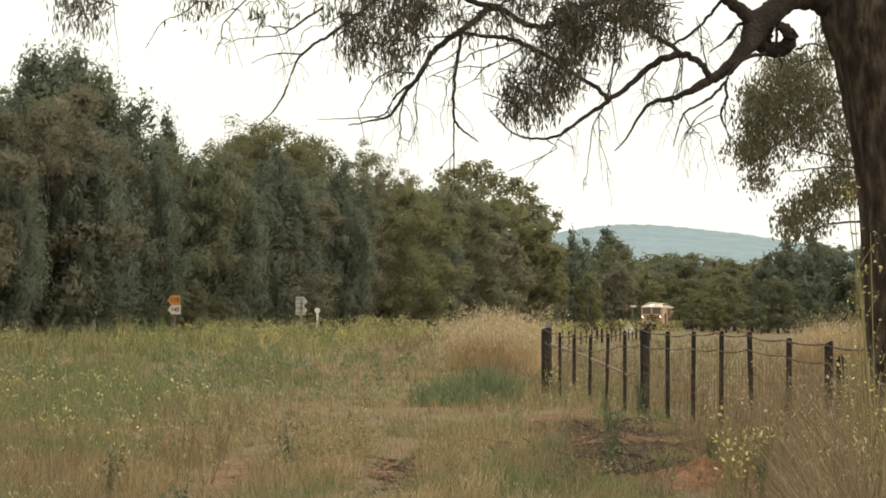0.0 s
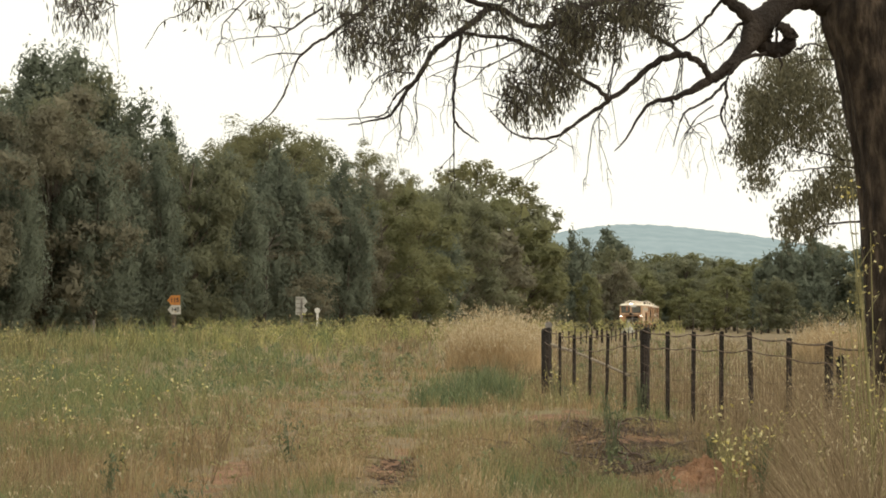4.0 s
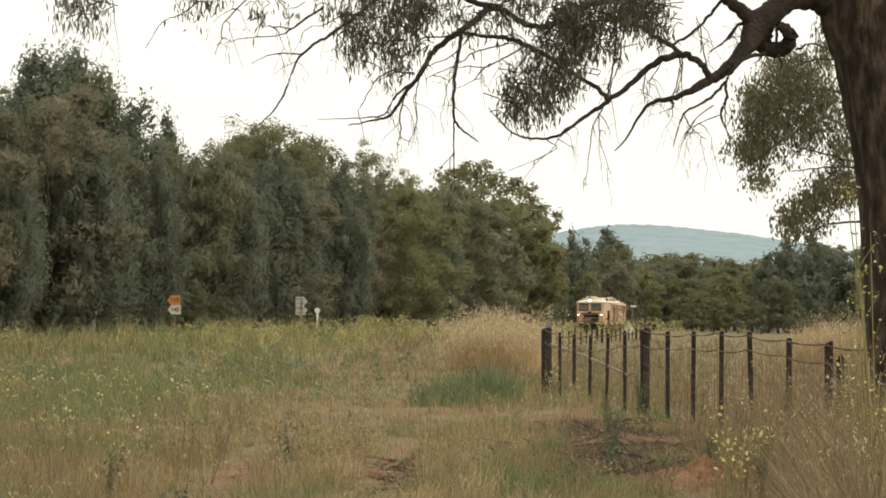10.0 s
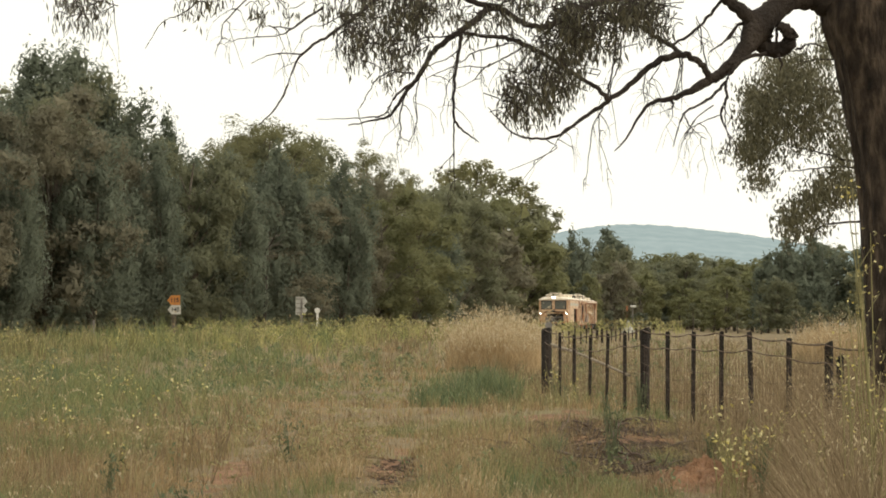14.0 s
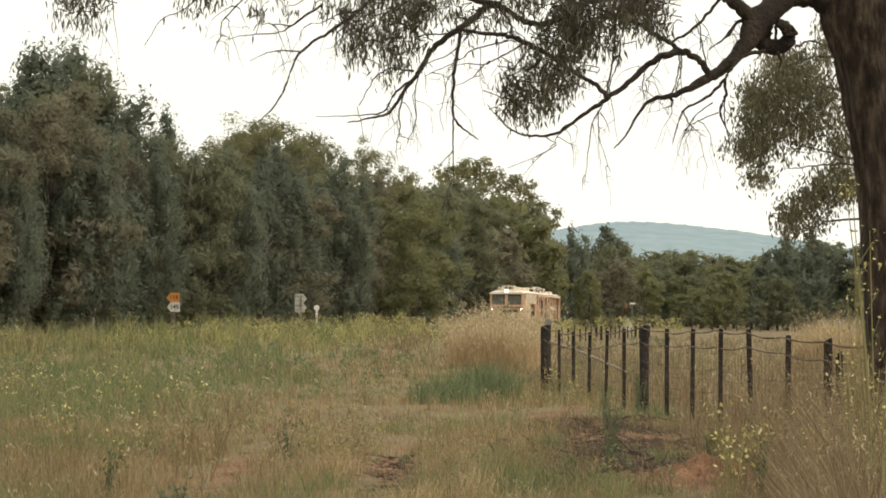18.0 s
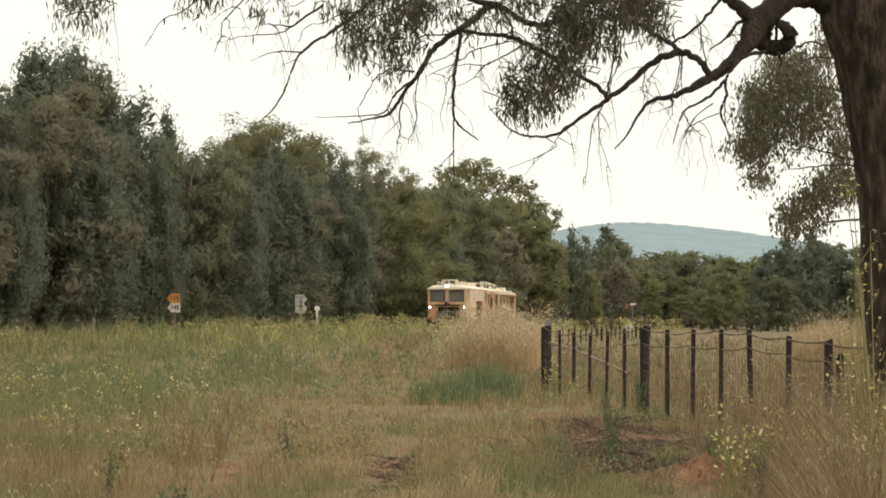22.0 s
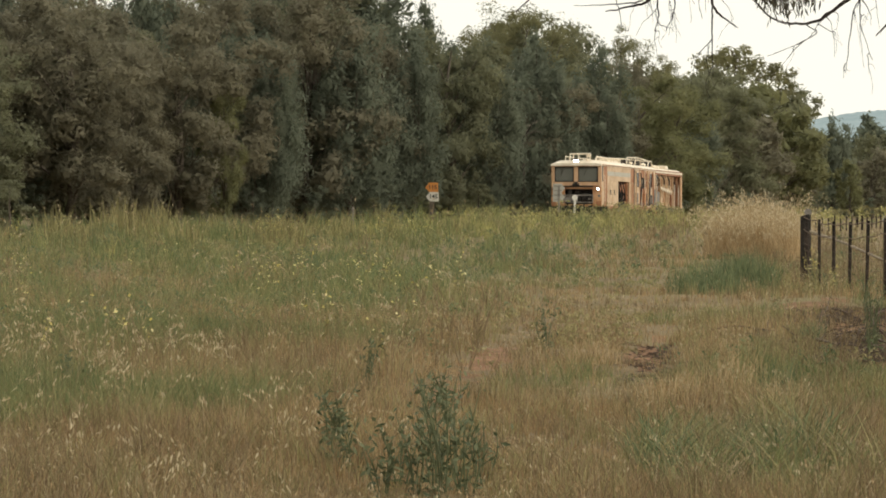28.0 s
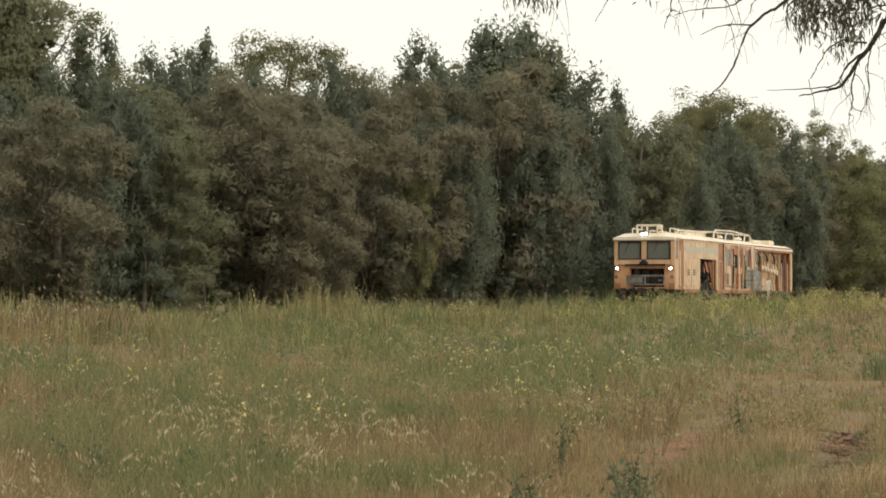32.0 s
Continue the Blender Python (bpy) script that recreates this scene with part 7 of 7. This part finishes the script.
def weed(name, label, x, y, h, seed, leaves=60, stems=4, leaf=0.07, flowers=0, mat=None, spread=0.12, group="", lean=0.12, bloom=1.0):
    """A branching weed: stems, small leaves and perhaps pale yellow flowers."""
    rng = np.random.RandomState(seed)
    o = new(name)
    g = float(ground(np.float64(x), np.float64(y)))
    o.matrix_basis = pose(x, y, g)
    lines, c, fl = [], [], []
    for s in range(stems):
        a, tip = rng.uniform(0, 6.283), h * rng.uniform(0.65, 1.0)
        ex, ey = math.cos(a) * (spread + lean * tip), math.sin(a) * (spread + lean * tip)
        mine = []
        l = smooth_line([(ex * 0.1, ey * 0.1, -0.03, 0.005), (ex * 0.45 + rng.normal() * 0.02, ey * 0.45, tip * 0.5, 0.004), (ex, ey, tip, 0.002)], 5)
        mine.append(l)
        for k in range(3):
            b = l[rng.randint(4, len(l) - 2)]
            e = b[:3] + np.array([rng.normal() * 0.06, rng.normal() * 0.06, rng.uniform(0.05, 0.16)]) * min(h, 0.9)
            mine.append([(*b[:3], 0.0035), (*e, 0.0018)])
            fl.append(e)
        v, f = tubes(mine, 4)
        part("stem", mesh_of("stem", v, f, mat or M_WEEDGREEN), None, o)
        fl.append(l[-1][:3])
        pick = rng.randint(1, len(l), leaves // stems)
        c.append(l[pick][:, :3] + rng.normal(size=(len(pick), 3)) * [0.035, 0.035, 0.02])
    c = np.concatenate(c)
    v, f = leaf_quads(c, rng.normal(size=(len(c), 3)) + [0, 0, 0.4], rng.uniform(0.6, 1.3, len(c)) * leaf, rng.uniform(0.6, 1.2, len(c)) * leaf * 0.4, rng)
    tagged(part("foliage", mesh_of("foliage", v, f, mat or M_WEEDGREEN), None, o), kind="stuff")
    if flowers:
        fl = np.array(fl)
        c = fl[rng.randint(0, len(fl), flowers)] + rng.normal(size=(flowers, 3)) * [0.03, 0.03, 0.03]
        v, f = leaf_quads(c, rng.normal(size=(flowers, 3)), rng.uniform(0.026, 0.055, flowers) * bloom, rng.uniform(0.02, 0.036, flowers) * bloom, rng)
        tagged(part("blossom", mesh_of("blossom", v, f, M_FLOWER), None, o, "pale yellow flowers"), kind="stuff")
    return tagged(o, label, "weed", group)


def build_weeds():
    rng = random.Random(55)
    # leafy dark weeds in the foreground
    for u, d, h in ((-470, 13.2, 0.55), (-452, 13.0, 0.6), (-435, 13.6, 0.5), (-500, 13.4, 0.42), (-415, 13.2, 0.4), (-530, 13.8, 0.36), (-560, 13.3, 0.3), (-395, 13.9, 0.34), (-620, 14.5, 0.3), (-640, 15.5, 0.36),
                    (-1440, 18.5, 0.42), (-1395, 18, 0.35), (-1100, 20, 0.35), (-1250, 19, 0.3), (-660, 15.5, 0.3), (-270, 26, 0.4), (-590, 21, 0.4), (-450, 18.2, 0.34), (-480, 19, 0.3)):
        x, y = polar(u, d)
        weed("leafy_weed", "dark green leafy weed among the grass", x, y, h * 1.15, rng.randint(0, 9999), 90, 5, 0.05, 0, spread=0.08, lean=0.1, group="leafy weeds")
    # slender green weeds by the scraped soil
    for u, d, h in ((296, 27, 0.9), (304, 28, 0.75), (345, 36, 0.85), (352, 37, 0.7), (560, 21, 0.6), (470, 27, 0.45), (200, 46, 0.6), (215, 44, 0.5)):
        x, y = polar(u, d)
        weed("leafy_weed", "slender dark green weed beside the fence", x, y, h, rng.randint(0, 9999), 150, 6, 0.036, 0, spread=0.04, lean=0.06, group="leafy weeds")
    # flowering weeds
    for i in range(46):
        if i < 16:
            u, d = (rng.uniform(485, 590), rng.uniform(19, 26)) if i < 9 else (rng.uniform(165, 240), rng.uniform(42, 47)) if i < 12 else (rng.uniform(590, 720), rng.uniform(20, 30))
        elif i < 34:
            u, d = rng.uniform(-790, -350), rng.uniform(19, 60)
        else:
            u, d = rng.uniform(-1560, -800), rng.uniform(20, 60)
        x, y = polar(u, d)
        weed("flowering_weed", "thin weed with pale yellow flowers", x, y, rng.uniform(0.55, 0.95), rng.randint(0, 9999), 16, 3, 0.05, 12 if d < 35 else 14, M_OLIVE, 0.08, "flowering weeds")
    for u, d, h in ((-775, 74, 1.0), (-758, 76, 1.1), (-742, 75, 1.0), (-726, 78, 0.95), (-1350, 62, 0.8), (-1210, 64, 0.9), (-1120, 66, 0.85), (-560, 84, 1.0), (-520, 86, 1.1), (-480, 84, 0.9)):
        x, y = polar(u, d)
        weed("flowering_weed", "tall weed topped with yellow flowers on the bank", x, y, h, rng.randint(0, 9999), 40, 4, 0.07, 30, M_OLIVE, 0.1, "flowering weeds")
    # tall flowering stalks close by, at the foot of the gum
    for u, d, h in ((755, 13, 2.1), (772, 13.5, 2.3), (742, 14, 1.7), (790, 12.5, 2.0), (700, 14, 1.55), (765, 14.5, 2.2), (690, 15, 1.3), (640, 16, 1.1)):
        x, y = polar(u, d)
        weed("tall_flowering_stalk", "tall dry stalk with pale yellow flowers", x, y, h, rng.randint(0, 9999), 30, 3, 0.04, 34, M_OLIVE, 0.05, "tall stalks", 0.05, 0.5)
    # dry branching thistles
    for u, d, h in ((-415, 24, 0.95), (-450, 25, 0.8), (-395, 26, 0.7), (235, 24, 0.75), (262, 25, 0.6)):
        x, y = polar(u, d)
        weed("dry_thistle", "brown dry branching weed", x, y, h, rng.randint(0, 9999), 24, 5, 0.03, 0, M_STRAW, 0.1, "dry thistles", 0.3)


build_weeds()


def build_litter():
    """Fallen branches on the scraped soil by the fence."""
    rng = random.Random(66)
    for i in range(30):
        y = rng.uniform(25.5, 36)
        x = 0.0575 * y + rng.uniform(-0.75, 0.8)
        a, L = rng.uniform(-1.0, 1.0) + (math.pi if rng.random() < 0.5 else 0), rng.uniform(0.5, 1.5)
        pts = []
        for k in range(5):
            px, py = math.cos(a) * L * k / 4 + rng.uniform(-0.04, 0.04), math.sin(a) * L * k / 4 * 2 + rng.uniform(-0.1, 0.1)
            pts.append((px, py, float(ground(np.float64(x + px), np.float64(y + py))) + 0.05 + 0.06 * math.sin(k * 1.3 + i), 0.013 * (1 - k / 6) * rng.uniform(0.6, 1.6)))
        lines = [smooth_line(pts, 3)]
        b = pts[2]
        lines.append([b, (b[0] + rng.uniform(-0.2, 0.2), b[1] + rng.uniform(-0.3, 0.3), b[2] + rng.uniform(0.05, 0.22), 0.006)])
        v, f = tubes(lines, 6)
        o = new("fallen_branch", mesh_of("fallen_branch", v, f, M_DEADWOOD, True))
        o.location = (x, y, 0)
        tagged(o, "dark dead branch lying on bare soil", "branch", "fallen branches")


build_litter()


def build_soil_mound():
    """A heap of red clods by the fence."""
    rng = np.random.RandomState(68)
    n, m = 70, 60
    a, b = np.meshgrid(np.linspace(-0.72, 0.72, n), np.linspace(-1.5, 1.3, m), indexing="ij")
    x, y = 2.38 + a, 24.0 + b
    z = ground(x, y) - 0.03 + np.clip(1 - (a / 0.66) ** 2 - (b / 1.35) ** 2, 0, 1) ** 0.45 * (0.08 + 0.08 * waves(x, y, 5.0, 61) + 0.06 * waves(x, y, 17.0, 62) + rng.uniform(-0.024, 0.024, a.shape))
    v = np.stack([x, y, z], -1).reshape(-1, 3)
    i, j = np.meshgrid(np.arange(n - 1), np.arange(m - 1), indexing="ij")
    f = np.stack([i * m + j, (i + 1) * m + j, (i + 1) * m + j + 1, i * m + j + 1], -1).reshape(-1, 4)
    tagged(new("soil_mound", mesh_of("soil_mound", v, f, M_SOIL)), "crumbling heap of red-brown soil", "soil heap")


build_soil_mound()


def build_brush():
    """Dry twigs and burnt stubble over the scraped soil."""
    rng = np.random.RandomState(67)
    n = 6500
    y = rng.uniform(24.5, 37.5, n)
    x = 0.06 * y + 0.1 + rng.normal(0, 0.62, n) + 0.12 * np.sin(y)
    x[:420], y[:420] = -0.42 + rng.normal(0, 0.15, 420), rng.uniform(21.5, 28, 420)
    gone = (waves(x, y, 1.7, 15) + rng.normal(0, 0.35, n) < -0.15) & (np.arange(n) >= 420)
    x, y, n = x[~gone], y[~gone], int((~gone).sum())
    a, L = rng.uniform(0, 6.283, n), rng.uniform(0.08, 0.4, n) * np.where(np.arange(n) < 420, 0.4, 1.0)
    z = ground(x, y)
    tip = np.stack([x + np.cos(a) * L, y + np.sin(a) * L, z + rng.uniform(0.01, 0.11, n) * np.where(np.arange(n) < 420, 0.35, 1.0)], 1)
    w = rng.uniform(0.003, 0.009, n)
    v = np.stack([np.stack([x - w, y, z], 1), np.stack([x + w, y, z + 0.01], 1), tip], 1).reshape(-1, 3)
    tagged(new("dry_brush", mesh_of("dry_brush", v, np.arange(3 * n).reshape(-1, 3), M_DEADWOOD)), "dark dry twigs and stubble over bare soil", "brush", kind="stuff")


build_brush()


def build_scrape_tufts():
    """Grey-green and dry tussocks that break up the scraped soil and its near edge."""
    rng = random.Random(96)
    for i in range(34):
        y = rng.uniform(17.5, 37)
        x = y * rng.uniform(0.02, 0.088)
        if abs(x - 2.27) < 0.55 and 21.5 < y < 26:
            continue
        mat, label = ((M_LUSH, "grey-green tussock by the scraped soil"), (M_STRAW, "dry brown tussock by the scraped soil"), (M_OLIVE, "olive tussock by the scraped soil"))[i % 3]
        clump("tussock", label, mat, x, y, rng.uniform(0.1, 0.26), rng.uniform(0.2, 0.45), rng.randint(50, 110), 0.12, rng.uniform(0.22, 0.42), 700 + i, 0.005, 0.7, None, 0.3)


build_scrape_tufts()


# ---- what moves ----
def motions():
    """The machine rolls along the line at a little over eight metres a second."""
    ang = -math.degrees(math.atan(TSLOPE))
    rows = []
    for t in range(0, 33, 2):
        y = 404.32 - 8.4438 * t - 0.046876 * t ** 2 + 0.0014109 * t ** 3
        tilt = math.degrees(math.atan((grade(y + 20) - grade(y)) / 20))
        rows.append((t, pose(TSLOPE * (y - TY0), y, RAIL + float(grade(y)), tilt, 0, ang)))
    walk(machine, rows)


motions()
